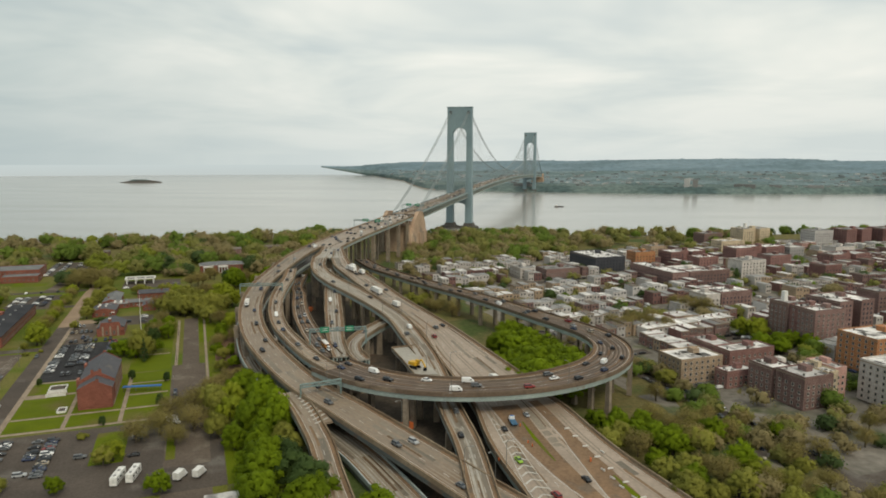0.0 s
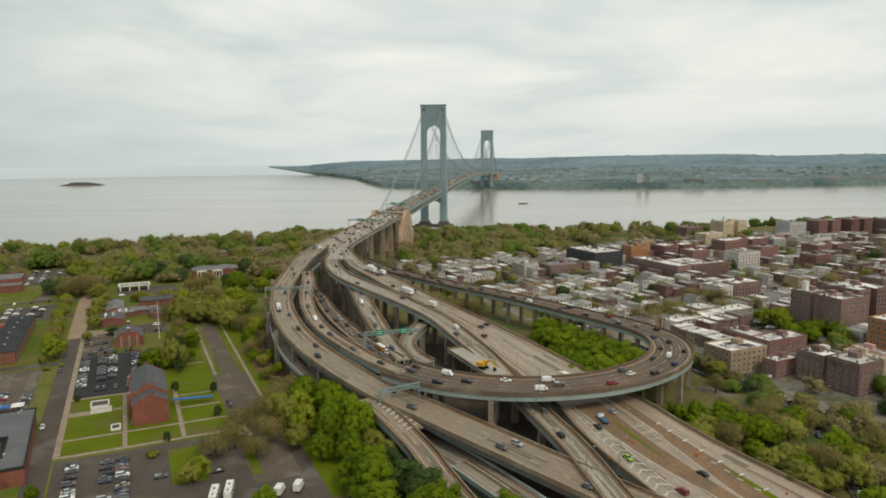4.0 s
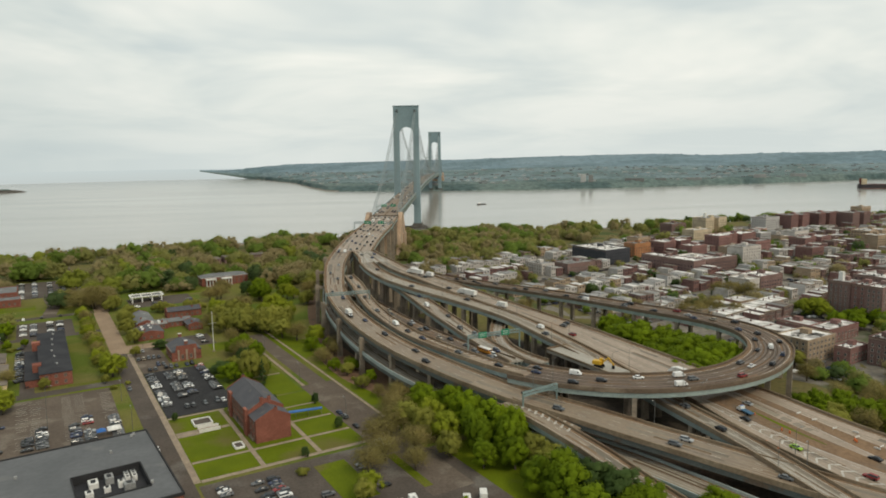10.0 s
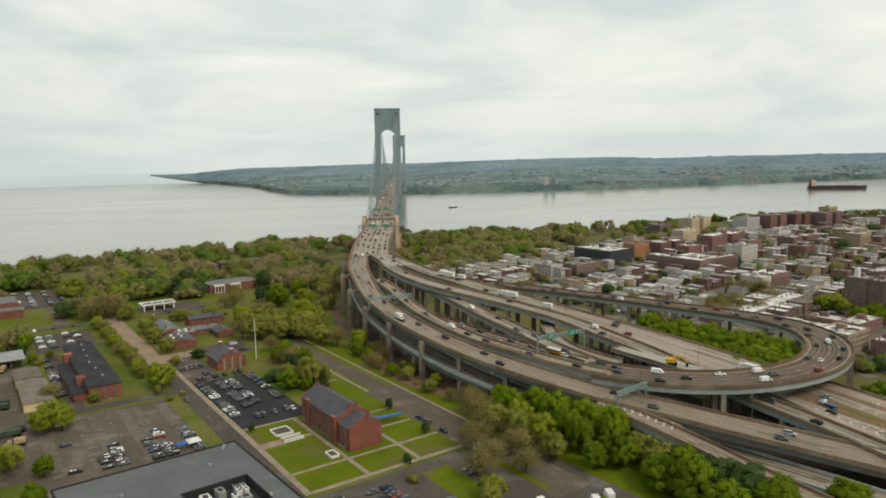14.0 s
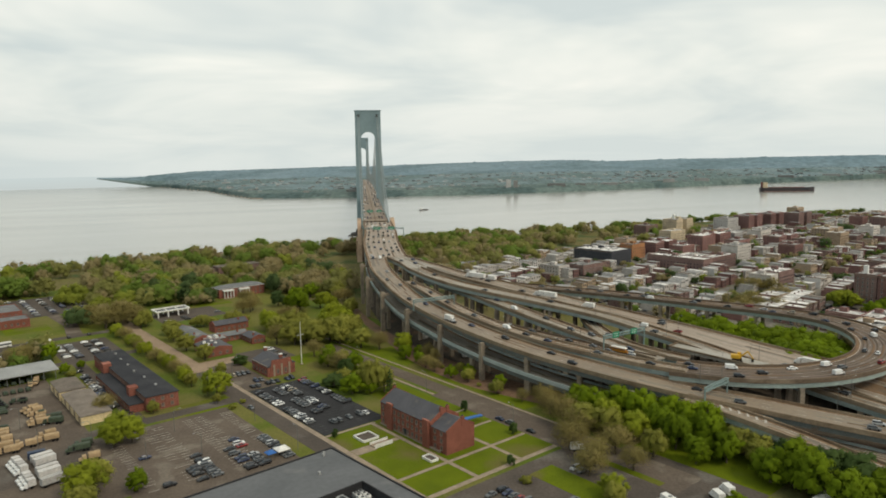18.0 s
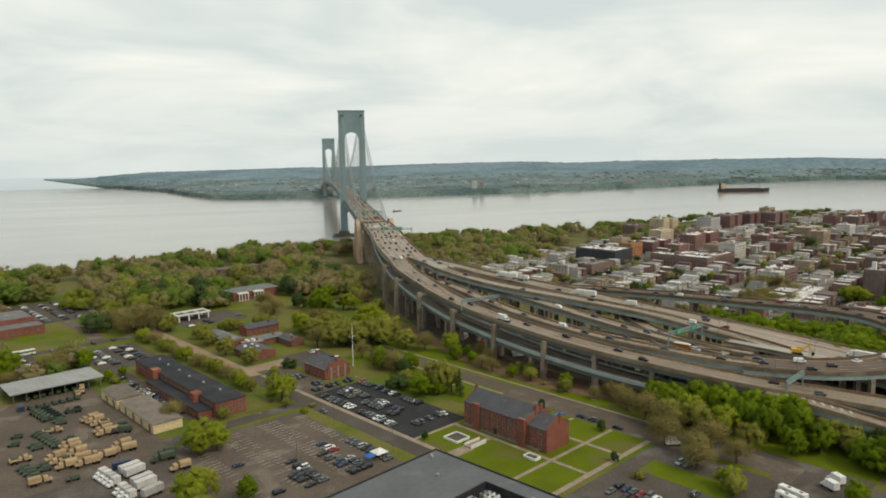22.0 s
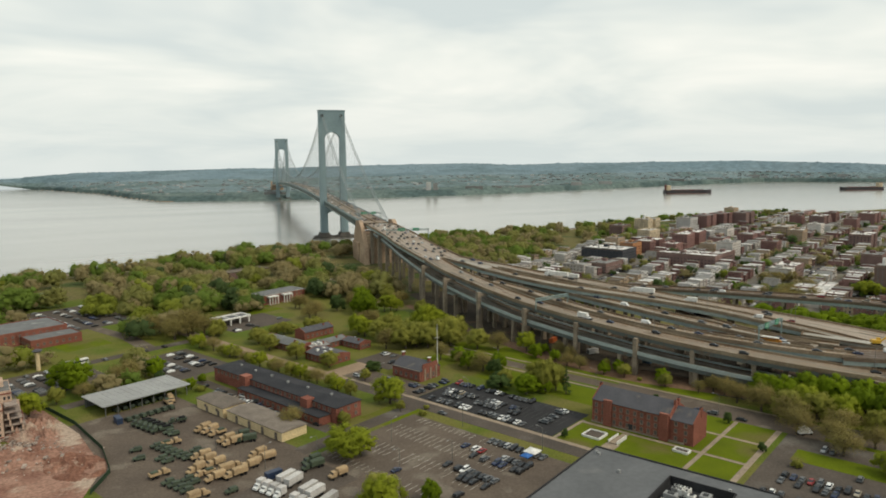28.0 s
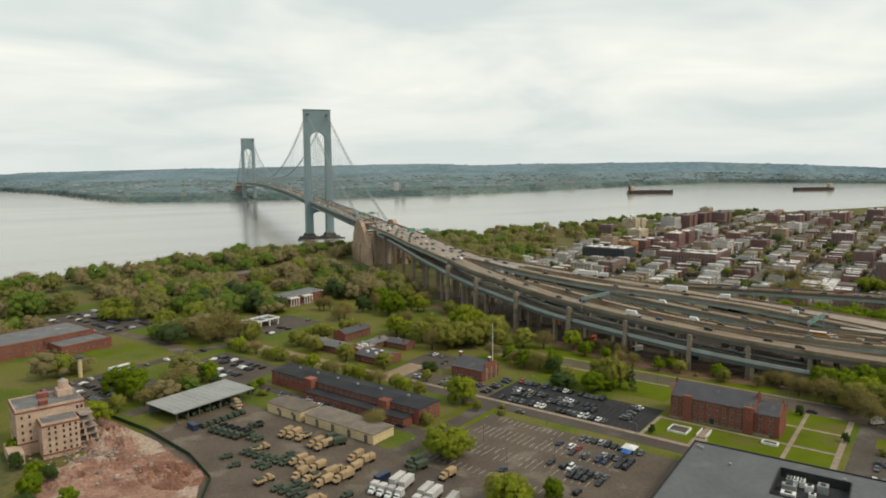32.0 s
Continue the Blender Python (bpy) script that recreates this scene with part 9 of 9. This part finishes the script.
LAMP = None
for nm, gap in (("road_main", 48), ("road_loop", 46), ("road_outer", 52), ("road_broad", 46), ("road_centre", 50), ("road_approach", 40)):
    total = along(nm, 0)[6]
    s = 20.0
    while s < total - 10:
        x, y, z, r, h, w, _ = along(nm, s)
        sd = 1 if nm != "road_outer" else -1
        m = pose(x + r[0] * sd * (w / 2 + 0.1), y + r[1] * sd * (w / 2 + 0.1), z + 0.9, 0, 0, math.degrees(math.atan2(-r[1] * sd, -r[0] * sd)))
        if LAMP is None:
            LAMP = lamp_post()
            LAMP.matrix_world = m
        else:
            copy_thing(LAMP, m)
        s += gap
for e, n in ((-39, 40), (-70, 20), (-70, 52), (-39, 0), (-88, 30), (-10, 60), (-120, 100), (-118, 70), (-20, 110), (-100, 62), (42, 20), (42, -40), (42, 80)):
    p = at(e, n)
    copy_thing(LAMP, pose(p.x, p.y, GROUND, 0, 0, TURN + rng.choice((0, 90, 180))))

# paint and site gear on the broad road: gore chevrons, closed dusty lanes, grass, short barriers, drums
def broad(s, o, up=0.0):
    x, y, z, r, h, w, _ = along("road_broad", s)
    return Vector((x + r[0] * o, y + r[1] * o, z + up)), h


def between(name, knots):
    """Offset across the broad road at a distance along it, from a few knots."""
    return lambda s: float(np.interp(s, [k[0] for k in knots], [k[1] for k in knots]))


gore_l = between("left", ((298, 15.5), (318, 15.9), (333, 17.2), (356, 22.0), (430, 27.0)))
gore_r = between("right", ((298, 15.5), (316, 12.6), (328, 11.9), (340, 13.0), (356, 14.6), (430, 18.0)))
exit_line = between("exit", ((290, 12.5), (322, 11.1), (335, 10.2), (353, 9.0), (365, 7.3), (430, 2.0)))
far_line = between("far", ((285, -5.6), (323, -7.2), (346, -4.4), (366, -1.0), (430, 4.0)))
tick_line = between("ticks", ((285, -10.5), (322, -12.4), (352, -12.6), (380, -11.0), (430, -9.0)))


def zone(bm, s0, s1, left, right, up, step=4.0):
    n = max(2, int((s1 - s0) / step))
    rows = []
    for k in range(n + 1):
        s = s0 + (s1 - s0) * k / n
        rows.append((bm.verts.new(broad(s, left(s), up)[0]), bm.verts.new(broad(s, right(s), up)[0])))
    for p, q in zip(rows, rows[1:]):
        bm.faces.new((p[0], q[0], q[1], p[1]))


def shifted(f, d):
    return lambda s: f(s) + d


bm = bmesh.new()
zone(bm, 292, 425, shifted(exit_line, -0.6), lambda s: 0.6 + far_line(s) * 0.15, 0.034)
bmesh.ops.recalc_face_normals(bm, faces=bm.faces)
solid("median_ground", bm, M["shoulder"], "dusty brown ground between two carriageways", "median", kind="structure")
bm = bmesh.new()
zone(bm, 290, 425, shifted(far_line, -0.4), tick_line, 0.034)
bmesh.ops.recalc_face_normals(bm, faces=bm.faces)
solid("closed_lane", bm, M["shoulder"], "closed dusty brown lanes of a construction zone", "construction zone", kind="structure")
bm = bmesh.new()
for f in (gore_l, gore_r, exit_line, far_line):
    zone(bm, 292, 425, shifted(f, 0.16), shifted(f, -0.16), 0.042)
bmesh.ops.recalc_face_normals(bm, faces=bm.faces)
solid("edge_lines", bm, M["paint"], "long white edge lines on the broad road", "road lines", kind="stuff")
bm = bmesh.new()
for k in range(24):
    s = 304 + k * 4.6
    l, r = gore_l(s), gore_r(s)
    mid_ = (l + r) / 2
    for o in (l, r):
        p, q = broad(s + abs(l - r) * 0.35, o, 0.042)[0], broad(s, mid_, 0.042)[0]
        beam(bm, p, q, 0.75, 0.01)
solid("hatching", bm, M["paint"], "worn white chevrons between the lanes", "road hatching", kind="stuff")
for s0, s1, f, wd in ((308, 341, lambda s: 3.5, 1.7), (356, 420, lambda s: -10.8 + (s - 356) * 0.05, 3.2)):
    bm = bmesh.new()
    swell = lambda s: wd * math.sin(math.pi * (0.08 + 0.84 * (s - s0) / (s1 - s0)))
    zone(bm, s0, s1, lambda s: f(s) + swell(s) / 2, lambda s: f(s) - swell(s) / 2, 0.07, 3.0)
    bmesh.ops.recalc_face_normals(bm, faces=bm.faces)
    solid("grass_island", bm, M["grass"], "narrow strip of grass between lanes", "grass island", kind="structure")
for k, (s, o, tn) in enumerate(((318, 0.4, 90), (325, 0.2, 80), (334, 0.3, 85), (343, 0.2, 80), (352, 0.4, 85), (362, 0.3, 80), (352, 3.5, 8), (358, 3.2, 12), (364, 3.4, 10), (371, 3.0, 12), (340, -3.5, 5), (372, 0.2, 80), (384, 0.4, 85))):
    p, h = broad(s, tick_line(s) + o, 0.036)
    t = thing("road_barrier", "short white concrete road barrier", "barrier", pose(p.x, p.y, p.z, 0, 0, h + tn), "barriers on the closed lanes")
    part("foot", new_box(0, 0, 0, 2.2, 0.42, 0.2), M["path"], t)
    part("wall", new_box(0, 0, 0.2, 2.2, 0.2, 0.5, top=0.9), M["white_trim"], t)
M["cone"] = material("cone_orange", (0.62, 0.15, 0.04), rough=0.6)
for s, o in ((344, -9.0), (345, -8.4), (376, -15.5), (382, -16.5), (384, -15.0), (331, 22.0), (336, 23.0), (312, 5.6), (326, 7.5), (329, 7.0)):
    p, h = broad(s, o, 0.02)
    t = thing("traffic_cone", "orange traffic drum beside closed lanes", "traffic drum", pose(p.x, p.y, p.z), "orange drums")
    part("foot", new_box(0, 0, 0, 0.7, 0.7, 0.08), M["rubber"], t)
    part("body", new_box(0, 0, 0.08, 0.5, 0.5, 1.0, top=0.7), M["cone"], t)
p, h = broad(309, 7.8, 0.05)
t = thing("recovery_truck", "white and blue recovery truck standing on the median", "truck", pose(p.x, p.y, p.z, 0, 0, h + 175))
part("bed", new_box(-1.6, 0, 0.9, 5.2, 2.3, 0.4), M["tarp_blue"], t)
bm = bmesh.new()
loft(bm, [section(1.1, 2.2, 0.6, 2.5, 0.9), section(2.3, 2.2, 0.6, 2.4, 0.9), section(2.7, 2.1, 0.6, 1.6, 0.9), section(3.5, 2.0, 0.6, 1.4, 0.9)])
c = part("cab", bm, M["car_white"], t)
part("windscreen", new_box(2.5, 0, 1.65, 0.12, 1.9, 0.6), M["glass"], c)
part("light_bar", new_box(1.6, 0, 2.5, 0.4, 1.6, 0.2), M["awning_blue"], t)
part("chassis", new_box(-0.2, 0, 0.5, 6.6, 0.9, 0.4), M["rubber"], t)
wheels(t, (-2.6, 2.6), 1.12, 0.48)
p, h = broad(338, 16.4, 0.05)
car(p.x, p.y, p.z, h, "sedan", "green", "traffic on the broad road")
# hatched gore where the slip road leaves
bm = bmesh.new()
rows = []
for k in range(12):
    x, y, z, r, h, w, _ = along("road_slip", k * 2.9)
    rows.append([bm.verts.new((x + r[0] * o, y + r[1] * o, z + up)) for o, up in ((-4.2, -0.01), (-4.8 - k * 0.33, -0.01), (-4.8 - k * 0.33, -0.8), (-4.2, -0.8))])
for p, q in zip(rows, rows[1:]):
    for i in range(4):
        bm.faces.new((p[i], p[(i + 1) % 4], q[(i + 1) % 4], q[i]))
bm.faces.new(rows[-1])
bmesh.ops.recalc_face_normals(bm, faces=bm.faces)
solid("gore_deck", bm, M["deck"], "worn concrete gore between highway and slip road", "road gore", kind="structure")
bm = bmesh.new()
for k in range(9):
    x, y, z, r, h, w, _ = along("road_slip", 2 + k * 3.3)
    x2, y2, z2, r2, h2, w2, _ = along("road_slip", 5.0 + k * 3.3)
    a_, b_ = -1.4, -4.6 - k * 0.36
    beam(bm, (x2 + r2[0] * a_, y2 + r2[1] * a_, z2 + 0.045), (x + r[0] * b_, y + r[1] * b_, z + 0.045), 1.15, 0.01)
solid("hatching", bm, M["paint"], "worn white hatching where the slip road leaves", "road hatching", kind="stuff")
bm = bmesh.new()
for k in range(46):
    x, y, z, r, h, w, _ = along("road_inner", 24 + k * 4.4)
    x2, y2, z2, r2, h2, w2, _ = along("road_inner", 26.4 + k * 4.4)
    beam(bm, (x - r[0] * 1.9, y - r[1] * 1.9, z + 0.04), (x2 - r2[0] * 3.4, y2 - r2[1] * 3.4, z2 + 0.04), 0.5, 0.01)
solid("hatching", bm, M["paint"], "white hatching along the inner carriageway", "road hatching", kind="stuff")
for x, y, c in ((-100, 500, "cone"), (-112, 452, "cone"), (-16, 278, "cone"), (-96, 390, "tarp_blue"), (-60, 330, "white_trim"), (-108, 420, "white_trim"), (-118, 470, "white_trim")):
    t = thing("site_container", "painted steel site container under the viaduct", "container", pose(x, y, GROUND, 0, 0, rng.uniform(0, 180)))
    part("body", new_box(0, 0, 0, 7.0, 2.6, 2.7), M[c], t)
    part("door", new_box(3.52, 0, 0.1, 0.06, 2.2, 2.4), M["lamp_steel"], t)

# ---- on the water ----
M["hull"] = material("ship_hull_dark", (0.028, 0.026, 0.034), (0.05, 0.035, 0.035), 0.6, coarse=0.05)
M["hull_red"] = material("ship_hull_red", (0.16, 0.035, 0.025), rough=0.7, coarse=0.05)


def ship(x, y, turn, ln, label):
    t = thing("ship", label, "cargo ship", pose(x, y, 0, 0, 0, turn), "anchored ships")
    w, h = ln * 0.15, ln * 0.075
    bm = bmesh.new()
    loft(bm, [[(q * ln, -b * w / 2, -2), (q * ln, b * w / 2, -2), (q * ln, b * w / 2 * 1.02, h * k), (q * ln, -b * w / 2 * 1.02, h * k)] for q, b, k in ((-0.5, 0.8, 1.05), (-0.44, 1, 1.0), (0.38, 1, 1.0), (0.47, 0.55, 1.1), (0.51, 0.06, 1.15))])
    part("hull", bm, M["hull"], t)
    part("boot_stripe", new_box(-0.03 * ln, 0, -0.5, ln * 0.86, w * 1.01, 1.8), M["hull_red"], t)
    part("bridge_house", new_box(-0.42 * ln, 0, h, ln * 0.08, w * 0.9, ln * 0.10), M["cream"], t)
    part("funnel", new_box(-0.47 * ln, 0, h, ln * 0.03, w * 0.3, ln * 0.11), M["hull_red"], t)
    for k in range(7):
        part("hatch", new_box(-0.32 * ln + k * ln * 0.1, 0, h, ln * 0.075, w * 0.7, 1.6), M["hull_red"], t)
    for k in range(3):
        bm = bmesh.new()
        rod(bm, (-0.25 * ln + k * ln * 0.28, 0, h), (-0.25 * ln + k * ln * 0.28, 0, h + ln * 0.07), 0.6, 6)
        part("mast", bm, M["lamp_steel"], t)
    return t


ship(1719, 1937, 332, 180, "long dark cargo ship at anchor with a cream bridge house")
ship(2450, 1697, 150, 170, "distant dark cargo ship at anchor")
t = thing("barge", "small dark barge lying in the narrows", "barge", pose(295, 1735, 0, 0, 0, 12))
part("hull", new_box(0, 0, -0.5, 24, 7, 2.6, top=0.95), M["hull"], t)
part("cabin", new_box(-7, 0, 2.1, 5, 5, 2.4), M["white_trim"], t)
isl = thing("island", "low rocky island with scrub far out in the bay", "island", pose(-1400, 3170, 0, 0, 0, 10))
bm = bmesh.new()
loft(bm, [[(x, -b, -1), (x, b, -1), (x, b * 0.8, z), (x, -b * 0.8, z)] for x, b, z in ((-90, 4, 1), (-60, 22, 6), (-10, 30, 11), (40, 26, 10), (75, 14, 6), (95, 4, 1))])
part("rock", bm, M["rock"], isl)
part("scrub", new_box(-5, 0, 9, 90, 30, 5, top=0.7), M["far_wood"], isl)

# ---- houses and towers on the far shore ----
M["far_roof"] = material("far_house_roofs", (0.23, 0.245, 0.25), (0.19, 0.21, 0.215), 0.9, coarse=0.01, per_piece=0.3)
M["far_house"] = material("far_house_walls", (0.36, 0.355, 0.345), (0.24, 0.24, 0.235), 0.9, coarse=0.01, per_piece=0.5)
fb = {k: bmesh.new() for k in ("far_house", "far_roof")}
fr = random.Random(77)
for _ in range(1100):
    i = fr.randrange(40, len(AZ) - 6)
    u = fr.uniform(0.05, 0.60)
    az, r0 = float(AZ[i]), FAR_R[i]
    r = r0 + u * (FAR - 4 - r0)
    x, y = CX + r * math.sin(radians(az)), CY + r * math.cos(radians(az))
    if noise.noise((x * 0.004, y * 0.004, 11.0)) > 0.22:
        continue
    z = far_height(az, r, r0)
    s = fr.uniform(9, 24)
    box(fb[fr.choice(("far_house", "far_roof"))], x, y, z - 2, s, fr.uniform(7, 13), fr.uniform(5, 9), -az + fr.uniform(-15, 15))
for az, w, h in ((24.5, 18, 34), (25.1, 16, 30), (28.5, 70, 14), (30.5, 40, 12), (37.5, 46, 18), (49.0, 80, 12), (40.0, 60, 16), (46.0, 70, 14), (33.0, 50, 12), (11.5, 60, 14), (12.2, 40, 10), (52.0, 60, 16), (58.0, 50, 18)):
    i = int(np.argmin(np.abs(AZ - az)))
    r = FAR_R[i] + 70
    box(fb["far_house"], CX + r * math.sin(radians(az)), CY + r * math.cos(radians(az)), far_height(az, r, FAR_R[i]) - 2, w, 20, h, -az)
for k, bm in fb.items():
    solid("far_houses", bm, M[k], "tiny pale houses on the far wooded slope", "houses", kind="stuff")
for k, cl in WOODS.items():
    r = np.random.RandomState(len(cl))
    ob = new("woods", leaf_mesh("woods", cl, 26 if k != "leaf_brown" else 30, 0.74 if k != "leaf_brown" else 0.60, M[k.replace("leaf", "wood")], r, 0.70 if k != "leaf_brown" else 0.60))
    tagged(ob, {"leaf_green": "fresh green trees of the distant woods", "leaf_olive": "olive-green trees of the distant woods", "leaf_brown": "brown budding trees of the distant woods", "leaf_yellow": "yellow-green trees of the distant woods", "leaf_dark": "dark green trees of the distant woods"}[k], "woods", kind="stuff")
for k, bm in FAR_CARS.items():
    solid("distant_cars", bm, M["car_" + k], "distant %s cars on streets and bridge" % k.replace("_", " "), "cars", kind="stuff")
